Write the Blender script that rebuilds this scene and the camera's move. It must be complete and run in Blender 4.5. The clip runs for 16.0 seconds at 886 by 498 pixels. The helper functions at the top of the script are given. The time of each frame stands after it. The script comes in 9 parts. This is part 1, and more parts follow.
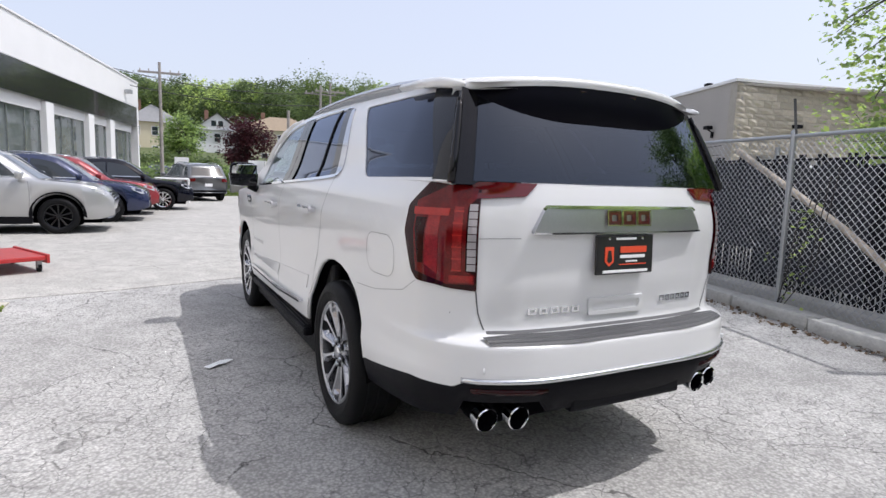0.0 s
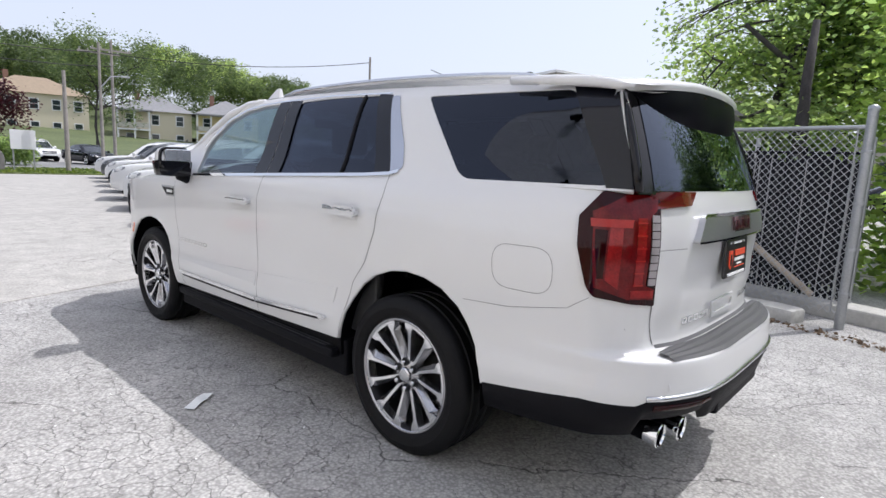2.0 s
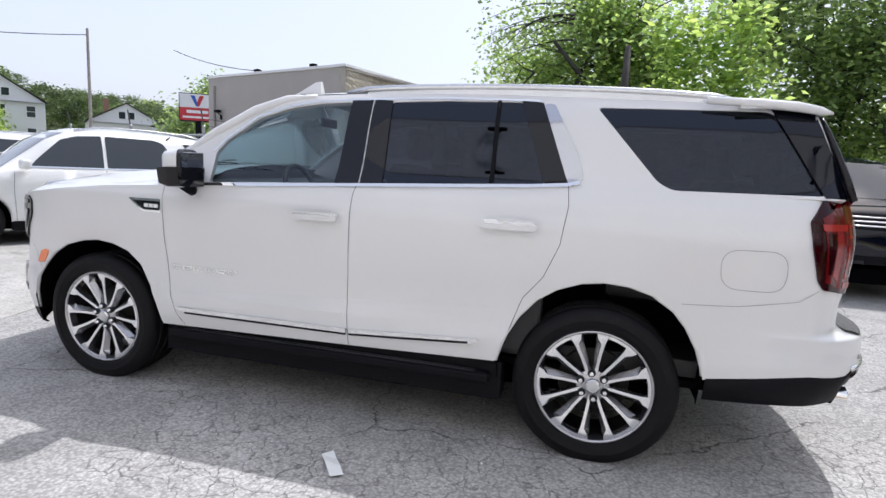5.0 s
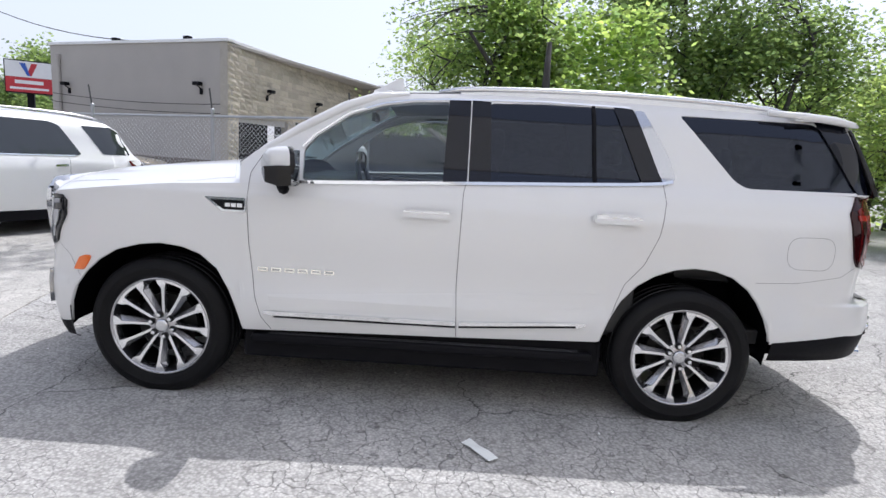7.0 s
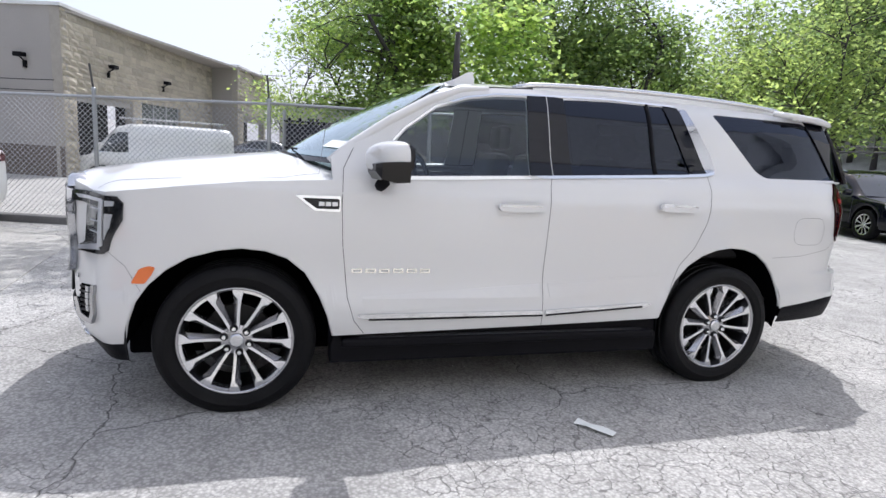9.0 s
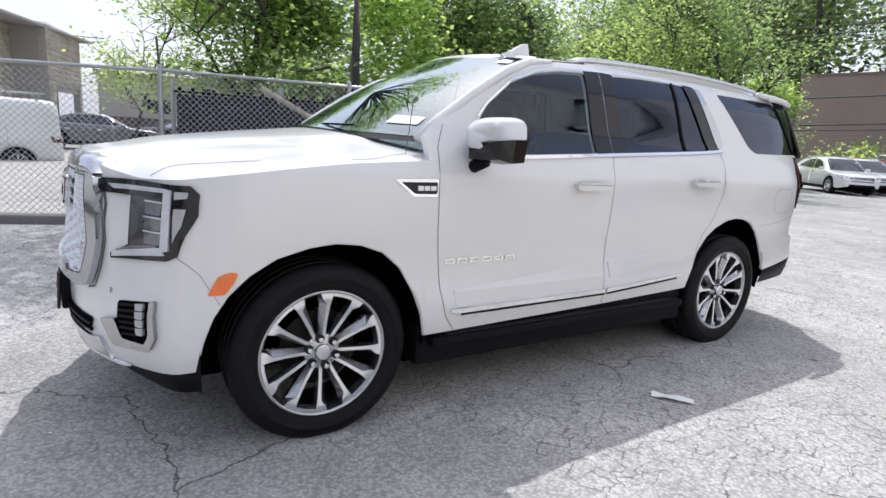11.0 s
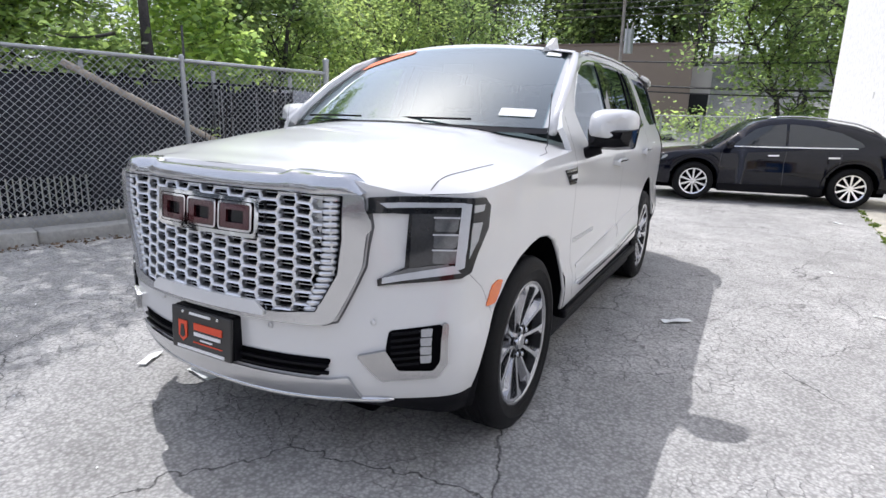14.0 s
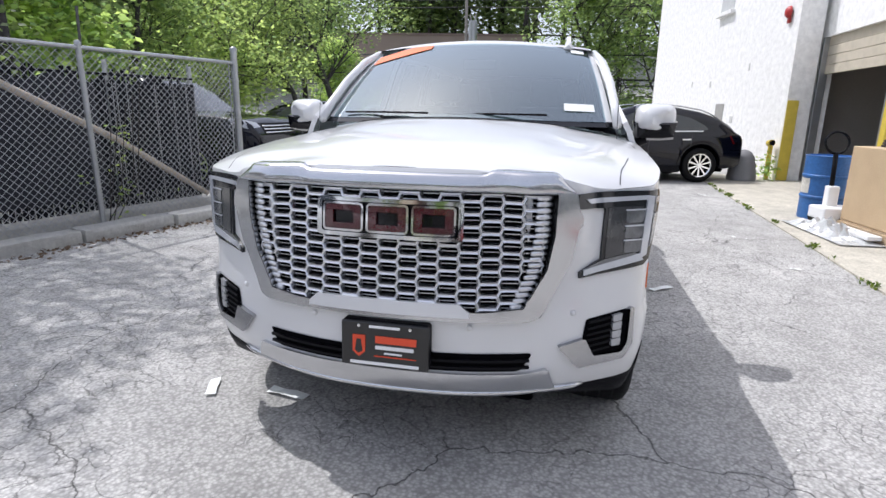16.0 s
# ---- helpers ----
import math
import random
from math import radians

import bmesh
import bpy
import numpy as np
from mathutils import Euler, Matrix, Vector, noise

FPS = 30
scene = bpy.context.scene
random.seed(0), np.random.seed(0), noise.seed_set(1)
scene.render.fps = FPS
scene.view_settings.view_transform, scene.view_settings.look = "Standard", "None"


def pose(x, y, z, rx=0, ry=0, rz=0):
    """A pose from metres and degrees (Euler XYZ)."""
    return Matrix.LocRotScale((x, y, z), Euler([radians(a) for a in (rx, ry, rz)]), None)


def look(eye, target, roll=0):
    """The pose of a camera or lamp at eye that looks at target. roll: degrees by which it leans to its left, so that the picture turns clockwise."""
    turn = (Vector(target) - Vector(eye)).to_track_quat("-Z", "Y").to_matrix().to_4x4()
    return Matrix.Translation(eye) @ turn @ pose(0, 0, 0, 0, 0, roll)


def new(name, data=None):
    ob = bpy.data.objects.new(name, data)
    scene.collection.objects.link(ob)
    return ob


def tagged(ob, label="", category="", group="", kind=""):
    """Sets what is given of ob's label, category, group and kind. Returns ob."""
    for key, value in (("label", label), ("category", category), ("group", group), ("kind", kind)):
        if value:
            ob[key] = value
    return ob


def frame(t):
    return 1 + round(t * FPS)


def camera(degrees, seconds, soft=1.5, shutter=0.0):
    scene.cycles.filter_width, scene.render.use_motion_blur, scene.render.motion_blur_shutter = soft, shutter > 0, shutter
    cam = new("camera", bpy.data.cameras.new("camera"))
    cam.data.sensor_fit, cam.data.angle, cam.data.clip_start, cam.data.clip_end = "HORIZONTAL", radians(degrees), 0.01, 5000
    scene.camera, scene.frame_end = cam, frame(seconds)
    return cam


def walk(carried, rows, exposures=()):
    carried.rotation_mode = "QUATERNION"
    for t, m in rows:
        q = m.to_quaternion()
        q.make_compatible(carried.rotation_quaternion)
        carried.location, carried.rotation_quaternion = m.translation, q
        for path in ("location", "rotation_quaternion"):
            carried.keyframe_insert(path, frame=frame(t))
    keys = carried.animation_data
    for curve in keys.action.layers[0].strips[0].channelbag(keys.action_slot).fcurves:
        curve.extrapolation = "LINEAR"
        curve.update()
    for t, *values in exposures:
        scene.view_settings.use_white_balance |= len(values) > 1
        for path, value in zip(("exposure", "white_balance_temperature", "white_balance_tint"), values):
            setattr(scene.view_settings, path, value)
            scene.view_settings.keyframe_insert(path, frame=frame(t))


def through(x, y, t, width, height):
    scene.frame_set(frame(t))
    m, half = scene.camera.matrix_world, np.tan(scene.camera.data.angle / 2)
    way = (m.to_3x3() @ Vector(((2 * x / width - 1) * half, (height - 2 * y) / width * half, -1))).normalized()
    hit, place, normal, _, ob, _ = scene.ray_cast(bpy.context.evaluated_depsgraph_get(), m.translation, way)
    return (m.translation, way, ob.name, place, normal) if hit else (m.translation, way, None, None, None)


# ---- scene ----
cam = camera(76.8, 16.0)
PATH = [
    (0, (-3.039, 1.846, 1.414), (-1.28, 0.928, 1.16), 2.0),
    (0.5, (-2.809, 2.167, 1.45), (-1.138, 1.102, 1.179), 2.1),
    (1, (-2.507, 2.393, 1.455), (-0.942, 1.18, 1.17), 2.2),
    (1.5, (-2.214, 2.631, 1.469), (-0.765, 1.285, 1.168), 2.4),
    (2, (-1.932, 2.827, 1.475), (-0.609, 1.36, 1.167), 2.8),
    (2.5, (-1.581, 2.9, 1.492), (-0.384, 1.33, 1.176), 3.1),
    (3, (-1.237, 3.037, 1.483), (-0.173, 1.373, 1.171), 3.2),
    (3.5, (-0.912, 3.223, 1.478), (0.008, 1.471, 1.186), 3.4),
    (4, (-0.588, 3.402, 1.448), (0.191, 1.579, 1.182), 3.3),
    (6.5, (1.051, 4.091, 1.479), (1.205, 2.123, 1.154), 3.3),
    (7, (1.409, 4.115, 1.479), (1.43, 2.141, 1.155), 3.5),
    (7.5, (1.789, 4.166, 1.487), (1.672, 2.197, 1.159), 3.6),
    (8, (2.146, 4.092, 1.465), (1.883, 2.136, 1.135), 3.6),
    (8.5, (2.502, 4.024, 1.453), (2.096, 2.095, 1.119), 3.6),
    (9, (2.829, 3.961, 1.449), (2.292, 2.065, 1.106), 3.6),
    (11.5, (4.223, 3.016, 1.369), (3.034, 1.46, 0.967), 3.5),
    (12, (4.526, 2.813, 1.384), (3.202, 1.373, 0.969), 3.2),
    (12.5, (4.766, 2.556, 1.406), (3.324, 1.236, 0.979), 2.9),
    (13, (5.044, 2.322, 1.4), (3.501, 1.126, 0.964), 2.4),
    (13.5, (5.255, 2.095, 1.407), (3.624, 1.027, 0.962), 2.0),
    (14, (5.433, 1.817, 1.416), (3.729, 0.875, 0.958), 1.7),
    (14.5, (5.662, 1.536, 1.426), (3.897, 0.718, 0.961), 1.4),
    (15, (5.79, 1.245, 1.414), (3.973, 0.553, 0.942), 1.2),
    (15.5, (5.844, 0.929, 1.426), (3.983, 0.371, 0.948), 1.1),
    (16, (5.95, 0.634, 1.431), (4.056, 0.212, 0.947), 1.0),
]
walk(cam, [(t, look(eye, target, roll)) for t, eye, target, roll in PATH], exposures=[(0, 0.0, 6260, 12), (4, 0.12, 6190, 12), (6.5, 0.09, 6150, 12), (11.5, 0.16, 6170, 12), (16, 0.07, 6170, 12)])

# ---- sky and sun ----
world = bpy.data.worlds.new("sky")
scene.world = world
world.use_nodes = True
wn, wl = world.node_tree.nodes, world.node_tree.links
sky = wn.new("ShaderNodeTexSky")
sky.sky_type, sky.sun_disc = "NISHITA", False
sky.sun_elevation, sky.sun_rotation = radians(60.8), radians(206.6)
sky.air_density, sky.dust_density, sky.ozone_density = 1.0, 4.0, 1.0
haze = wn.new("ShaderNodeMix")
haze.data_type = "RGBA"
haze.inputs[0].default_value = 0.5
haze.inputs[7].default_value = (7.6, 7.8, 8.7, 1)
wl.new(sky.outputs[0], haze.inputs[6])
wl.new(haze.outputs[2], wn["Background"].inputs[0])
wn["Background"].inputs[1].default_value = 0.15
sun_data = bpy.data.lights.new("sun", "SUN")
sun_data.energy, sun_data.angle, sun_data.color = 3.05, radians(0.55), (1.0, 0.975, 0.95)
sun = new("sun", sun_data)
sun.matrix_world = look((0, 0, 30), (0.25, 0.5, 29))

# ---- helpers for building ----
from mathutils.bvhtree import BVHTree


def clamp(v, a, b):
    return max(a, min(b, v))


def lin(tab, v):
    """Straight interpolation in a table of pairs."""
    if v <= tab[0][0]:
        return tab[0][1]
    for (a, p), (b, q) in zip(tab, tab[1:]):
        if v <= b:
            return p + (q - p) * (v - a) / (b - a)
    return tab[-1][1]


def soft(tab, v):
    """Smooth interpolation in a table of pairs, with no overshoot."""
    n = len(tab)
    if v <= tab[0][0]:
        return tab[0][1]
    if v >= tab[-1][0]:
        return tab[-1][1]
    i = 0
    while v > tab[i + 1][0]:
        i += 1

    def sec(j):
        return (tab[j + 1][1] - tab[j][1]) / (tab[j + 1][0] - tab[j][0])

    def slope(j):
        if j == 0:
            return sec(0)
        if j == n - 1:
            return sec(n - 2)
        a, b = sec(j - 1), sec(j)
        return 0 if a * b <= 0 else 2 * a * b / (a + b)
    h = tab[i + 1][0] - tab[i][0]
    s = (v - tab[i][0]) / h
    return ((2 * s**3 - 3 * s**2 + 1) * tab[i][1] + (s**3 - 2 * s**2 + s) * h * slope(i)
            + (-2 * s**3 + 3 * s**2) * tab[i + 1][1] + (s**3 - s**2) * h * slope(i + 1))


def mesh_of(name, verts, faces, material, smooth=False):
    me = bpy.data.meshes.new(name)
    me.from_pydata(verts, [], faces)
    me.materials.append(material)
    if smooth:
        me.polygons.foreach_set("use_smooth", [True] * len(me.polygons))
    me.update()
    return me


def part(name, bm, material, parent=None, label="", smooth=False, sharp=None):
    """Links a bmesh (or a mesh) as one mesh object under a thing or a part."""
    if isinstance(bm, bmesh.types.BMesh):
        me = bpy.data.meshes.new(name)
        bm.to_mesh(me)
        bm.free()
        me.materials.append(material)
        if smooth:
            me.polygons.foreach_set("use_smooth", [True] * len(me.polygons))
            if sharp is not None:
                me.set_sharp_from_angle(angle=radians(sharp))
    else:
        me = bm
    ob = new(name, me)
    if parent is not None:
        ob.parent = parent
    if label:
        tagged(ob, label)
    return ob


def thing(name, m, label, category, group="", kind=""):
    ob = new(name)
    ob.matrix_basis = m
    return tagged(ob, label, category, group, kind)


def add_box(bm, x0, x1, y0, y1, z0, z1, bevel=0.0, m=None, seg=2):
    r = bmesh.ops.create_cube(bm, size=1)
    vs = r["verts"]
    bmesh.ops.scale(bm, vec=(x1 - x0, y1 - y0, z1 - z0), verts=vs)
    bmesh.ops.translate(bm, vec=((x0 + x1) / 2, (y0 + y1) / 2, (z0 + z1) / 2), verts=vs)
    if bevel:
        es = {e for v in vs for e in v.link_edges}
        out = bmesh.ops.bevel(bm, geom=list(es), offset=bevel, segments=seg, affect="EDGES", profile=0.5)
        vs = list({v for f in out["faces"] for v in f.verts} | {v for v in vs if v.is_valid})
    if m is not None:
        bmesh.ops.transform(bm, matrix=m, verts=vs)
    return vs


def box_bm(x0, x1, y0, y1, z0, z1, bevel=0.0, seg=2):
    bm = bmesh.new()
    add_box(bm, x0, x1, y0, y1, z0, z1, bevel, None, seg)
    return bm


def add_tube(bm, a, b, r0, r1=None, n=10, caps=True):
    """A straight round bar from a to b."""
    a, b = Vector(a), Vector(b)
    r1 = r0 if r1 is None else r1
    q = (b - a).to_track_quat("Z", "Y").to_matrix()
    rings = []
    for p, r in ((a, r0), (b, r1)):
        rings.append([bm.verts.new(p + q @ Vector((r * math.cos(k * math.tau / n), r * math.sin(k * math.tau / n), 0))) for k in range(n)])
    for k in range(n):
        bm.faces.new((rings[0][k], rings[0][(k + 1) % n], rings[1][(k + 1) % n], rings[1][k]))
    if caps:
        bm.faces.new(rings[0][::-1])
        bm.faces.new(rings[1])


def tube_bm(a, b, r0, r1=None, n=12):
    bm = bmesh.new()
    add_tube(bm, a, b, r0, r1, n)
    return bm


def add_path(bm, pts, r, n=8, closed=False):
    """A round bar along a row of points; r may be a list."""
    pts = [Vector(p) for p in pts]
    m = len(pts)
    rings = []
    for i, p in enumerate(pts):
        if closed:
            d = pts[(i + 1) % m] - pts[i - 1]
        else:
            d = pts[min(i + 1, m - 1)] - pts[max(i - 1, 0)]
        q = d.to_track_quat("Z", "Y").to_matrix()
        rr = r[i] if isinstance(r, (list, tuple)) else r
        rings.append([bm.verts.new(p + q @ Vector((rr * math.cos(k * math.tau / n), rr * math.sin(k * math.tau / n), 0))) for k in range(n)])
    for i in range(m if closed else m - 1):
        j = (i + 1) % m
        for k in range(n):
            bm.faces.new((rings[i][k], rings[i][(k + 1) % n], rings[j][(k + 1) % n], rings[j][k]))
    if not closed:
        bm.faces.new(rings[0][::-1])
        bm.faces.new(rings[-1])


def lathe_bm(profile, n=48, axis="Y", closed=False):
    """Turns a row of (radius, height) about an axis."""
    bm = bmesh.new()
    rings = []
    for r, h in profile:
        ring = []
        for k in range(n):
            a = k * math.tau / n
            c, s = r * math.cos(a), r * math.sin(a)
            ring.append(bm.verts.new((c, h, s) if axis == "Y" else (c, s, h)))
        rings.append(ring)
    for i in range(len(rings) - (0 if closed else 1)):
        j = (i + 1) % len(rings)
        for k in range(n):
            bm.faces.new((rings[i][k], rings[i][(k + 1) % n], rings[j][(k + 1) % n], rings[j][k]))
    bmesh.ops.remove_doubles(bm, verts=bm.verts, dist=1e-6)
    bmesh.ops.recalc_face_normals(bm, faces=bm.faces)
    return bm


def prism_bm(poly, depth, bevel=0.0):
    """A flat shape of (a, b) points in the XZ plane, with its thickness along Y."""
    bm = bmesh.new()
    vs = [bm.verts.new((a, 0, b)) for a, b in poly]
    f = bm.faces.new(vs)
    r = bmesh.ops.extrude_face_region(bm, geom=[f])
    bmesh.ops.translate(bm, vec=(0, depth, 0), verts=[v for v in r["geom"] if isinstance(v, bmesh.types.BMVert)])
    bmesh.ops.recalc_face_normals(bm, faces=bm.faces)
    if bevel:
        bmesh.ops.bevel(bm, geom=list(bm.edges), offset=bevel, segments=2, affect="EDGES", profile=0.5)
    return bm


def inside(poly, a, b):
    hit = False
    for (x0, y0), (x1, y1) in zip(poly, poly[1:] + poly[:1]):
        if (y0 > b) != (y1 > b) and a < (x1 - x0) * (b - y0) / (y1 - y0) + x0:
            hit = not hit
    return hit


def rounded(poly, r, n=4):
    """A polygon with its corners rounded."""
    out = []
    m = len(poly)
    for i in range(m):
        p, q, s = Vector(poly[i - 1]), Vector(poly[i]), Vector(poly[(i + 1) % m])
        a = (p - q).normalized() * min(r, (p - q).length * 0.45)
        b = (s - q).normalized() * min(r, (s - q).length * 0.45)
        for k in range(n + 1):
            t = k / n
            out.append(tuple((q + a) * (1 - t) ** 2 + q * 2 * t * (1 - t) + (q + b) * t * t))
    return out


def skin_patch(tree, poly, view, off=0.004, thick=0.0, holes=(), step=0.05, sign=1):
    """A piece of the surface held in tree: the polygon, drawn in a view (side, front, rear or top), is laid onto it, off metres proud, thick metres deep."""
    a0, a1 = min(p[0] for p in poly), max(p[0] for p in poly)
    b0, b1 = min(p[1] for p in poly), max(p[1] for p in poly)
    na, nb = max(1, math.ceil((a1 - a0) / step)), max(1, math.ceil((b1 - b0) / step))
    bm = bmesh.new()
    g = [[bm.verts.new((a0 + (a1 - a0) * i / na, b0 + (b1 - b0) * j / nb, 0)) for j in range(nb + 1)] for i in range(na + 1)]
    for i in range(na):
        for j in range(nb):
            bm.faces.new((g[i][j], g[i + 1][j], g[i + 1][j + 1], g[i][j + 1]))
    for loop in (poly, *holes):
        for (x0, y0), (x1, y1) in zip(loop, list(loop[1:]) + [loop[0]]):
            d = Vector((x1 - x0, y1 - y0, 0))
            if d.length < 1e-6:
                continue
            n = Vector((-d.y, d.x, 0)).normalized()
            c = Vector(((x0 + x1) / 2, (y0 + y1) / 2, 0))
            near = d.length / 2 + step * 2
            fs = [f for f in bm.faces if (f.calc_center_median() - c).length < near]
            es = {e for f in fs for e in f.edges}
            vs = {v for f in fs for v in f.verts}
            bmesh.ops.bisect_plane(bm, geom=list(vs) + list(es) + fs, dist=1e-5, plane_co=(x0, y0, 0), plane_no=n)
    gone = []
    for f in bm.faces:
        c = f.calc_center_median()
        if not inside(list(poly), c.x, c.y) or any(inside(list(h), c.x, c.y) for h in holes):
            gone.append(f)
    bmesh.ops.delete(bm, geom=gone, context="FACES")
    lone = [v for v in bm.verts if not v.link_faces]
    bmesh.ops.delete(bm, geom=lone, context="VERTS")
    ways = {"side": ((0, 3 * sign, 0), (0, -sign, 0)), "front": ((7, 0, 0), (-1, 0, 0)), "rear": ((-4, 0, 0), (1, 0, 0)), "top": ((0, 0, 4), (0, 0, -1))}
    start, way = Vector(ways[view][0]), Vector(ways[view][1])
    spots = {}
    for v in bm.verts:
        a, b = v.co.x, v.co.y
        p = Vector((a, 0, b)) if view == "side" else Vector((0, a, b)) if view in ("front", "rear") else Vector((a, b, 0))
        hit, normal, _, _ = tree.ray_cast(p + start, way)
        if hit is None:
            hit, normal, _, _ = tree.find_nearest(p + start * 0.33)
        if normal.dot(way) > 0:
            normal = -normal
        spots[v] = (hit, normal)
    for v, (hit, normal) in spots.items():
        v.co = hit + normal * off
    if thick:
        rim = [e for e in bm.edges if len(e.link_faces) == 1]
        low = {}
        for e in rim:
            for v in e.verts:
                if v not in low:
                    low[v] = bm.verts.new(v.co - spots[v][1] * thick)
        for e in rim:
            v, w = e.verts
            bm.faces.new((v, w, low[w], low[v]))
    bmesh.ops.recalc_face_normals(bm, faces=bm.faces)
    c = sum((f.normal.dot(way) * f.calc_area() for f in bm.faces), 0.0)
    if c > 0:
        bmesh.ops.reverse_faces(bm, faces=bm.faces)
    return bm


def skin_line(tree, pts, view, width=0.006, off=0.0015, sign=1, step=0.03):
    """A narrow band along a row of points of a view, laid onto the surface in tree."""
    ways = {"side": ((0, 3 * sign, 0), (0, -sign, 0)), "front": ((7, 0, 0), (-1, 0, 0)), "rear": ((-4, 0, 0), (1, 0, 0)), "top": ((0, 0, 4), (0, 0, -1))}
    start, way = Vector(ways[view][0]), Vector(ways[view][1])
    row = []
    for (a, b), (c, d) in zip(pts, pts[1:]):
        n = max(1, math.ceil(math.hypot(c - a, d - b) / step))
        row += [(a + (c - a) * k / n, b + (d - b) * k / n) for k in range(n)]
    row.append(pts[-1])
    bm = bmesh.new()
    pairs = []
    for i, (a, b) in enumerate(row):
        p, q = row[max(i - 1, 0)], row[min(i + 1, len(row) - 1)]
        d = Vector((q[0] - p[0], q[1] - p[1])).normalized()
        ends = []
        for s in (-0.5, 0.5):
            u, w = a - d.y * width * s, b + d.x * width * s
            p3 = Vector((u, 0, w)) if view == "side" else Vector((0, u, w)) if view in ("front", "rear") else Vector((u, w, 0))
            hit, normal, _, _ = tree.ray_cast(p3 + start, way)
            if hit is None:
                hit, normal, _, _ = tree.find_nearest(p3 + start * 0.33)
            if normal.dot(way) > 0:
                normal = -normal
            ends.append(bm.verts.new(hit + normal * off))
        pairs.append(ends)
    for p, q in zip(pairs, pairs[1:]):
        bm.faces.new((p[0], q[0], q[1], p[1]))
    return bm

# ---- materials ----
def mat(name, base, rough=0.5, metal=0.0, coat=0.0, vary=0.12, scale=6.0, fine=60.0, bump=0.0, bump_scale=80.0, spec=0.5):
    """A plain surface with variation at two scales and a fine relief."""
    m = bpy.data.materials.new(name)
    m.use_nodes = True
    n, l = m.node_tree.nodes, m.node_tree.links
    b = n["Principled BSDF"]
    b.inputs["Roughness"].default_value = rough
    b.inputs["Metallic"].default_value = metal
    b.inputs["Coat Weight"].default_value = coat
    b.inputs["Coat Roughness"].default_value = 0.03
    b.inputs["Specular IOR Level"].default_value = spec
    b.inputs["Base Color"].default_value = (*base, 1)
    tc = n.new("ShaderNodeTexCoord")
    if vary:
        a = n.new("ShaderNodeTexNoise")
        a.inputs["Scale"].default_value, a.inputs["Detail"].default_value = scale, 4
        f = n.new("ShaderNodeTexNoise")
        f.inputs["Scale"].default_value, f.inputs["Detail"].default_value = fine, 3
        l.new(tc.outputs["Object"], a.inputs["Vector"])
        l.new(tc.outputs["Object"], f.inputs["Vector"])
        add = n.new("ShaderNodeMath")
        add.operation = "ADD"
        l.new(a.outputs["Fac"], add.inputs[0])
        l.new(f.outputs["Fac"], add.inputs[1])
        ramp = n.new("ShaderNodeMapRange")
        ramp.inputs["From Min"].default_value, ramp.inputs["From Max"].default_value = 0.65, 1.35
        ramp.inputs["To Min"].default_value, ramp.inputs["To Max"].default_value = 1 - vary, 1 + vary
        l.new(add.outputs[0], ramp.inputs["Value"])
        mul = n.new("ShaderNodeVectorMath")
        mul.operation = "SCALE"
        mul.inputs[0].default_value = base
        l.new(ramp.outputs[0], mul.inputs["Scale"])
        l.new(mul.outputs[0], b.inputs["Base Color"])
    if bump:
        t = n.new("ShaderNodeTexNoise")
        t.inputs["Scale"].default_value, t.inputs["Detail"].default_value = bump_scale, 5
        l.new(tc.outputs["Object"], t.inputs["Vector"])
        bn = n.new("ShaderNodeBump")
        bn.inputs["Strength"].default_value, bn.inputs["Distance"].default_value = bump, 0.01
        l.new(t.outputs["Fac"], bn.inputs["Height"])
        l.new(bn.outputs[0], b.inputs["Normal"])
    return m


def glass(name, tint, gloss=(1, 1, 1), rough=0.0, front=0.075, bend=4.0):
    """A thin tinted pane: what lies behind shows through the tint, and it mirrors by its angle."""
    m = bpy.data.materials.new(name)
    m.use_nodes = True
    n, l = m.node_tree.nodes, m.node_tree.links
    n.remove(n["Principled BSDF"])
    tr = n.new("ShaderNodeBsdfTransparent")
    tr.inputs[0].default_value = (*tint, 1)
    gl = n.new("ShaderNodeBsdfGlossy")
    gl.inputs[0].default_value, gl.inputs["Roughness"].default_value = (*gloss, 1), rough
    lw = n.new("ShaderNodeLayerWeight")
    lw.inputs[0].default_value = 0.5
    pw = n.new("ShaderNodeMath")
    pw.operation = "POWER"
    pw.inputs[1].default_value = bend
    l.new(lw.outputs["Facing"], pw.inputs[0])
    fr = n.new("ShaderNodeMath")
    fr.operation = "MULTIPLY_ADD"
    fr.inputs[1].default_value, fr.inputs[2].default_value = 0.85, front
    l.new(pw.outputs[0], fr.inputs[0])
    mx = n.new("ShaderNodeMixShader")
    l.new(fr.outputs[0], mx.inputs[0])
    l.new(tr.outputs[0], mx.inputs[1])
    l.new(gl.outputs[0], mx.inputs[2])
    l.new(mx.outputs[0], n["Material Output"].inputs[0])
    return m


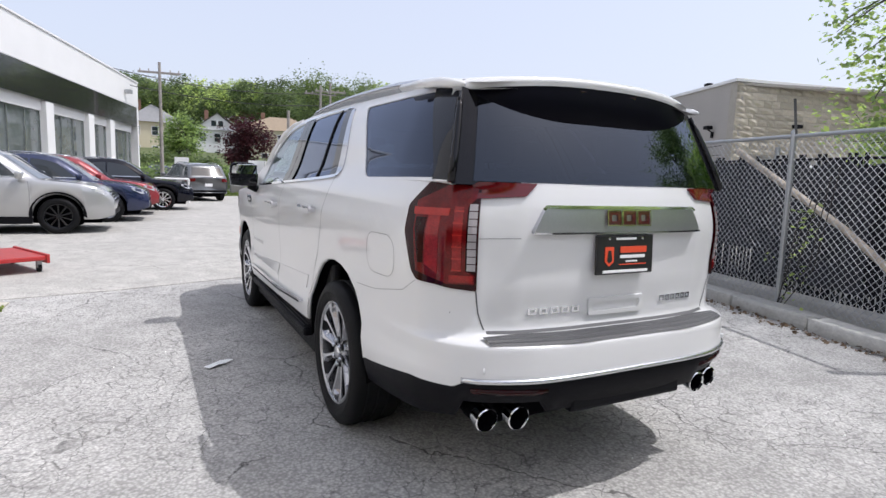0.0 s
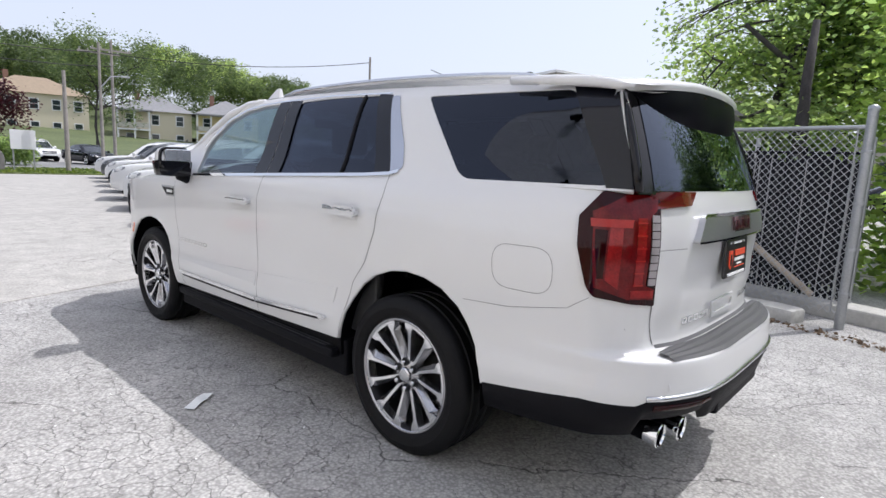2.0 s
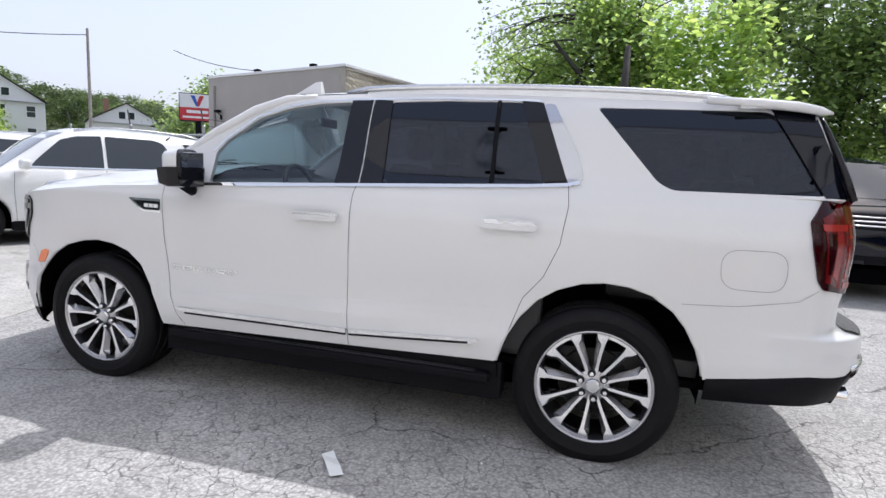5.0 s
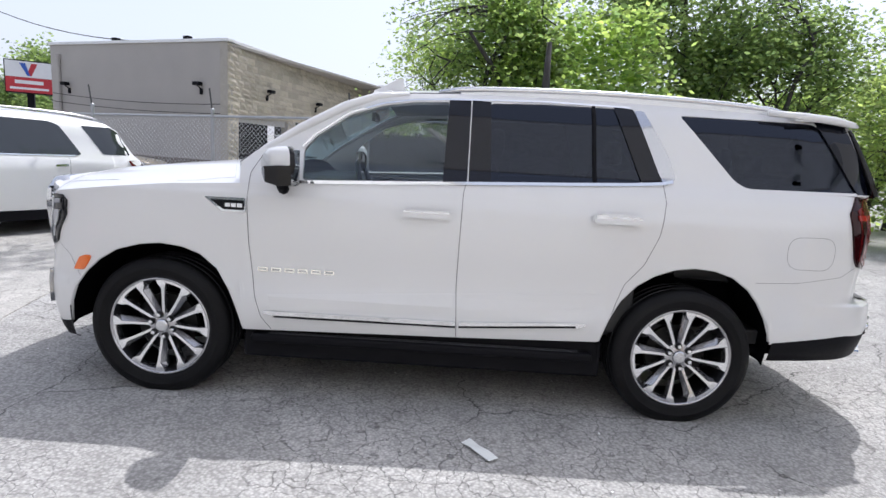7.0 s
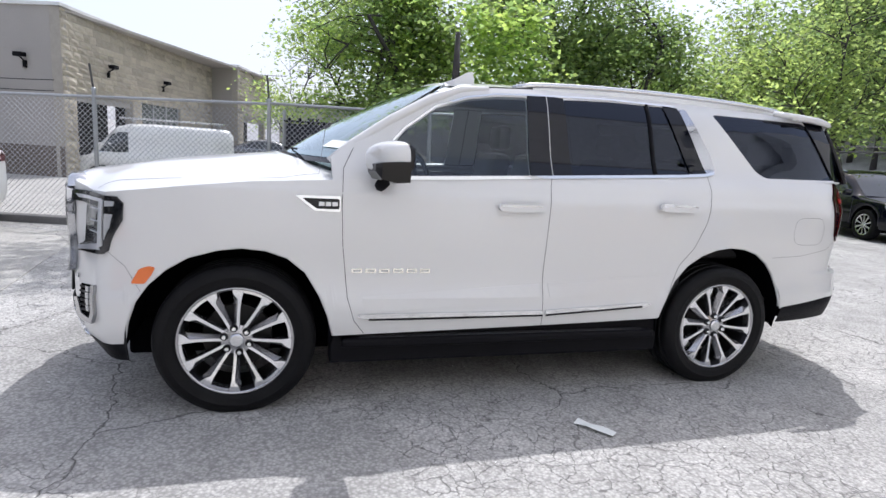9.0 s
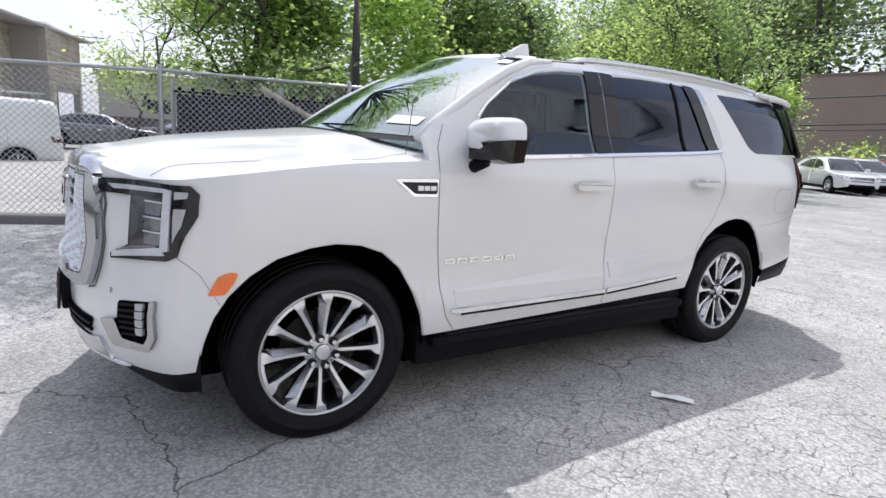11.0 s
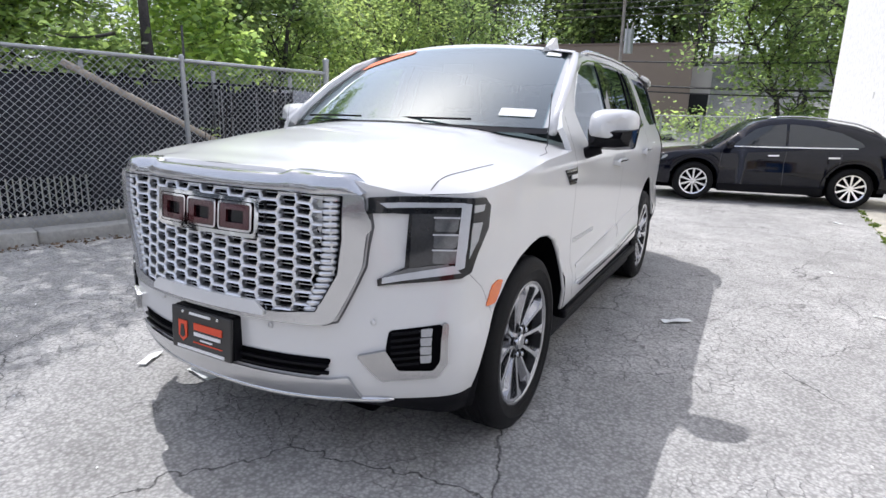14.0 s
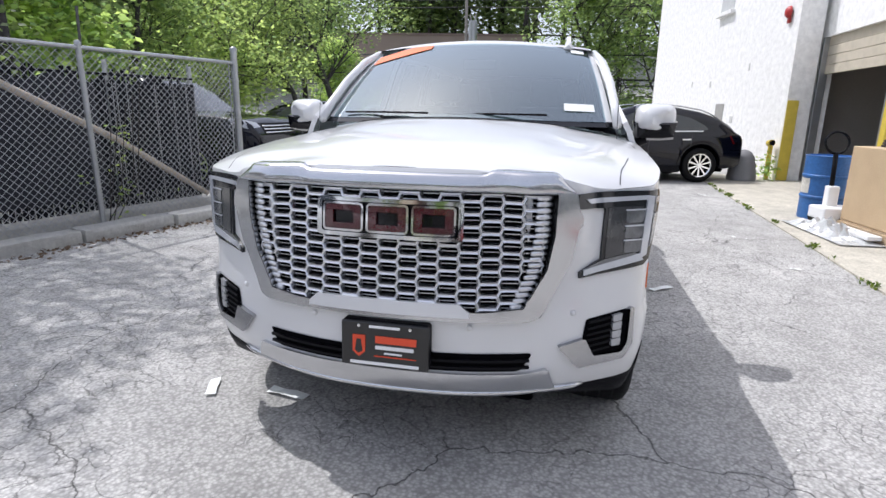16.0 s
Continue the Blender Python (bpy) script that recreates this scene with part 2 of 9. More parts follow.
white_paint = mat("white_pearl_paint", (0.67, 0.67, 0.672), 0.30, 0, 0.7, 0.01, 3, 400, spec=0.5)
chrome = mat("chrome", (0.78, 0.79, 0.80), 0.07, 1, 0, 0.03, 5, 90)
satin = mat("satin_silver", (0.62, 0.63, 0.65), 0.25, 1, 0, 0.05, 5, 90)
grille_silver = mat("grille_silver", (0.70, 0.71, 0.73), 0.28, 0.95, 0, 0.04, 5, 90)
brushed_chrome = mat("brushed_chrome", (0.50, 0.51, 0.54), 0.10, 1, 0, 0.04, 5, 90)
rim_bright = mat("machined_alloy", (0.80, 0.81, 0.83), 0.16, 0.95, 0.0, 0.05, 8, 120)
front_chrome = mat("front_chrome", (0.54, 0.55, 0.57), 0.18, 0.95, 0, 0.04, 5, 90)
garnish_satin = mat("garnish_satin", (0.56, 0.57, 0.60), 0.36, 1, 0, 0.05, 5, 90)
vent_satin = mat("vent_satin_silver", (0.40, 0.405, 0.42), 0.22, 1, 0, 0.05, 5, 90)
rim_grey = mat("grey_alloy", (0.42, 0.42, 0.44), 0.24, 0.9, 0.2, 0.08)
rim_dark = mat("dark_alloy", (0.012, 0.012, 0.014), 0.4, 0.4, 0.1, 0.08, spec=0.2)
trim_black = mat("black_plastic", (0.006, 0.006, 0.008), 0.5, 0, 0, 0.15, 8, 120, 0.15, 400, spec=0.10)
glass_black = mat("black_glass_panel", (0.004, 0.005, 0.010), 0.02, 0, 0.0, 0.05, spec=0.38)
spoiler_black = mat("spoiler_black", (0.003, 0.003, 0.006), 0.35, 0, 0.0, 0.1, spec=0.06)
gloss_black = mat("gloss_black", (0.004, 0.004, 0.006), 0.08, 0, 0.0, 0.05, spec=0.35)
liner_black = mat("liner_black", (0.003, 0.003, 0.004), 0.9, 0, 0, 0.2, spec=0.03)
rubber = mat("tyre_rubber", (0.007, 0.007, 0.008), 0.55, 0, 0, 0.25, 9, 90, 0.25, 260, spec=0.16)
lamp_red = mat("red_lens", (0.11, 0.004, 0.005), 0.12, 0, 0.0, 0.3, 22, 120, spec=0.35)
lamp_deep = mat("deep_red_lens", (0.020, 0.001, 0.002), 0.09, 0, 0.0, 0.1, spec=0.25)
lamp_hot = mat("bright_red_light_bar", (0.34, 0.016, 0.012), 0.2, 0, 0.0, 0.15, 30, 160)
lamp_glow = mat("red_light_guide", (0.24, 0.008, 0.008), 0.15, 0, 0.0, 0.35, 24, 140)
lamp_rib_clear = mat("clear_rib_lens", (0.34, 0.31, 0.32), 0.2, 0.1, 0.6, 0.1, 30, 200)
lamp_clear = mat("clear_ribbed_lens", (0.40, 0.41, 0.43), 0.12, 0.25, 1.0, 0.1, 30, 200, 0.5, 160)
lamp_smoke = mat("smoked_lens", (0.012, 0.013, 0.016), 0.06, 0, 0.0, 0.1)
amber = mat("amber_lens", (0.75, 0.15, 0.012), 0.12, 0, 1.0, 0.06, 30, 200)
emblem_red = mat("emblem_red", (0.065, 0.007, 0.011), 0.2, 0, 1.0, 0.06)
plate_black = mat("plate_black", (0.012, 0.012, 0.013), 0.35, 0, 0.2, 0.1)
plate_orange = mat("plate_orange", (0.72, 0.075, 0.025), 0.5, 0, 0, 0.05)
print_white = mat("print_white", (0.80, 0.80, 0.80), 0.5, 0, 0, 0.03)
cabin_dark = mat("cabin_black_leather", (0.020, 0.020, 0.022), 0.55, 0, 0, 0.2, 10, 100, 0.2, 300)
cabin_grey = mat("cabin_headliner", (0.30, 0.29, 0.28), 0.9, 0, 0, 0.08)
seam_dark = mat("panel_gap", (0.10, 0.10, 0.105), 0.7, 0, 0, 0.1)
seam_light = mat("faint_gap", (0.24, 0.24, 0.245), 0.7, 0, 0, 0.1)
lamp_bar_clear = mat("clear_light_guide", (0.52, 0.54, 0.58), 0.18, 0.2, 1.0, 0.08, 30, 200)
lamp_inner = mat("lamp_inner_dark", (0.035, 0.037, 0.042), 0.15, 0.2, 0.8, 0.25, 20, 120)
lamp_bowl_grey = mat("lamp_bowl_grey", (0.16, 0.165, 0.175), 0.18, 0.4, 0.6, 0.25, 20, 120)
lamp_cell_glass = mat("projector_glass", (0.13, 0.135, 0.145), 0.10, 0.3, 1.0, 0.25, 40, 200)
glass_clear = glass("windscreen_glass", (0.36, 0.48, 0.50), (0.86, 0.96, 1.0), 0.0, 0.20, 3.0)
glass_front = glass("front_door_glass", (0.64, 0.68, 0.68), (0.80, 0.88, 1.0), 0.0, 0.06)
glass_dark = glass("privacy_glass", (0.035, 0.04, 0.06), (0.72, 0.80, 1.0), 0.0, 0.05)
glass_tail = glass("tailgate_glass", (0.03, 0.036, 0.055), (0.72, 0.82, 1.0), 0.0, 0.070, 4.0)
pad_grey = mat("bumper_pad", (0.055, 0.056, 0.06), 0.5, 0, 0, 0.12, 10, 120, 0.2, 300)
sticker_paper = mat("sticker_paper", (0.80, 0.82, 0.80), 0.6, 0, 0, 0.04)
banner_orange = mat("banner_orange", (0.85, 0.16, 0.03), 0.5, 0, 0, 0.05)


def nodes_of(name):
    m = bpy.data.materials.new(name)
    m.use_nodes = True
    return m, m.node_tree.nodes, m.node_tree.links, m.node_tree.nodes["Principled BSDF"]


def link_noise(n, l, vec, scale, detail=4, rough=0.55):
    t = n.new("ShaderNodeTexNoise")
    t.inputs["Scale"].default_value, t.inputs["Detail"].default_value, t.inputs["Roughness"].default_value = scale, detail, rough
    l.new(vec, t.inputs["Vector"])
    return t.outputs["Fac"]


def span(n, l, src, a, b, c, d):
    r = n.new("ShaderNodeMapRange")
    for k, v in zip(("From Min", "From Max", "To Min", "To Max"), (a, b, c, d)):
        r.inputs[k].default_value = v
    l.new(src, r.inputs["Value"])
    return r.outputs[0]


def maths(n, l, op, a, b):
    r = n.new("ShaderNodeMath")
    r.operation = op
    for i, v in enumerate((a, b)):
        if isinstance(v, (int, float)):
            r.inputs[i].default_value = v
        else:
            l.new(v, r.inputs[i])
    return r.outputs[0]


def paved(name, base, stone=0.5, crack=1.0, crack_scale=1.1, fine_scale=4.5, blotch=0.18, fine_mask=0.52):
    """Old paving: pale grit, stains, wide cracks and patches of fine crazing."""
    m, n, l, b = nodes_of(name)
    tc = n.new("ShaderNodeTexCoord")
    v = tc.outputs["Object"]
    warp = n.new("ShaderNodeTexNoise")
    warp.inputs["Scale"].default_value, warp.inputs["Detail"].default_value = 2.2, 5
    l.new(v, warp.inputs["Vector"])
    off = n.new("ShaderNodeVectorMath")
    off.operation = "MULTIPLY_ADD"
    off.inputs[1].default_value = (0.34, 0.34, 0.0)
    l.new(warp.outputs["Color"], off.inputs[0])
    jag = n.new("ShaderNodeTexNoise")
    jag.inputs["Scale"].default_value, jag.inputs["Detail"].default_value = 11, 4
    l.new(v, jag.inputs["Vector"])
    off0 = n.new("ShaderNodeVectorMath")
    off0.operation = "MULTIPLY_ADD"
    off0.inputs[1].default_value = (0.10, 0.10, 0.0)
    l.new(jag.outputs["Color"], off0.inputs[0])
    l.new(v, off0.inputs[2])
    l.new(off0.outputs[0], off.inputs[2])
    grit = n.new("ShaderNodeTexVoronoi")
    grit.inputs["Scale"].default_value = 60
    l.new(v, grit.inputs["Vector"])
    speck = span(n, l, grit.outputs["Distance"], 0.0, 0.75, 1 + stone * 0.55, 1 - stone * 0.5)
    fine = span(n, l, link_noise(n, l, v, 34, 6, 0.7), 0.35, 0.65, 1 - 0.17, 1 + 0.17)
    wide = span(n, l, link_noise(n, l, v, 0.55, 6, 0.6), 0.3, 0.7, 1 - blotch, 1 + blotch)
    mid = span(n, l, link_noise(n, l, v, 3.3, 5, 0.65), 0.3, 0.7, 0.82, 1.13)
    tone = maths(n, l, "MULTIPLY", maths(n, l, "MULTIPLY", speck, fine), maths(n, l, "MULTIPLY", wide, mid))

    def cracks(scale, width, gate_scale, gate):
        c = n.new("ShaderNodeTexVoronoi")
        c.feature = "DISTANCE_TO_EDGE"
        c.inputs["Scale"].default_value = scale
        l.new(off.outputs[0], c.inputs["Vector"])
        line = span(n, l, c.outputs["Distance"], 0.0, width, 1, 0)
        g = span(n, l, link_noise(n, l, v, gate_scale, 3), gate, gate + 0.09, 0, 1)
        return maths(n, l, "MULTIPLY", line, g)
    big = cracks(crack_scale * 0.55, 0.0042, 0.9, 0.42)
    small = cracks(fine_scale * 1.9, 0.032, 0.55, fine_mask - 0.10)
    cr = maths(n, l, "MAXIMUM", big, maths(n, l, "MULTIPLY", small, 0.68))
    cr = maths(n, l, "MULTIPLY", cr, crack)
    dark = maths(n, l, "SUBTRACT", 1.0, maths(n, l, "MULTIPLY", cr, 0.72))
    fac = maths(n, l, "MULTIPLY", tone, dark)
    mul = n.new("ShaderNodeVectorMath")
    mul.operation = "SCALE"
    mul.inputs[0].default_value = base
    l.new(fac, mul.inputs["Scale"])
    l.new(mul.outputs[0], b.inputs["Base Color"])
    b.inputs["Roughness"].default_value = 0.92
    b.inputs["Specular IOR Level"].default_value = 0.25
    h = maths(n, l, "SUBTRACT", maths(n, l, "MULTIPLY", speck, 0.4), maths(n, l, "MULTIPLY", cr, 1.2))
    bn = n.new("ShaderNodeBump")
    bn.inputs["Strength"].default_value, bn.inputs["Distance"].default_value = 0.55, 0.012
    l.new(h, bn.inputs["Height"])
    l.new(bn.outputs[0], b.inputs["Normal"])
    return m


def leafy(name, base, warm=0.35, through=0.55, glow=2.4):
    """Leaves: each one a little different, lit through as well as from above."""
    m, n, l, b = nodes_of(name)
    geo = n.new("ShaderNodeNewGeometry")
    ramp = n.new("ShaderNodeValToRGB")
    r, g, bl = base
    ramp.color_ramp.elements[0].color = (r * 0.55, g * 0.6, bl * 0.6, 1)
    ramp.color_ramp.elements[1].color = (r * (1.25 + warm), g * 1.3, bl * 0.95, 1)
    l.new(geo.outputs["Random Per Island"], ramp.inputs[0])
    l.new(ramp.outputs[0], b.inputs["Base Color"])
    b.inputs["Roughness"].default_value = 0.5
    b.inputs["Specular IOR Level"].default_value = 0.35
    tr = n.new("ShaderNodeBsdfTranslucent")
    br = n.new("ShaderNodeVectorMath")
    br.operation = "MULTIPLY"
    br.inputs[1].default_value = (glow * 0.94, glow * 0.98, glow * 0.92)
    l.new(ramp.outputs[0], br.inputs[0])
    l.new(br.outputs[0], tr.inputs[0])
    mx = n.new("ShaderNodeMixShader")
    mx.inputs[0].default_value = through
    l.new(b.outputs[0], mx.inputs[1])
    l.new(tr.outputs[0], mx.inputs[2])
    l.new(mx.outputs[0], n["Material Output"].inputs[0])
    return m


def masonry(name, base, vary=0.16, bump=0.5, scale=14.0):
    """Stone or block pieces: the tone differs from piece to piece."""
    m, n, l, b = nodes_of(name)
    oi = n.new("ShaderNodeObjectInfo")
    geo = n.new("ShaderNodeNewGeometry")
    tc = n.new("ShaderNodeTexCoord")
    v = tc.outputs["Object"]
    tone = maths(n, l, "MULTIPLY", span(n, l, oi.outputs["Random"], 0, 1, 1 - vary, 1 + vary), span(n, l, geo.outputs["Random Per Island"], 0, 1, 1 - vary, 1 + vary))
    tone = maths(n, l, "MULTIPLY", tone, span(n, l, link_noise(n, l, v, scale, 6, 0.65), 0.3, 0.7, 0.86, 1.12))
    mul = n.new("ShaderNodeVectorMath")
    mul.operation = "SCALE"
    mul.inputs[0].default_value = base
    l.new(tone, mul.inputs["Scale"])
    l.new(mul.outputs[0], b.inputs["Base Color"])
    b.inputs["Roughness"].default_value = 0.9
    bn = n.new("ShaderNodeBump")
    bn.inputs["Strength"].default_value, bn.inputs["Distance"].default_value = bump, 0.03
    l.new(link_noise(n, l, v, scale * 0.9, 6, 0.6), bn.inputs["Height"])
    l.new(bn.outputs[0], b.inputs["Normal"])
    return m


asphalt = paved("weathered_asphalt", (0.43, 0.421, 0.404), 0.54, blotch=0.24)
lot_paving = paved("pale_paving", (0.44, 0.426, 0.398), 0.3, 0.6, 0.7, 3.0, 0.10, 0.60)
apron_concrete = paved("apron_concrete", (0.50, 0.47, 0.40), 0.22, 0.35, 0.5, 2.5, 0.12, 0.66)
kerb_stone = masonry("kerb_concrete", (0.42, 0.41, 0.38), 0.12, 0.6, 18)
galvanised = mat("galvanised_steel", (0.42, 0.43, 0.44), 0.42, 0.85, 0, 0.14, 5, 80)
wire_grey = mat("mesh_wire", (0.43, 0.44, 0.46), 0.5, 0.5, 0, 0.1)
slat_black = mat("slat_black", (0.010, 0.010, 0.014), 0.6, 0, 0, 0.25, 4, 60, spec=0.12)
slat_edge = mat("slat_lit_worn_edge", (0.30, 0.30, 0.31), 0.5, 0, 0, 0.3, 9, 60)
screen_cloth = mat("screen_cloth", (0.018, 0.019, 0.026), 0.85, 0, 0, 0.3, 2.5, 60, 0.3, 40)
brace_wood = mat("weathered_timber", (0.47, 0.40, 0.32), 0.8, 0, 0, 0.3, 9, 60, 0.4, 40)
bark = mat("bark", (0.055, 0.050, 0.048), 0.95, 0, 0, 0.35, 6, 40, 0.8, 24)
leaf_green = leafy("leaf_green", (0.112, 0.152, 0.068), 0.18, 0.68, 3.6)
leaf_bright = leafy("leaf_bright", (0.162, 0.220, 0.086), 0.25, 0.70, 3.6)
leaf_dark = leafy("leaf_dark", (0.092, 0.130, 0.058), 0.2, 0.5)
leaf_hill = leafy("leaf_hill", (0.078, 0.110, 0.050), 0.12, 0.35)
leaf_pale = leafy("leaf_pale", (0.165, 0.212, 0.090), 0.2, 0.68, 3.2)
leaf_purple = leafy("leaf_purple", (0.060, 0.016, 0.028), 0.2, 0.3)
grass_green = leafy("grass_green", (0.10, 0.16, 0.035), 0.4, 0.3)
leaf_litter = mat("leaf_litter", (0.16, 0.11, 0.07), 0.9, 0, 0, 0.4, 12, 60)
white_block = masonry("white_painted_block", (0.90, 0.89, 0.87), 0.02, 0.3, 7)
grey_render = mat("grey_render", (0.40, 0.375, 0.345), 0.9, 0, 0, 0.08, 0.8, 30, 0.25, 30)
stone_cream = masonry("cream_split_stone", (0.52, 0.47, 0.38), 0.17, 0.9, 9)
mortar = mat("mortar", (0.40, 0.37, 0.32), 0.95, 0, 0, 0.12)
tan_wall = mat("tan_block_wall", (0.24, 0.19, 0.155), 0.9, 0, 0, 0.08, 0.6, 20, 0.2, 20)
# near-black that puts unlit depth into the colour of panels at openings
dark_hole = mat("unlit_interior_black", (0.012, 0.012, 0.013), 0.9, 0, 0, 0.3)
yellow_paint = mat("yellow_guard_paint", (0.62, 0.47, 0.06), 0.6, 0, 0, 0.15, 7, 60, 0.2, 60)
red_paint = mat("red_paint", (0.42, 0.025, 0.025), 0.4, 0, 0.2, 0.12)
blue_drum = mat("blue_drum_paint", (0.035, 0.13, 0.36), 0.45, 0.1, 0, 0.25, 5, 30, 0.2, 60)
drum_label = mat("worn_label", (0.55, 0.53, 0.48), 0.8, 0, 0, 0.3, 9, 60)
cardboard = mat("cardboard", (0.50, 0.37, 0.23), 0.85, 0, 0, 0.08, 4, 60, 0.15, 90)
wrap_film = mat("crumpled_film", (0.55, 0.56, 0.56), 0.2, 0.2, 0, 0.25, 9, 60, 0.8, 30)
wood_pale = mat("pallet_wood", (0.42, 0.32, 0.21), 0.85, 0, 0, 0.2, 9, 60, 0.3, 60)
pole_wood = mat("utility_pole_wood", (0.30, 0.275, 0.25), 0.9, 0, 0, 0.25, 6, 60, 0.5, 40)
cable_black = mat("cable", (0.03, 0.03, 0.03), 0.7, 0, 0, 0.1)
sign_white = mat("sign_white", (0.75, 0.75, 0.75), 0.4, 0, 0, 0.04)
sign_red = mat("sign_red", (0.50, 0.03, 0.04), 0.4, 0, 0, 0.05)
sign_blue = mat("sign_blue", (0.03, 0.10, 0.42), 0.4, 0, 0, 0.05)
facade_white = mat("facade_panel_white", (0.78, 0.78, 0.77), 0.5, 0, 0, 0.04, 0.8, 20)
facade_black = mat("facade_band_black", (0.018, 0.018, 0.020), 0.12, 0, 0.5, 0.1, 0.5, 10)
window_pane = mat("window_pane", (0.035, 0.045, 0.052), 0.04, 0, 0.5, 0.2, 0.7, 5)
shop_pane = mat("shop_pane", (0.13, 0.15, 0.15), 0.04, 0, 0.8, 0.25, 0.6, 4)
siding_cream = mat("cream_siding", (0.62, 0.56, 0.42), 0.8, 0, 0, 0.05)
siding_yellow = mat("yellow_siding", (0.66, 0.56, 0.29), 0.8, 0, 0, 0.05)
siding_white = mat("white_siding", (0.72, 0.72, 0.72), 0.8, 0, 0, 0.05)
siding_grey = mat("grey_siding", (0.50, 0.48, 0.42), 0.8, 0, 0, 0.05)
shingle_tan = mat("tan_shingles", (0.30, 0.235, 0.165), 0.95, 0, 0, 0.14, 2, 30)
shingle_grey = mat("grey_shingles", (0.24, 0.24, 0.245), 0.95, 0, 0, 0.14, 2, 30)
paint_white = mat("car_paint_white", (0.78, 0.78, 0.77), 0.3, 0, 1, 0.01)
paint_black = mat("car_paint_black", (0.003, 0.004, 0.010), 0.06, 0, 0.0, 0.02, spec=0.42)
paint_navy = mat("car_paint_navy", (0.012, 0.022, 0.075), 0.25, 0.3, 1, 0.02)
paint_silver = mat("car_paint_silver", (0.48, 0.48, 0.48), 0.3, 0.6, 1, 0.02)
paint_grey = mat("car_paint_grey", (0.13, 0.135, 0.14), 0.3, 0.5, 1, 0.02)
paint_red = mat("car_paint_red", (0.26, 0.014, 0.02), 0.28, 0.2, 1, 0.02)
paint_plum = mat("car_paint_plum", (0.10, 0.075, 0.12), 0.3, 0.4, 1, 0.02)
car_glass = mat("car_glass", (0.026, 0.032, 0.038), 0.03, 0, 0.6, 0.05)

# ---- ground, paving, kerbs ----
def fast_mesh(name, co, quads, material, smooth=False):
    """A mesh of four-sided faces from arrays."""
    me = bpy.data.meshes.new(name)
    nv, nf = len(co), len(quads)
    me.vertices.add(nv)
    me.vertices.foreach_set("co", np.asarray(co, dtype=np.float32).ravel())
    me.loops.add(nf * 4)
    me.loops.foreach_set("vertex_index", np.asarray(quads, dtype=np.int32).ravel())
    me.polygons.add(nf)
    me.polygons.foreach_set("loop_start", np.arange(0, nf * 4, 4, dtype=np.int32))
    me.materials.append(material)
    me.update(calc_edges=True)
    if smooth:
        me.polygons.foreach_set("use_smooth", [True] * nf)
    return me


def slab(name, poly, z0, z1, material, label, kind="structure"):
    bm = bmesh.new()
    top = [bm.verts.new((x, y, z1)) for x, y in poly]
    low = [bm.verts.new((x, y, z0)) for x, y in poly]
    bm.faces.new(top)
    for i in range(len(poly)):
        j = (i + 1) % len(poly)
        bm.faces.new((low[i], low[j], top[j], top[i]))
    bmesh.ops.recalc_face_normals(bm, faces=bm.faces)
    return tagged(part(name, bm, material), label, name.replace("_", " "), "", kind)


def land_z(x, y):
    """The height of the land: level round the cars, a wooded rise far ahead and a bank behind."""
    far = clamp((x - 75) / 120, 0, 1)
    back = clamp((-34 - x) / 40, 0, 1)
    return 2.2 * clamp((x - 50) / 45, 0, 1) + 11 * far * far * (3 - 2 * far) * clamp((60 - y) / 40, 0, 1) + 10 * back * back


gx = [-900, -400, -200, -120, -90, -75, -60, -50, -42, -34, -20, -10, 0, 10, 20, 35, 50, 60, 70, 80, 95, 110, 125, 140, 160, 180, 200, 260, 400, 900]
gy = [-900, -400, -250, -160, -120, -90, -60, -30, -10, 0, 10, 25, 45, 70, 120, 250, 900]
bm = bmesh.new()
grid = [[bm.verts.new((x, y, land_z(x, y))) for y in gy] for x in gx]
for i in range(len(gx) - 1):
    for j in range(len(gy) - 1):
        bm.faces.new((grid[i][j], grid[i + 1][j], grid[i + 1][j + 1], grid[i][j + 1]))
tagged(part("ground", bm, asphalt, smooth=True), "cracked pale grey asphalt of the car park", "ground", "", "structure")
slab("pavement", [(4.05, 3.3), (4.25, 2.2), (4.75, 0.6), (5.2, -1.2), (5.6, -4.9), (9, -6.0), (34, -12), (34, 3.2), (12, 9.5), (4.05, 9.5)], -0.05, 0.006, lot_paving, "pale smooth paving of the sales lot")
slab("apron", [(-8.9, 3.56), (-7.0, 3.50), (-2.0, 3.36), (0.9, 3.25), (3.85, 3.16), (3.85, 5.72), (-8.9, 5.72)], -0.05, 0.018, apron_concrete, "worn concrete apron along the workshop wall")
slab("yard", [(3.4, -5.3), (7, -6.3), (30, -12), (30, -34), (-2, -34), (-2.5, -9)], -0.05, 0.010, lot_paving, "pale concrete yard behind the fence")
slab("street", [(34, 40), (60, 40), (52, -60), (34, -60)], -0.05, 0.008, paved("street_asphalt", (0.26, 0.26, 0.255), 0.3, 0.3), "grey asphalt of the street")
lawn_x, lawn_y = [60, 66, 70, 80, 95, 110, 125, 140, 160, 180, 200, 260], [-160, -120, -90, -60, -30, -10, 0, 10, 25, 45, 70]
bm = bmesh.new()
lawn = [[bm.verts.new((x, y, land_z(x, y) + 0.05)) for y in lawn_y] for x in lawn_x]
for i in range(len(lawn_x) - 1):
    for j in range(len(lawn_y) - 1):
        bm.faces.new((lawn[i][j], lawn[i + 1][j], lawn[i + 1][j + 1], lawn[i][j + 1]))
tagged(part("lawn", bm, mat("hill_grass", (0.10, 0.125, 0.05), 0.95, 0, 0, 0.3, 0.2, 3), smooth=True), "grassy slope below the wooded hill", "lawn", "", "structure")

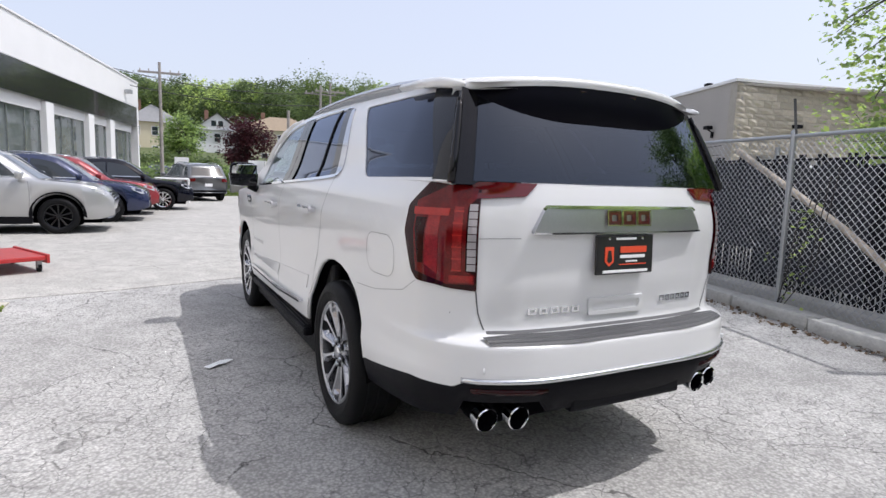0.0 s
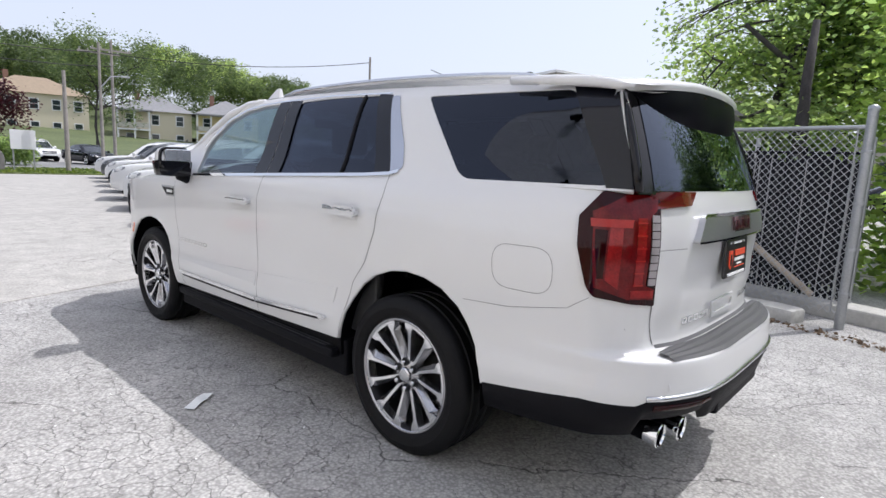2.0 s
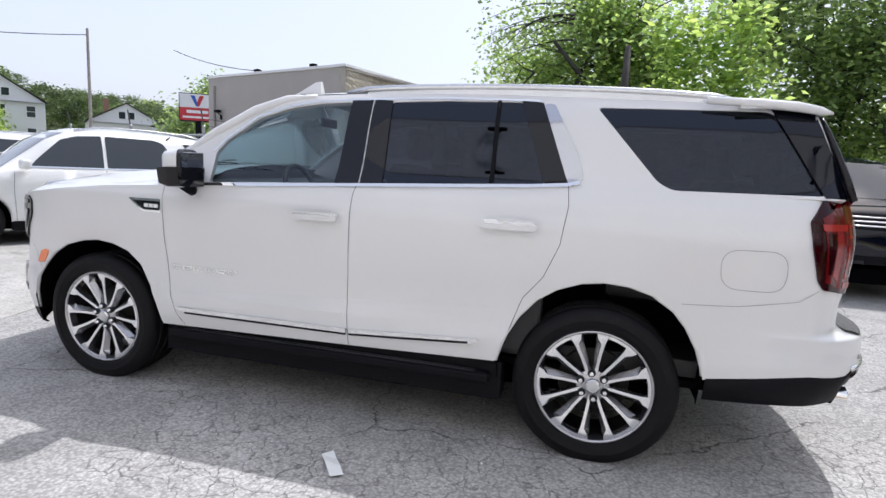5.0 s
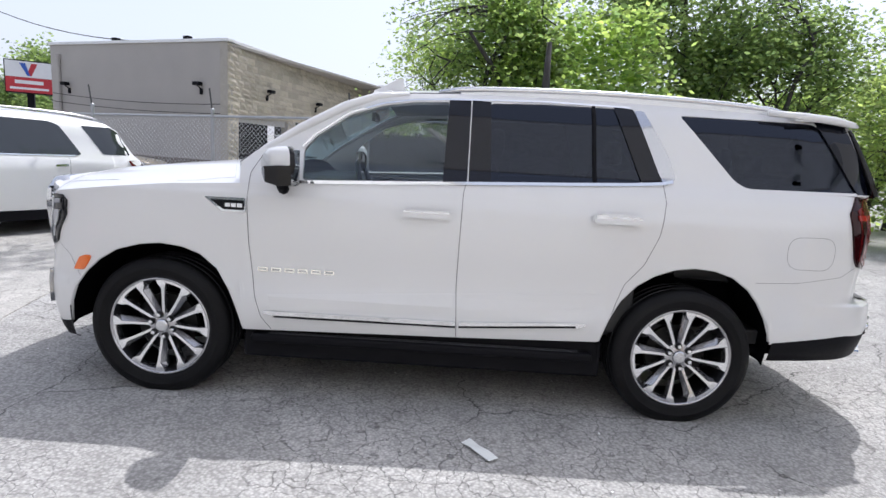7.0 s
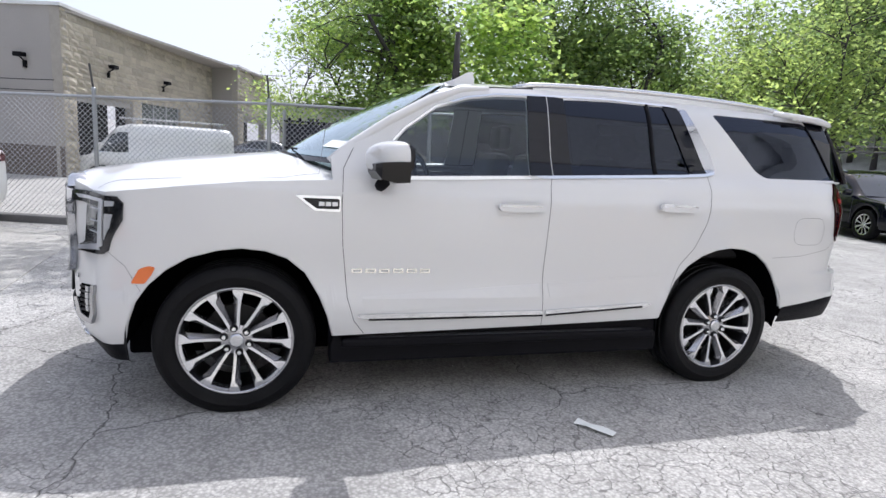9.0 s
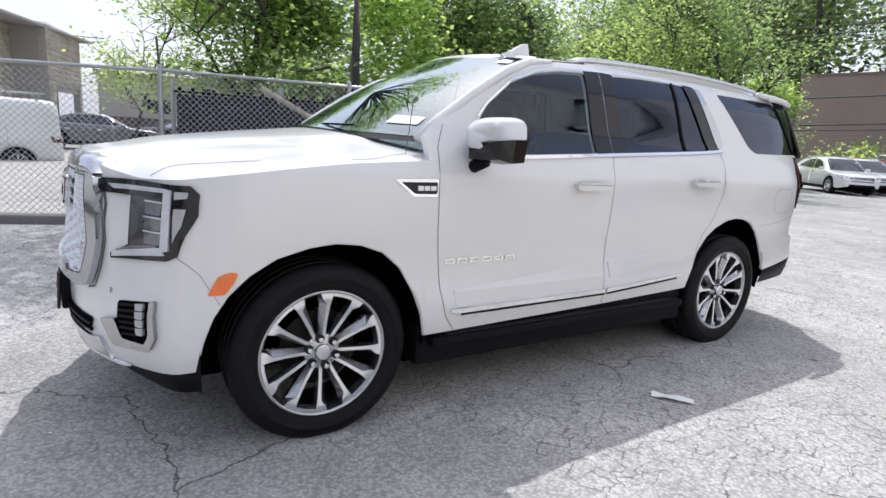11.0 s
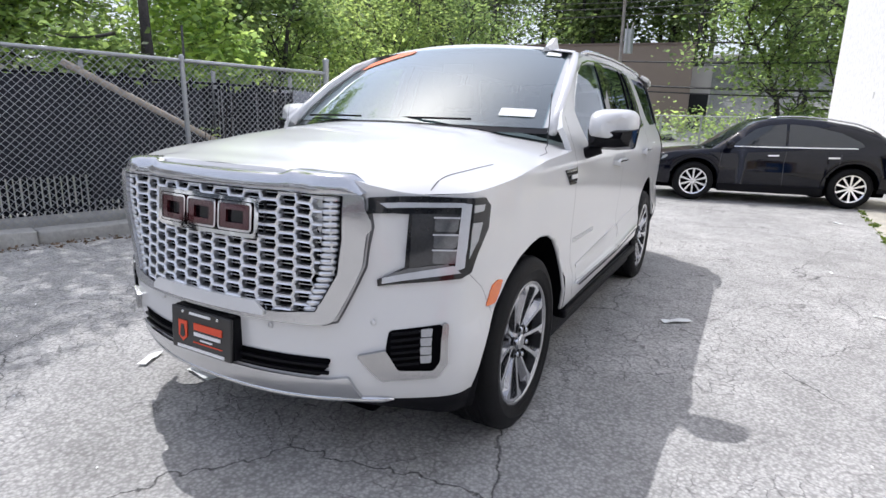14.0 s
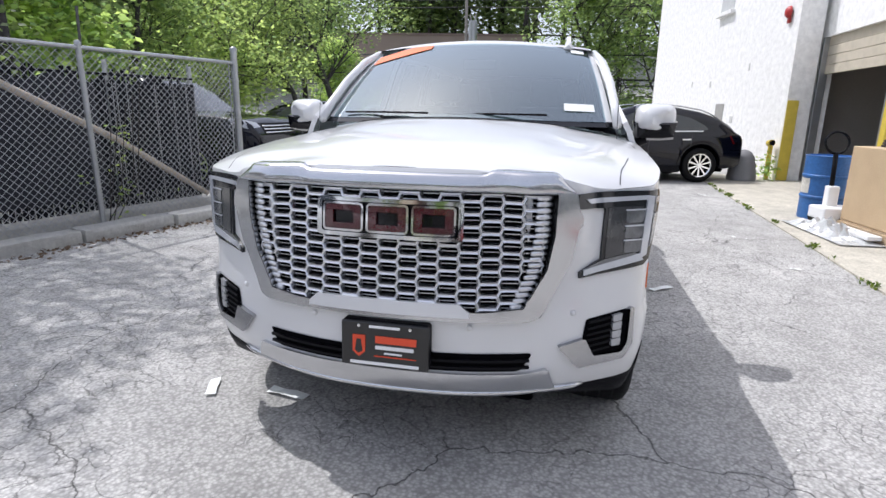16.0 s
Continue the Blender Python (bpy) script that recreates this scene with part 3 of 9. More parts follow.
# ---- foliage ----
def leaf_cloud(rng, centres, per, spread, size, droop=0.25, flat=0.75):
    """Quads of leaves scattered round each centre: arrays of corners and faces."""
    c = np.repeat(np.asarray(centres, dtype=np.float64), per, axis=0)
    n = len(c)
    pos = c + rng.normal(0, 1, (n, 3)) * np.asarray(spread) * 0.5
    a = rng.uniform(0, math.tau, n)
    tilt = rng.normal(0, flat, n)
    d = np.stack([np.cos(a), np.sin(a), -droop + rng.normal(0, 0.35, n)], 1)
    d /= np.linalg.norm(d, axis=1)[:, None]
    up = np.stack([np.sin(a) * np.sin(tilt), -np.cos(a) * np.sin(tilt), np.cos(tilt)], 1)
    w = np.cross(d, up)
    w /= np.maximum(np.linalg.norm(w, axis=1), 1e-6)[:, None]
    s = size * rng.uniform(0.6, 1.35, n)[:, None]
    p0, p2 = pos, pos + d * s
    mid = pos + d * s * 0.45
    p1, p3 = mid + w * s * 0.30, mid - w * s * 0.30
    co = np.stack([p0, p1, p2, p3], 1).reshape(-1, 3)
    return co, np.arange(n * 4).reshape(-1, 4)


def limb_tree(rng, h, spread, lean=(0, 0), levels=3, first=0.3, girth=1.0, sway=0.16):
    """Rows of points and radii for a trunk and its limbs, and the places of the leaf clumps."""
    rows, tips = [], []
    trunk_r = (h * 0.016 + 0.02) * girth

    def grow(p, d, length, r, level):
        pts, rad = [p], [r]
        q, dd = p.copy(), d.copy()
        steps = 5
        for k in range(steps):
            dd = (dd + Vector(rng.normal(0, 0.16 if level else sway, 3)) + Vector((0, 0, 0.05 if level else 0.0))).normalized()
            q = q + dd * length / steps
            pts.append(q.copy())
            rad.append(r * (1 - 0.72 * (k + 1) / steps))
            if level < levels and (level > 0 or (k + 1) / steps > first):
                for _ in range(2 if level else 3):
                    side = Vector(rng.normal(0, 1, 3))
                    side = (side - side.dot(dd) * dd).normalized()
                    nd = (dd * 0.45 + side * 0.9 + Vector((0, 0, 0.25))).normalized()
                    grow(q.copy(), nd, length * (0.55 if level else 0.5) * rng.uniform(0.7, 1.1) * (spread if level == 0 else 1), r * 0.42, level + 1)
            if level >= 2:
                tips.append(q.copy())
        rows.append((pts, rad))
        tips.append(q)
    grow(Vector((0, 0, -0.1)), Vector((lean[0], lean[1], 1)).normalized(), h * 0.8, trunk_r, 0)
    return rows, tips


def make_tree(x, y, h, leaf, label, per=9, size=0.13, spread=1.0, clump=0.55, lean=(0, 0), seed=1, levels=3, first=0.3, name="tree", group="", z=0.0, reach=None, clumps=800, girth=1.0, sway=0.16):
    rng = np.random.default_rng(seed)
    random.seed(seed)
    t = thing(name, pose(x, y, z), label, "tree", group)
    rows, tips = limb_tree(rng, h, spread, lean, levels, first, girth, sway)
    trunk = rows[-1]
    if reach is not None:
        # the crown keeps clear of the light that falls on the car park
        free = lambda q: y + q.y + 0.5 * q.z < reach
        tips = [q for q in tips if free(q)]
        rows = [r for r in rows[:-1] if free(r[0][-1])] + [trunk]
    bm = bmesh.new()
    add_path(bm, trunk[0], trunk[1], 9)
    part("trunk", bm, bark, t, smooth=True)
    # gaps between the boughs
    ph = rng.uniform(0, math.tau, 3)
    wave = 10.0 / h
    tips = [q for q in tips if math.sin(wave * 1.25 * q.x + ph[0]) + math.sin(wave * 1.25 * q.y + ph[1]) + math.sin(wave * 1.7 * q.z + ph[2]) > -0.55]
    if len(tips) > clumps:
        tips = [tips[i] for i in rng.choice(len(tips), clumps, replace=False)]
    bm = bmesh.new()
    for pts, rad in rows[:-1]:
        if rad[0] > trunk[1][0] * 0.12:
            add_path(bm, pts[::2] + pts[-1:], [max(r, 0.006) for r in rad[::2] + rad[-1:]], 4)
    part("branchwork", bm, bark, t, smooth=True)
    co, q = leaf_cloud(rng, [tuple(p) for p in tips], per, (clump, clump, clump * 0.8), size)
    part("crown", fast_mesh("crown", co, q, leaf), leaf, t)
    return t


def bush(name, centres, leaf, label, per, clump, size, category="bush", kind="", seed=5, droop=0.25, group=""):
    rng = np.random.default_rng(seed)
    co, q = leaf_cloud(rng, centres, per, clump, size, droop)
    ob = part(name, fast_mesh(name, co, q, leaf), leaf)
    return tagged(ob, label, category, group, kind)

# ---- the white full-size SUV (x: ahead, y: to its left, rear axle at x = 0) ----
suv = thing("suv", Matrix.Translation((4, 0, 0)) @ pose(0, 0, 0, 0, 0, 0.33) @ Matrix.Translation((-4, 0, 0)),
            "large white pearl SUV with chrome grille parked on cracked asphalt", "car")
suv.empty_display_size = 0.2
HUB_R, HUB_F, HUB_Z = 0.012, 3.087, 0.394

PLAN = [(-1.322, 0), (-1.318, 0.3), (-1.298, 0.5), (-1.262, 0.62), (-1.205, 0.735), (-1.14, 0.81), (-1.06, 0.873), (-0.95, 0.922), (-0.72, 0.957),
        (-0.4, 0.972), (0, 0.983), (0.5, 0.993), (1.4, 1.003), (2.5, 1.013), (3.1, 1.018), (3.4, 1.015), (3.53, 1.0), (3.62, 0.982), (3.695, 0.958),
        (3.75, 0.91), (3.80, 0.84), (3.85, 0.76), (3.89, 0.69), (3.93, 0.595), (3.985, 0.45), (4.03, 0.25), (4.045, 0)]
SIDE_IN = [(0.25, -0.06), (0.40, -0.022), (0.50, 0.0), (0.60, 0.005), (0.632, 0.004), (0.665, -0.009), (0.80, -0.013), (0.95, -0.004), (1.10, 0.0), (1.195, -0.001), (1.235, -0.013),
           (1.30, -0.033), (1.40, -0.085), (1.45, -0.11), (1.6, -0.16), (1.75, -0.215), (1.83, -0.26), (1.9, -0.34)]
FRONT_IN = [(0.25, -0.12), (0.36, -0.04), (0.46, -0.005), (0.55, 0.0), (0.66, 0.0), (0.76, -0.012), (0.9, -0.03), (1.05, -0.045), (1.13, -0.055), (1.18, -0.062), (1.23, -0.085)]
REAR_IN = [(0.3, -0.14), (0.42, -0.07), (0.55, -0.012), (0.62, 0.0), (0.735, -0.004), (0.752, -0.012), (0.768, -0.125), (0.80, -0.150), (0.90, -0.150), (0.945, -0.138), (1.05, -0.140), (1.15, -0.132), (1.22, -0.132),
           (1.30, -0.142), (1.41, -0.172)]
BELT = [(-1.4, 1.405), (-0.3, 1.40), (0.2, 1.393), (1.33, 1.325), (2.25, 1.285), (2.55, 1.272), (3.0, 1.245), (3.3, 1.212), (3.55, 1.178), (3.70, 1.157), (3.79, 1.150), (3.85, 1.158), (3.90, 1.19), (3.94, 1.214), (4.06, 1.224)]
ARCH_F = [(x if x < 3.08 else 3.08 + (x - 3.08) * 1.06, z) for x, z in [(2.585, 0.42), (2.592, 0.45), (2.615, 0.54), (2.66, 0.65), (2.735, 0.775), (2.83, 0.855), (2.94, 0.895), (3.06, 0.908), (3.17, 0.895),
          (3.30, 0.855), (3.40, 0.79), (3.48, 0.71), (3.535, 0.625), (3.57, 0.52), (3.588, 0.42), (3.592, 0.395)]]
ARCH_R = [(x * (0.987 if x < 0 else 1.03), z) for x, z in [(-0.492, 0.53), (-0.485, 0.57), (-0.455, 0.66), (-0.40, 0.755), (-0.335, 0.83), (-0.23, 0.90), (-0.12, 0.933), (0.0, 0.943), (0.11, 0.928),
          (0.22, 0.885), (0.315, 0.82), (0.40, 0.72), (0.45, 0.63), (0.478, 0.55), (0.497, 0.475)]]
HEM = [(-1.40, 0.600), (-1.165, 0.598), (-1.145, 0.570), (-1.05, 0.572), (-0.95, 0.578), (-0.86, 0.567), (-0.486, 0.515), (0.5, 0.472), (1.34, 0.447), (2.58, 0.42), (3.595, 0.392), (3.70, 0.380), (3.85, 0.366), (3.95, 0.360), (4.06, 0.358)]


def hem(x):
    if ARCH_R[0][0] < x < ARCH_R[-1][0]:
        return lin(ARCH_R, x)
    if ARCH_F[0][0] < x < ARCH_F[-1][0]:
        return lin(ARCH_F, x)
    return lin(HEM, x)


def plan_columns():
    """Columns round one half of the car, from the middle of the tail to the middle of the nose: place and outward normal."""
    n = len(PLAN)
    dense = []
    for i in range(n - 1):
        p0 = Vector(PLAN[i - 1]) if i else Vector((PLAN[1][0], -PLAN[1][1]))
        p3 = Vector(PLAN[i + 2]) if i + 2 < n else Vector((PLAN[-2][0], -PLAN[-2][1]))
        p1, p2 = Vector(PLAN[i]), Vector(PLAN[i + 1])
        for k in range(60):
            t = k / 60
            dense.append(0.5 * (2 * p1 + (p2 - p0) * t + (2 * p0 - 5 * p1 + 4 * p2 - p3) * t * t + (3 * p1 - p0 - 3 * p2 + p3) * t**3))
    dense.append(Vector(PLAN[-1]))
    out, run, want = [], 0.0, 0.0
    for i, p in enumerate(dense):
        if i:
            run += (p - dense[i - 1]).length
        d = dense[min(i + 1, len(dense) - 1)] - dense[max(i - 1, 0)]
        nn = Vector((d.y, -d.x)) * -1
        nn.normalize()
        if run >= want or i == len(dense) - 1:
            out.append((p.copy(), nn))
            x = p.x
            edge = min(abs(x - e) for e in (ARCH_F[0][0], ARCH_F[-1][0], ARCH_R[0][0], ARCH_R[-1][0]))
            gap = 0.007 if edge < 0.05 else 0.022 if (ARCH_R[0][0] - .1 < x < ARCH_R[-1][0] + .1 or ARCH_F[0][0] - .1 < x < ARCH_F[-1][0] + .1) else 0.035
            want = run + gap
    return out


def inset(nx, z):
    a = clamp(abs(nx), 0, 1) ** 1.6
    return soft(SIDE_IN, z) * (1 - a) + soft(FRONT_IN if nx > 0 else REAR_IN, z) * a


def ease(v, a, b):
    t = clamp((v - a) / (b - a), 0, 1)
    return t * t * (3 - 2 * t)


def shell_point(p, n, z):
    """The upper corners of the grille stand forward of the lamps beside them."""
    o = inset(n.x, z)
    y = abs(p.y)
    push = 0.046 * ease(z, 0.70, 1.12) * ease(y, 0.38, 0.56) * (1 - ease(y, 0.69, 0.75)) if p.x > 3.7 else 0.0
    return Vector((p.x + n.x * o + push, p.y + n.y * o, z))


ROWS = [0, .02, .05, .10, .16, .22, .28, .33, .36, .385, .41, .45, .50, .55, .60, .65, .70, .74, .78, .81, .84, .87, .90, .92, .94, .955, .97, .985, 1.0]
REAR_Z = [0.60, .615, .63, .65, .68, .70, .72, .735, .745, .752, .760, .768, .785, .81, .85, .90, .95, 1.0, 1.05, 1.10, 1.14, 1.18, 1.22, 1.26, 1.30, 1.33, 1.36, 1.385, 1.405]
half = plan_columns()


def column_z(x, r):
    zb, zt = hem(x), lin(BELT, x)
    plain = zb + (zt - zb) * ROWS[r]
    k = clamp((x + 0.75) / 0.25, 0, 1)
    tail = REAR_Z[r] + (zb - 0.60) * clamp((0.70 - REAR_Z[r]) / 0.10, 0, 1)
    return tail * (1 - k) + plain * k


cols = [(Vector((p.x, -p.y)), Vector((n.x, -n.y))) for p, n in half[::-1]][:-1] + half[:-1]
shell_v, shell_f = [], []
NR, NC = len(ROWS), len(cols)
for p, n in cols:
    for r in range(NR):
        shell_v.append(shell_point(p, n, column_z(p.x, r)))
for c in range(NC):
    d = (c + 1) % NC
    for r in range(NR - 1):
        shell_f.append((c * NR + r, c * NR + r + 1, d * NR + r + 1, d * NR + r))

# hood and cowl
CROWN = [(2.45, 1.395), (2.70, 1.388), (2.83, 1.376), (3.0, 1.356), (3.3, 1.320), (3.5, 1.292), (3.66, 1.270), (3.80, 1.246), (3.88, 1.236), (3.94, 1.226), (3.99, 1.222)]
ring = [shell_point(p, n, lin(BELT, p.x)) for p, n in half]
RIM_PAIRS = [(q.x, q.y) for q in ring if q.x > 2.2]
NOSE_X = RIM_PAIRS[-1][0]


def hood_z(x, y):
    w = max(lin(RIM_PAIRS, x), 0.02)
    s = clamp(abs(y) / w, 0, 1)
    e = lin(BELT, x)
    z = e + (soft(CROWN, x) - e) * (1 - s ** lin([(2.9, 2.0), (3.3, 2.4), (3.75, 3.8)], x))
    half_w = lin([(2.8, 0.56), (3.9, 0.36)], x)
    ridge = 0.014 if abs(y) < half_w else 0.014 * math.exp(-((abs(y) - half_w) / 0.045) ** 2)
    return z + ridge * clamp((3.9 - x) / 0.35, 0, 1) * clamp((1 - s) * 6, 0, 1)


hood_v, hood_f = [], []
HX = [2.44 + (NOSE_X - 0.004 - 2.44) * (1 - (1 - k / 44) ** 1.5) for k in range(45)]
HS = 40
for x in HX:
    w = lin(RIM_PAIRS, x)
    for j in range(HS + 1):
        s = math.sin((j / HS - 0.5) * math.pi)
        hood_v.append(Vector((x, w * s, hood_z(x, w * s))))
for i in range(len(HX) - 1):
    for j in range(HS):
        a = i * (HS + 1) + j
        hood_f.append((a, a + HS + 1, a + HS + 2, a + 1))

# upper side skin, tail skin, windscreen skin and roof
def side_y(x, z):
    best = min(half, key=lambda c: abs(c[0].x - x) + (9 if c[0].y < 0.5 else 0))
    return best[0].y + soft(SIDE_IN, z)


ROOF_Z = [(-1.0, 1.822), (-0.85, 1.838), (-0.5, 1.858), (0, 1.872), (0.6, 1.878), (1.2, 1.874), (1.6, 1.862), (1.9, 1.838)]
top_v, top_f = [], []


def sheet(fn, na, nb):
    b = len(top_v)
    for i in range(na + 1):
        for j in range(nb + 1):
            top_v.append(Vector(fn(i / na, j / nb)))
    for i in range(na):
        for j in range(nb):
            a = b + i * (nb + 1) + j
            top_f.append((a, a + 1, a + nb + 2, a + nb + 1))


for sg in (1, -1):
    def upper(u, v, sg=sg):
        x = -1.04 + 3.70 * u
        zb, zt = lin(BELT, x) - 0.01, 1.885
        z = zb + (zt - zb) * v
        return (x, sg * side_y(x, z), z)
    sheet(upper, 90, 16)


def tail_skin(u, v):
    y = (u - 0.5) * 2
    xb, xt = -1.155 + 0.10 * abs(y) ** 3, -0.955 + 0.07 * abs(y) ** 2.4
    z = 1.39 + (1.84 - 1.39) * v
    return (xb + (xt - xb) * max(v, 0.0) ** 1.15, y * (0.815 - 0.13 * v), z)


sheet(tail_skin, 30, 14)


def screen_skin(u, v):
    y = (u - 0.5) * 2
    xb, xt = 2.87 - 0.30 * y * y, 1.93 - 0.13 * y * y
    zb, zt = 1.375 - 0.01 * y * y, 1.893 - 0.045 * y * y
    return (xb + (xt - xb) * v, y * (0.865 - 0.135 * v), zb + (zt - zb) * v + 0.03 * math.sin(v * math.pi))


sheet(screen_skin, 30, 14)
tree = BVHTree.FromPolygons(shell_v + hood_v + top_v, shell_f + [tuple(i + len(shell_v) for i in f) for f in hood_f]
                            + [tuple(i + len(shell_v) + len(hood_v) for i in f) for f in top_f])

# body panels: one smooth shell, split into the parts that open
shell_me = bpy.data.meshes.new("shell_form")
shell_me.from_pydata(shell_v, [], shell_f)
shell_n = [v.normal.copy() for v in shell_me.vertices]
FRONT_DOOR = [(2.56, 1.5), (2.561, 1.158), (2.551, 0.934), (2.518, 0.639), (2.478, 0.506), (2.42, 0.38), (1.343, 0.38), (1.343, 0.472), (1.36, 0.742), (1.358, 1.007), (1.352, 1.293), (1.34, 1.5)]
REAR_DOOR = [(1.34, 1.5), (1.352, 1.293), (1.358, 1.007), (1.36, 0.742), (1.343, 0.472), (1.343, 0.38), (0.5, 0.38), (0.497, 0.473), (0.459, 0.631), (0.397, 0.818), (0.299, 0.94), (0.23, 1.108), (0.204, 1.299), (0.22, 1.5)]


def panel_of(f):
    c = sum((shell_v[i] for i in f), Vector()) / 4
    s = "l" if c.y > 0 else "r"
    if abs(c.y) > 0.8:
        if inside(FRONT_DOOR, c.x, c.z):
            return "front_door_" + s
        if inside(REAR_DOOR, c.x, c.z):
            return "rear_door_" + s
    if c.x < -0.9 and c.z < 0.772:
        return "rear_bumper"
    if c.x < -1.02 and c.z >= 0.768 and abs(c.y) < 0.715:
        return "tailgate"
    if c.x > 3.3 and c.z < lin([(3.3, 0.60), (3.6, 0.72), (4.1, 0.72)], c.x):
        return "front_bumper"
    if c.x > 2.3:
        return "front_fender_" + s
    return "quarter_panel_" + s if c.x > -1.15 or c.z > 0.8 else "rear_bumper"


groups = {}
for f in shell_f:
    groups.setdefault(panel_of(f), []).append(f)
panels = {}
for key, fs in groups.items():
    ids = sorted({i for f in fs for i in f})
    where = {i: k for k, i in enumerate(ids)}
    nm = key[:-2] if key[-2:] in ("_l", "_r") else key
    me = mesh_of(nm, [shell_v[i] for i in ids], [tuple(where[i] for i in f) for f in fs], white_paint, True)
    me.normals_split_custom_set_from_vertices([shell_n[i] for i in ids])
    panels[key] = part(nm, me, white_paint, suv)
hood = part("hood", mesh_of("hood", hood_v, hood_f, white_paint, True), white_paint, suv)
L, R = 1, -1

# roof
ROOF_N = 16
roof_v, roof_f = [], []
RX = [-1.0 + 2.92 * k / 40 for k in range(41)]
for x in RX:
    zt = soft(ROOF_Z, x)
    w = side_y(min(x, 1.9), zt) if x < 1.9 else side_y(1.9, zt)
    w = min(w, 0.79)
    for j in range(ROOF_N + 1):
        y = w * math.sin((j / ROOF_N - 0.5) * math.pi)
        s = abs(y) / w
        roof_v.append(Vector((x, y, zt - 0.012 + 0.062 * (1 - s ** 2.6) * clamp((x + 1.5) / 0.8, 0, 1) * clamp((2.25 - x) / 0.5, 0, 1))))
for i in range(len(RX) - 1):
    for j in range(ROOF_N):
        a = i * (ROOF_N + 1) + j
        roof_f.append((a, a + 1, a + ROOF_N + 2, a + ROOF_N + 1))
roof = part("roof", mesh_of("roof", roof_v, roof_f, white_paint, True), white_paint, suv)
part("headliner", mesh_of("headliner", [v - Vector((0, 0, 0.03)) for v in roof_v], roof_f, cabin_grey, True), cabin_grey, suv)

# window openings and frames
WIN_FRONT = rounded([(2.262, 1.305), (2.275, 1.478), (2.214, 1.553), (2.032, 1.687), (1.842, 1.755), (1.663, 1.787), (1.46, 1.80), (1.47, 1.343)], 0.02, 3)
WIN_REAR = rounded([(1.222, 1.806), (0.90, 1.822), (0.49, 1.822), (0.43, 1.66), (0.335, 1.40), (0.609, 1.373), (1.205, 1.35)], 0.02, 3)
WIN_QUARTER = rounded([(0.112, 1.802), (-0.217, 1.803), (-0.690, 1.803), (-0.735, 1.768), (-0.943, 1.414), (-0.272, 1.404), (-0.205, 1.438)], 0.03, 4)
OUTER = [(-1.03, 1.398), (-0.3, 1.397), (0.2, 1.39), (1.33, 1.322), (2.25, 1.282), (2.61, 1.27), (2.62, 1.385), (2.56, 1.44), (2.324, 1.603), (2.056, 1.756), (1.86, 1.826), (1.4, 1.853), (0.6, 1.866),
         (0, 1.86), (-0.5, 1.846), (-0.85, 1.824), (-0.90, 1.79), (-1.03, 1.42)]
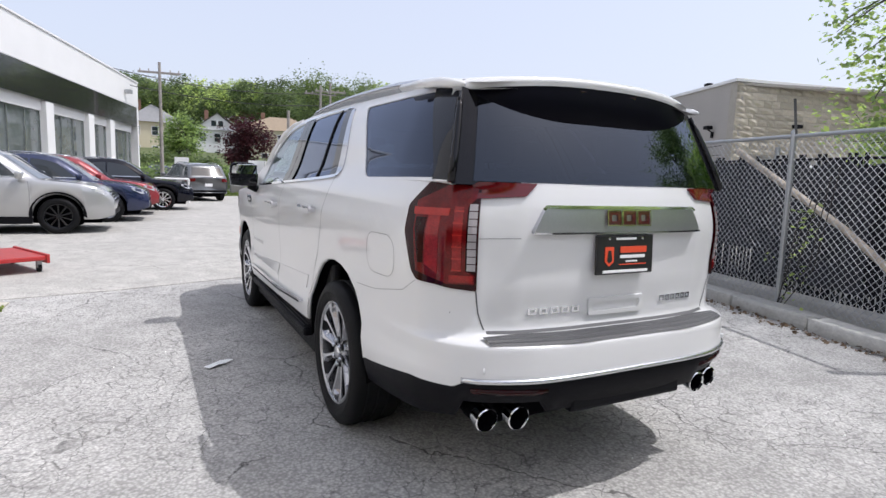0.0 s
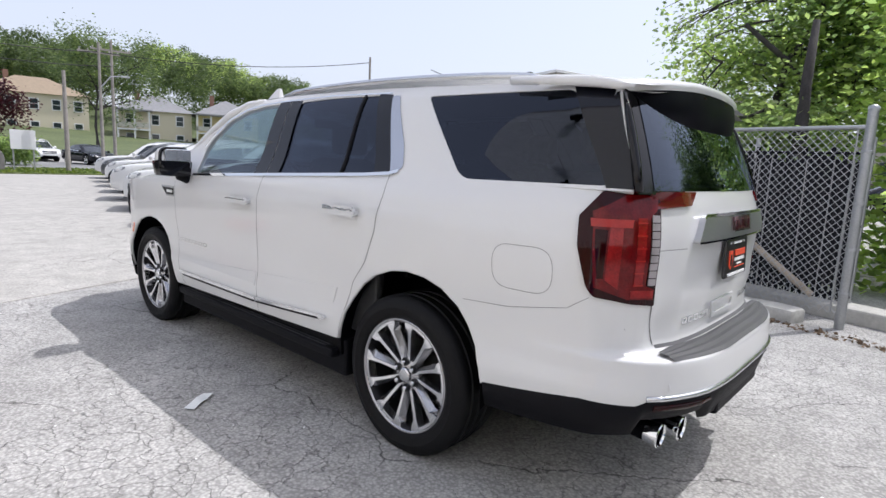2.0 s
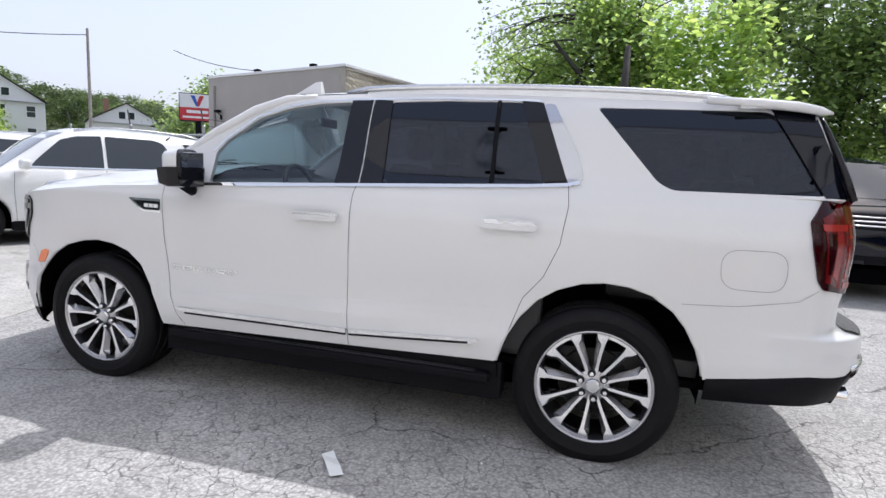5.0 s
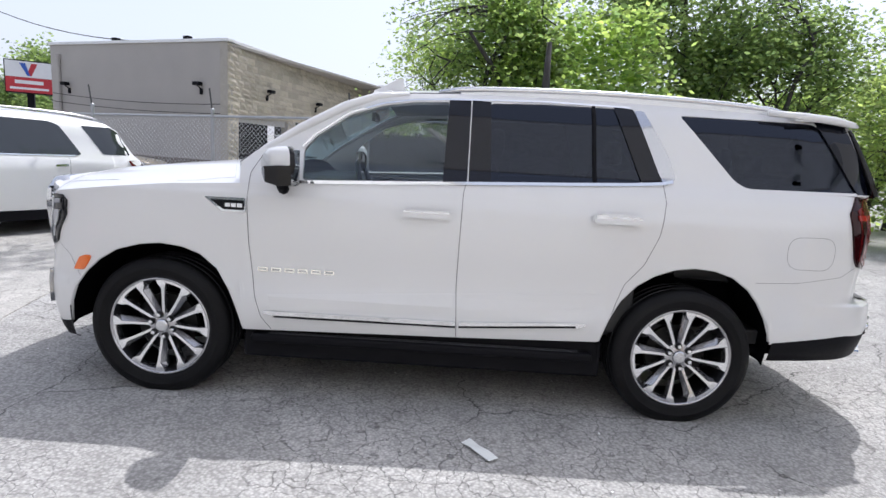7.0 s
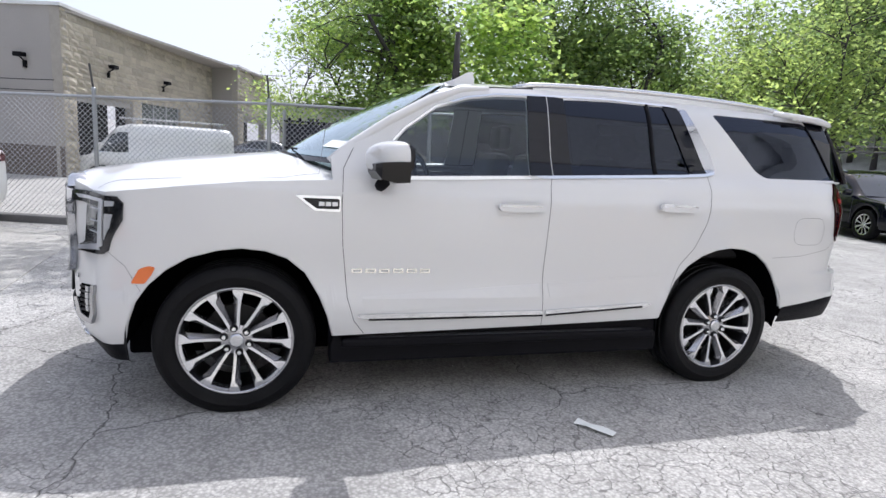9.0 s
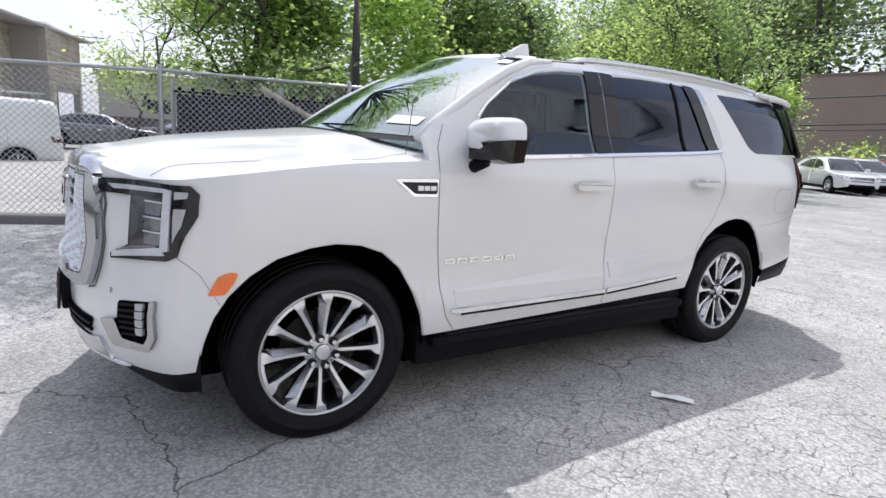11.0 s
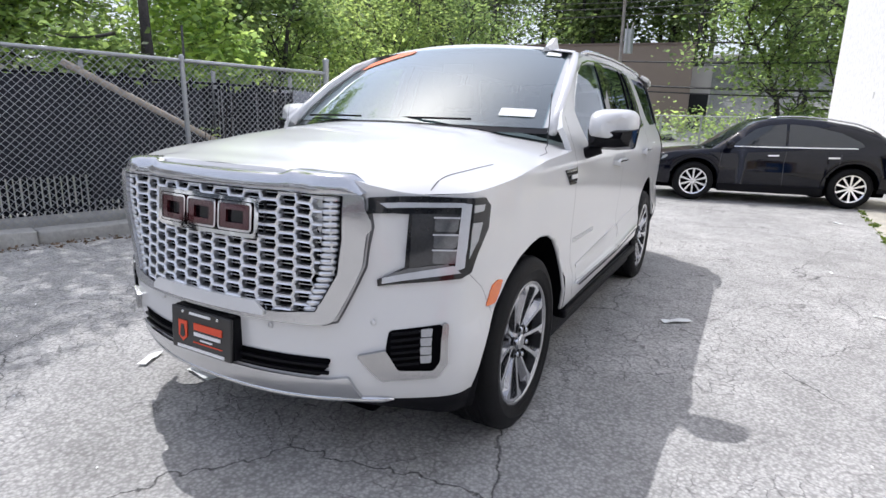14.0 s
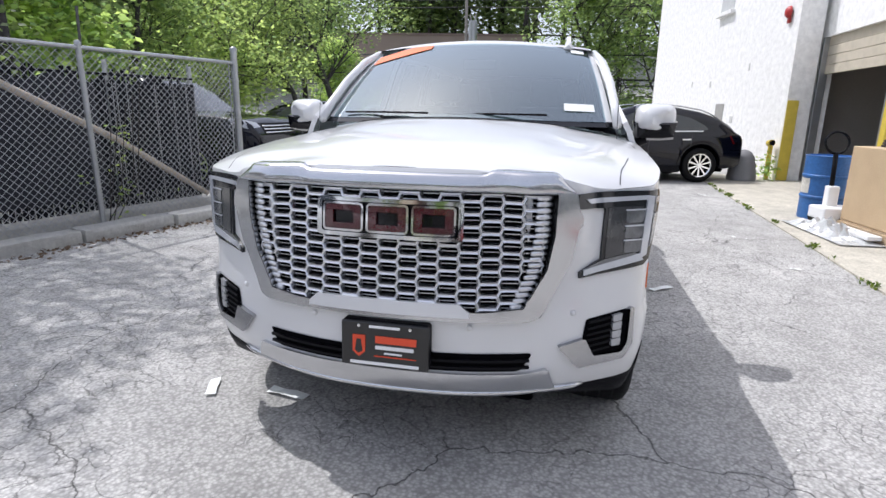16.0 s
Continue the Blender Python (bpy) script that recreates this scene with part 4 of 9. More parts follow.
for sg in (L, R):
    part("side_frame", skin_patch(tree, OUTER, "side", 0.0, 0.03, (WIN_FRONT, WIN_REAR, WIN_QUARTER), 0.07, sg), white_paint, suv, smooth=True, sharp=40)
    for nm, win, gm in (("front_window", WIN_FRONT, glass_front), ("rear_window", WIN_REAR, glass_dark), ("quarter_window", WIN_QUARTER, glass_dark)):
        part(nm, skin_patch(tree, win, "side", -0.006, 0, (), 0.06, sg), gm, suv, "tinted side window glass", smooth=True)
    part("window_pillar", skin_patch(tree, [(1.462, 1.808), (1.335, 1.817), (1.335, 1.335), (1.475, 1.335)], "side", 0.003, 0.012, (), 0.06, sg), glass_black, suv, "gloss black pillar cover", smooth=True, sharp=40)
    part("window_pillar", skin_patch(tree, [(1.328, 1.817), (1.218, 1.813), (1.20, 1.342), (1.328, 1.335)], "side", 0.003, 0.012, (), 0.06, sg), glass_black, suv, "gloss black pillar cover", smooth=True, sharp=40)
    part("window_pillar", skin_patch(tree, [(0.50, 1.829), (0.385, 1.819), (0.215, 1.41), (0.335, 1.392)], "side", 0.003, 0.012, (), 0.06, sg), glass_black, suv, "gloss black pillar cover", smooth=True, sharp=40)
    part("window_divider", skin_patch(tree, [(0.628, 1.83), (0.606, 1.83), (0.596, 1.37), (0.618, 1.37)], "side", 0.002, 0.01, (), 0.06, sg), trim_black, suv, smooth=True)
    part("rear_corner_glass", skin_patch(tree, [(-0.695, 1.812), (-0.885, 1.80), (-1.038, 1.41), (-1.038, 1.405), (-0.936, 1.405)], "side", 0.004, 0.012, (), 0.05, sg), glass_black, suv, "gloss black tail pillar panel", smooth=True, sharp=40)
    part("window_chrome", skin_patch(tree, rounded([(0.38, 1.81), (0.325, 1.812), (0.180, 1.553), (0.142, 1.436), (0.20, 1.392), (0.222, 1.412)], 0.015), "side", 0.006, 0.014, (), 0.04, sg), brushed_chrome, suv, "chrome window accent", smooth=True, sharp=40)
    part("belt_moulding", skin_line(tree, [(2.29, 1.29), (1.8, 1.312), (1.33, 1.337), (0.75, 1.366), (0.4, 1.385), (0.22, 1.40), (0.16, 1.416)], "side", 0.017, 0.010, sg), chrome, suv, "chrome window trim")
    part("top_moulding", skin_line(tree, [(2.285, 1.49), (2.22, 1.562), (2.036, 1.697), (1.845, 1.765), (1.665, 1.797), (1.45, 1.812), (0.9, 1.832), (0.40, 1.826)], "side", 0.010, 0.007, sg), chrome, suv, "chrome window trim")
    for line in ([(2.5, 1.44), (2.555, 1.33), (2.561, 1.158), (2.551, 0.934), (2.518, 0.639), (2.478, 0.506), (2.42, 0.43)],
                 [(1.34, 1.335), (1.352, 1.293), (1.358, 1.007), (1.36, 0.742), (1.343, 0.45)],
                 [(0.216, 1.40), (0.204, 1.299), (0.23, 1.108), (0.299, 0.94), (0.397, 0.818), (0.459, 0.631), (0.50, 0.475)],
                 [(-0.36, 0.872), (-0.60, 0.885), (-0.86, 0.93), (-0.94, 0.985)], [(3.50, 0.62), (3.60, 0.80), (3.68, 0.87)]):
        part("panel_gap", skin_line(tree, line, "side", 0.0036 if line[0][0] > 0 and line[0][0] != 3.50 else 0.0026, 0.0012, sg), seam_dark if line[0][0] > 0 and line[0][0] != 3.50 else seam_light, suv)
    for x0, x1 in ((2.44, 1.375), (1.325, 0.53)):
        crease = skin_patch(tree, [(x0, 0.790 - 0.061 * x0), (x1, 0.790 - 0.061 * x1), (x1 + (0.03 if x1 < 1 else 0.0), 0.700 - 0.061 * x1), (x0 - 0.02, 0.700 - 0.061 * x0)], "side", 0.004, 0.004, (), 0.08, sg)
        part("door_crease", crease, white_paint, panels[("front_door_" if x0 > 2 else "rear_door_") + ("l" if sg > 0 else "r")])
    cut = rounded([(-0.505, 1.15), (-0.79, 1.155), (-0.795, 0.965), (-0.515, 0.965)], 0.085, 8)
    part("fuel_flap", skin_line(tree, cut + cut[:1], "side", 0.0026, 0.0012, sg), seam_light, suv, "outline of the fuel flap")
    for a, b in ((1.69, 1.415), (0.62, 0.345)):
        zc = 1.162 if a > 1 else 1.190
        bm = skin_patch(tree, rounded([(a, zc + 0.010), (a - 0.05, zc + 0.021), (b + 0.03, zc + 0.021), (b, zc + 0.010), (b, zc - 0.016), (b + 0.02, zc - 0.023), (a - 0.03, zc - 0.023), (a, zc - 0.012)], 0.008), "side", 0.045, 0.016, (), 0.03, sg)
        hd = part("door_handle", bm, white_paint, panels[("front_door_" if a > 1 else "rear_door_") + ("l" if sg > 0 else "r")], "white door handle with chrome strip", smooth=True, sharp=40)
        part("handle_strip", skin_patch(tree, [(a - 0.012, zc + 0.012), (b + 0.012, zc + 0.012), (b + 0.012, zc + 0.004), (a - 0.012, zc + 0.004)], "side", 0.047, 0.004, (), 0.03, sg), satin, hd)
        for k in (a - 0.03, b + 0.03):
            part("handle_foot", box_bm(k - 0.018, k + 0.018, sg * (side_y(k, zc) - 0.01) if sg > 0 else -(side_y(k, zc) + 0.036), sg * (side_y(k, zc) - 0.01) if sg < 0 else side_y(k, zc) + 0.036, zc - 0.014, zc + 0.012, 0.004), white_paint, hd)
        part("handle_cup", skin_patch(tree, rounded([(a - 0.06, zc + 0.01), (b + 0.07, zc + 0.01), (b + 0.085, zc - 0.036), (a - 0.08, zc - 0.036)], 0.03), "side", 0.0015, 0, (), 0.04, sg), white_paint, hd, smooth=True)
    for poly in ([(2.455, 0.548), (2.46, 0.535), (2.36, 0.512), (1.352, 0.514), (1.352, 0.548)], [(1.332, 0.549), (1.332, 0.515), (0.64, 0.556), (0.60, 0.572), (0.615, 0.585)]):
        part("door_moulding", skin_patch(tree, poly, "side", 0.020, 0.022, (), 0.05, sg), chrome, panels[("front_door_" if poly[0][0] > 2 else "rear_door_") + ("l" if sg > 0 else "r")], "chrome lower door moulding", smooth=True, sharp=30)
    for line in ([(2.40, 0.518), (1.9, 0.519), (1.352, 0.520)], [(1.332, 0.521), (0.95, 0.543), (0.66, 0.561)]):
        part("moulding_groove", skin_line(tree, line, "side", 0.011, 0.021, sg), trim_black, panels[("front_door_" if line[0][0] > 2 else "rear_door_") + ("l" if sg > 0 else "r")])
    bd = part("side_vent", skin_patch(tree, rounded([(2.80, 1.185), (2.568, 1.187), (2.568, 1.104), (2.70, 1.106)], 0.012), "side", 0.006, 0.01, (), 0.04, sg), chrome, suv, "chrome and black fender vent", smooth=True, sharp=40)
    part("vent_inlay", skin_patch(tree, rounded([(2.765, 1.172), (2.575, 1.172), (2.575, 1.118), (2.69, 1.118)], 0.01), "side", 0.009, 0.004, (), 0.04, sg), gloss_black, bd)
    for k in range(3):
        part("emblem_bar", skin_patch(tree, [(2.68 - k * 0.034, 1.155), (2.652 - k * 0.034, 1.155), (2.652 - k * 0.034, 1.134), (2.68 - k * 0.034, 1.134)], "side", 0.012, 0.003, (), 0.03, sg), print_white, bd)
    for k in range(6):
        a = 2.50 - k * 0.076
        loop = [(a, 0.798), (a - 0.058, 0.798), (a - 0.058, 0.774), (a, 0.774)]
        part("door_emblem_bar", skin_patch(tree, loop, "side", 0.005, 0.004, ([(a - 0.008, 0.792), (a - 0.050, 0.792), (a - 0.050, 0.780), (a - 0.008, 0.780)],), 0.03, sg), chrome, panels["front_door_" + ("l" if sg > 0 else "r")])
    part("side_marker", skin_patch(tree, rounded([(3.575, 0.715), (3.535, 0.79), (3.49, 0.806), (3.46, 0.80), (3.475, 0.765), (3.51, 0.715)], 0.012), "side", 0.005, 0.008, (), 0.03, sg), amber, suv, "amber side marker", smooth=True, sharp=40)

# wheel wells, sills, lower bumpers
for sg in (L, R):
    for hx, arch in ((HUB_R, ARCH_R), (HUB_F, ARCH_F)):
        bm = bmesh.new()
        rows = []
        for yy in (0.52, 0.80, 0.90, side_y(hx, 0.8) - 0.004):
            rows.append([bm.verts.new((x, sg * (min(yy, side_y(x, max(z, 0.42)) - 0.008)), z + (0.0 if yy > 0.95 else 0.02))) for x, z in [(arch[0][0] + 0.01, 0.37)] + arch + [(arch[-1][0] - 0.01, 0.37)]])
        for p, q in zip(rows, rows[1:]):
            for i in range(len(p) - 1):
                bm.faces.new((p[i], p[i + 1], q[i + 1], q[i]))
        bm.faces.new(rows[0])
        part("wheel_liner", bm, liner_black, suv, smooth=True, sharp=50)
        lip = bmesh.new()
        add_path(lip, [(x, sg * (side_y(x, z) - 0.012), z + 0.001) for x, z in arch], 0.010, 6)
        part("arch_lip", lip, white_paint, suv, smooth=True)
    part("sill", box_bm(0.48, 2.60, sg * 0.88 - 0.07, sg * 0.88 + 0.07, 0.24, 0.455, 0.015), trim_black, suv)
    st = part("running_board", box_bm(0.54, 2.54, sg * 0.96 - 0.05, sg * 0.96 + 0.05, 0.345, 0.400, 0.015), trim_black, suv, "black running board")
    for k in range(3):
        part("step_rib", box_bm(0.62, 2.44, sg * 0.96 - 0.03 + k * 0.025, sg * 0.96 - 0.022 + k * 0.025, 0.3995, 0.403, 0.001), pad_grey, st)
part("underbody", box_bm(-0.45, 3.70, -0.55, 0.55, 0.19, 0.42, 0.02), liner_black, suv)
part("underbody", box_bm(-1.05, -0.46, -0.55, 0.55, 0.33, 0.42, 0.02), liner_black, suv)
# lower, wider box added to block light and deepen the shade underneath
part("underbody", box_bm(0.52, 2.55, -0.72, 0.72, 0.16, 0.36, 0.02), liner_black, suv)
part("floor_pan", box_bm(-0.95, 2.6, -0.86, 0.86, 0.42, 0.46, 0.01), liner_black, suv)


def skirt(keep, low, name, label):
    """A black lower bumper under the painted shell."""
    vs, fs = [], []
    use = [(p, n) for p, n in cols if keep(p)]
    ahead = 1 if use[0][0].x > 1.4 else -1
    use.sort(key=lambda c: math.atan2(c[0].y, (c[0].x - 1.4) * ahead))
    for p, n in use:
        zt, zb = hem(p.x) + 0.01, low(p)
        for k, o in ((0, -0.006), (0.04, 0.002), (0.5, -0.012), (0.9, -0.03), (1, -0.06)):
            z = zt + (zb - zt) * k
            q = shell_point(p, n, zt)
            vs.append((q.x + n.x * o, q.y + n.y * o, z))
    for i in range(len(use) - 1):
        for k in range(4):
            a = i * 5 + k
            fs.append((a, a + 1, a + 6, a + 5))
    return part(name, mesh_of(name, vs, fs, trim_black, True), trim_black, suv, label)


skirt(lambda p: p.x < -0.495, lambda p: 0.50 if 0.44 < abs(p.y) < 0.80 else lin([(-1.32, 0.45), (-1.0, 0.415), (-0.5, 0.395)], p.x), "lower_rear_bumper", "black lower rear bumper")
skirt(lambda p: p.x > 3.60, lambda p: lin([(3.6, 0.285), (3.75, 0.29), (4.06, 0.36)], p.x), "front_air_dam", "black front air dam")

# tail: glass, spoiler, lamps, trim
def skin_grid(fn, u0, u1, v0, v1, off, nu=24, nv=12, corner=0.0):
    """A piece of a ruled skin between two shares of its width and height, off metres proud."""
    vs, fs = [], []
    for i in range(nu + 1):
        for j in range(nv + 1):
            u, v = u0 + (u1 - u0) * i / nu, v0 + (v1 - v0) * j / nv
            p = Vector(fn(u, v))
            n = (Vector(fn(u + 0.01, v)) - Vector(fn(u - 0.01, v))).cross(Vector(fn(u, v + 0.01)) - Vector(fn(u, v - 0.01))).normalized()
            if n.x * (1 if p.x > 1 else -1) < 0:
                n = -n
            vs.append(p + n * off)
    for i in range(nu):
        for j in range(nv):
            a = i * (nv + 1) + j
            fs.append((a, a + nv + 1, a + nv + 2, a + 1))
    return vs, fs


def skin_part(name, fn, box, off, material, label="", nu=24, nv=12):
    vs, fs = skin_grid(fn, *box, off, nu, nv)
    return part(name, mesh_of(name, vs, fs, material, True), material, suv, label)


skin_part("rear_window", tail_skin, (0.05, 0.95, 0.03, 0.93), 0.003, glass_tail, "tinted rear window glass")
for box in ((0.0, 1.0, 0.0, 0.06), (0.0, 0.075, 0.06, 0.98), (0.925, 1.0, 0.06, 0.98), (0.075, 0.925, 0.88, 1.0)):
    skin_part("rear_window_frame", tail_skin, box, 0.0, gloss_black)
sp_v, sp_f = [], []
SPN = 28
SEC = [(-0.55, 1.903), (-0.78, 1.897), (-0.94, 1.886), (-1.035, 1.872), (-1.052, 1.852), (-1.042, 1.832)]
for j in range(-1, SPN + 2):
    y = clamp((j / SPN - 0.5) * 2, -1, 1)
    rim = 1 if j in (-1, SPN + 1) else 0
    for x, z in SEC:
        k = clamp((-x - 0.55) / 0.5, 0, 1)
        sp_v.append((x + 0.16 * abs(y) ** 3 * k, y * (0.735 - 0.02 * k + (0.04 - 0.02 * k) * rim), z - 0.05 * abs(y) ** 2.2 - rim * (0.045 - 0.025 * k)))
for j in range(SPN + 2):
    for i in range(len(SEC) - 1):
        a = j * len(SEC) + i
        sp_f.append((a, a + 1, a + len(SEC) + 1, a + len(SEC)))
spoiler = part("spoiler", mesh_of("spoiler", sp_v, sp_f, white_paint, True), white_paint, suv, "white roof spoiler with black underside")
ud_v, ud_f = [], []
UND = [(-1.040, 1.834), (-1.050, 1.775), (-1.044, 1.672), (-1.015, 1.652)]
for j in range(SPN + 1):
    y = (j / SPN - 0.5) * 2
    for x, z in UND:
        k = clamp((-x - 0.55) / 0.5, 0, 1)
        ud_v.append((x + 0.155 * abs(y) ** 3 * k, y * 0.71, z - 0.05 * abs(y) ** 2.2 * (1 if z > 1.8 else 0.4)))
for j in range(SPN):
    for i in range(len(UND) - 1):
        a = j * len(UND) + i
        ud_f.append((a, a + 1, a + len(UND) + 1, a + len(UND)))
part("spoiler_underside", mesh_of("spoiler_underside", ud_v, ud_f, spoiler_black, True), spoiler_black, spoiler)
part("high_brake_lamp", box_bm(-1.042, -1.030, -0.17, 0.17, 1.806, 1.818, 0.003), lamp_deep, spoiler)


def corner_patch(poly, off, thick, sg, step=0.03):
    """A piece round the tail's corner: points are (way round the car from the tail's middle, height)."""
    runs, s = [], 0.0
    for i, (p, n) in enumerate(half):
        if i:
            s += (p - half[i - 1][0]).length
        runs.append(s)

    def place(a, z, o):
        i = 0
        while i < len(runs) - 2 and runs[i + 1] < a:
            i += 1
        t = (a - runs[i]) / (runs[i + 1] - runs[i])
        p, n = half[i][0].lerp(half[i + 1][0], t), half[i][1].lerp(half[i + 1][1], t)
        q = shell_point(p, n.normalized(), z)
        return Vector((q.x + n.x * o, sg * (q.y + n.y * o), z))
    flat = bmesh.new()
    a0, a1 = min(p[0] for p in poly), max(p[0] for p in poly)
    b0, b1 = min(p[1] for p in poly), max(p[1] for p in poly)
    na, nb = max(1, math.ceil((a1 - a0) / step)), max(1, math.ceil((b1 - b0) / step))
    g = [[flat.verts.new((a0 + (a1 - a0) * i / na, b0 + (b1 - b0) * j / nb, 0)) for j in range(nb + 1)] for i in range(na + 1)]
    for i in range(na):
        for j in range(nb):
            flat.faces.new((g[i][j], g[i + 1][j], g[i + 1][j + 1], g[i][j + 1]))
    for (x0, y0), (x1, y1) in zip(poly, poly[1:] + poly[:1]):
        d = Vector((x1 - x0, y1 - y0, 0))
        if d.length > 1e-6:
            bmesh.ops.bisect_plane(flat, geom=list(flat.verts) + list(flat.edges) + list(flat.faces), dist=1e-5, plane_co=(x0, y0, 0), plane_no=(-d.y, d.x, 0))
    bmesh.ops.delete(flat, geom=[f for f in flat.faces if not inside(poly, f.calc_center_median().x, f.calc_center_median().y)], context="FACES")
    bmesh.ops.delete(flat, geom=[v for v in flat.verts if not v.link_faces], context="VERTS")
    rim = [e for e in flat.edges if len(e.link_faces) == 1]
    low = {}
    flatco = {v: (v.co.x, v.co.y) for v in flat.verts}
    for e in rim:
        for v in e.verts:
            if v not in low:
                low[v] = flat.verts.new(place(*flatco[v], off - thick))
    for v, (a, b) in flatco.items():
        v.co = place(a, b, off)
    for e in rim:
        v, w = e.verts
        flat.faces.new((v, w, low[w], low[v]))
    bmesh.ops.recalc_face_normals(flat, faces=flat.faces)
    return flat


def way_round(y):
    """The way from the tail's middle, along the plan, to where the half width is y (before the widest place)."""
    s = 0.0
    for (p, _), (q, _) in zip(half, half[1:]):
        s += (q - p).length
        if q.y >= y:
            return s
    return s


for sg in (L, R):
    w0, wc, w3 = way_round(0.752), way_round(0.845), way_round(0.934)
    tl = part("tail_lamp", corner_patch(rounded([(w0, 1.398), (w3 - 0.075, 1.396), (w3, 1.298), (w3 - 0.012, 1.18), (w3 - 0.055, 1.03), (w3 - 0.085, 0.992), (wc - 0.03, 0.966), (w0, 0.958)], 0.012), 0.012, 0.03, sg), lamp_deep, suv, "red tail lamp with clear inner strip", smooth=True, sharp=40)
    part("lamp_red", corner_patch([(w0 + 0.012, 1.385), (wc + 0.02, 1.385), (w3 - 0.05, 1.318), (w3 - 0.06, 1.286), (w3 - 0.085, 1.03), (wc - 0.01, 0.985), (w0 + 0.012, 0.985), (w0 + 0.012, 1.025), (w0 + 0.055, 1.04), (w0 + 0.055, 1.30), (w0 + 0.02, 1.335)], 0.015, 0.008, sg, 0.02), lamp_red, tl, smooth=True, sharp=40)
    part("lamp_bar", corner_patch([(wc - 0.01, 1.292), (w3 - 0.048, 1.292), (w3 - 0.055, 1.262), (wc - 0.005, 1.262)], 0.018, 0.006, sg, 0.02), lamp_hot, tl, smooth=True, sharp=40)
    part("lamp_bar", corner_patch([(wc + 0.03, 1.262), (w3 - 0.13, 1.262), (w3 - 0.125, 1.06), (wc + 0.035, 1.025)], 0.017, 0.006, sg, 0.02), lamp_glow, tl, smooth=True, sharp=40)
    part("lamp_pocket", corner_patch([(w3 - 0.122, 1.252), (w3 - 0.072, 1.252), (w3 - 0.095, 1.065), (w3 - 0.118, 1.065)], 0.0175, 0.006, sg, 0.02), lamp_deep, tl, smooth=True, sharp=40)
    part("lamp_bar", corner_patch([(w0 + 0.018, 1.022), (wc - 0.02, 1.022), (wc - 0.02, 0.992), (w0 + 0.018, 0.992)], 0.0175, 0.006, sg, 0.02), lamp_glow, tl, smooth=True, sharp=40)
    part("lamp_bar", corner_patch([(w0 + 0.072, 1.30), (w0 + 0.112, 1.30), (w0 + 0.112, 1.045), (w0 + 0.072, 1.045)], 0.0175, 0.006, sg, 0.02), lamp_glow, tl, smooth=True, sharp=40)
    for k in range(6):
        z = 1.285 - k * 0.048
        part("lamp_ridge", corner_patch([(w0 + 0.070, z), (w0 + 0.114, z), (w0 + 0.114, z - 0.006), (w0 + 0.070, z - 0.006)], 0.020, 0.006, sg), lamp_hot, tl)
    for k in range(9):
        z = 1.312 - k * 0.0305
        part("lamp_rib", corner_patch([(w0 + 0.008, z), (w0 + 0.047, z), (w0 + 0.047, z - 0.027), (w0 + 0.008, z - 0.027)], 0.017, 0.008, sg), lamp_rib_clear, tl)
    arm = skin_patch(tree, rounded([(sg * 0.716, 1.398), (sg * 0.455, 1.398), (sg * 0.515, 1.345), (sg * 0.716, 1.330)], 0.008), "rear", 0.012, 0.016, (), 0.04)
    part("lamp_arm", arm, mat("dark_red_lens", (0.10, 0.003, 0.005), 0.08, 0, 0.4, 0.1), panels["tailgate"], "red lamp arm on the tailgate", smooth=True, sharp=40)
    part("panel_gap", skin_line(tree, [(sg * 0.718, 1.33), (sg * 0.716, 0.97), (sg * 0.695, 0.86), (sg * 0.668, 0.79)], "rear", 0.006, 0.001), seam_dark, suv)
    rf = bmesh.new()
    add_path(rf, [(-1.292 + 0.115 * max(0, (yy - 0.45) / 0.31) ** 1.8, sg * yy, 0.560 + 0.02 * (yy - 0.46)) for yy in (0.46, 0.54, 0.62, 0.70, 0.76)], 0.013, 6)
    part("bumper_reflector", rf, lamp_deep, panels["rear_bumper"], smooth=True)
    edge = bmesh.new()
    add_path(edge, [Vector(tail_skin(0.5 + sg * 0.5, v)) + Vector((-0.004, sg * 0.006, 0)) for v in (0.02, 0.25, 0.5, 0.7, 0.86)], [0.017, 0.018, 0.017, 0.014, 0.008], 8)
    part("tail_corner_trim", edge, gloss_black, suv, "gloss black corner of the rear window", smooth=True)
    fill = bmesh.new()
    add_path(fill, [(-0.40, sg * 0.752, 1.846), (-0.62, sg * 0.752, 1.838), (-0.80, sg * 0.748, 1.824), (-0.90, sg * 0.738, 1.808), (-0.955, sg * 0.715, 1.800)], [0.018, 0.022, 0.024, 0.020, 0.008], 8)
    part("spoiler_edge", fill, white_paint, spoiler, smooth=True)
    for yy in (0.683, 0.548):
        ex = part("exhaust_tip", lathe_bm([(0.046, -0.055), (0.050, -0.02), (0.052, 0), (0.048, 0.004), (0.044, -0.006)], 28), chrome, suv, "polished chrome exhaust tip", smooth=True, sharp=40)
        part("exhaust_pipe", lathe_bm([(0.036, -0.20), (0.040, -0.05), (0.046, -0.05)], 20), liner_black, ex, smooth=True)
        part("exhaust_bore", lathe_bm([(0.044, -0.004), (0.041, -0.13), (0.0, -0.13)], 24), liner_black, ex, smooth=True, sharp=40)
        ex.matrix_basis = pose(-1.190 if yy > 0.6 else -1.225, sg * yy, 0.430, -4, 0, 90)
    sn = part("parking_sensor", lathe_bm([(0.0, 0.004), (0.012, 0.003), (0.013, 0)], 16), white_paint, panels["rear_bumper"], smooth=True)
    sn.matrix_basis = pose(-1.213, sg * 0.722, 0.652, 0, 0, 125 if sg > 0 else 55)
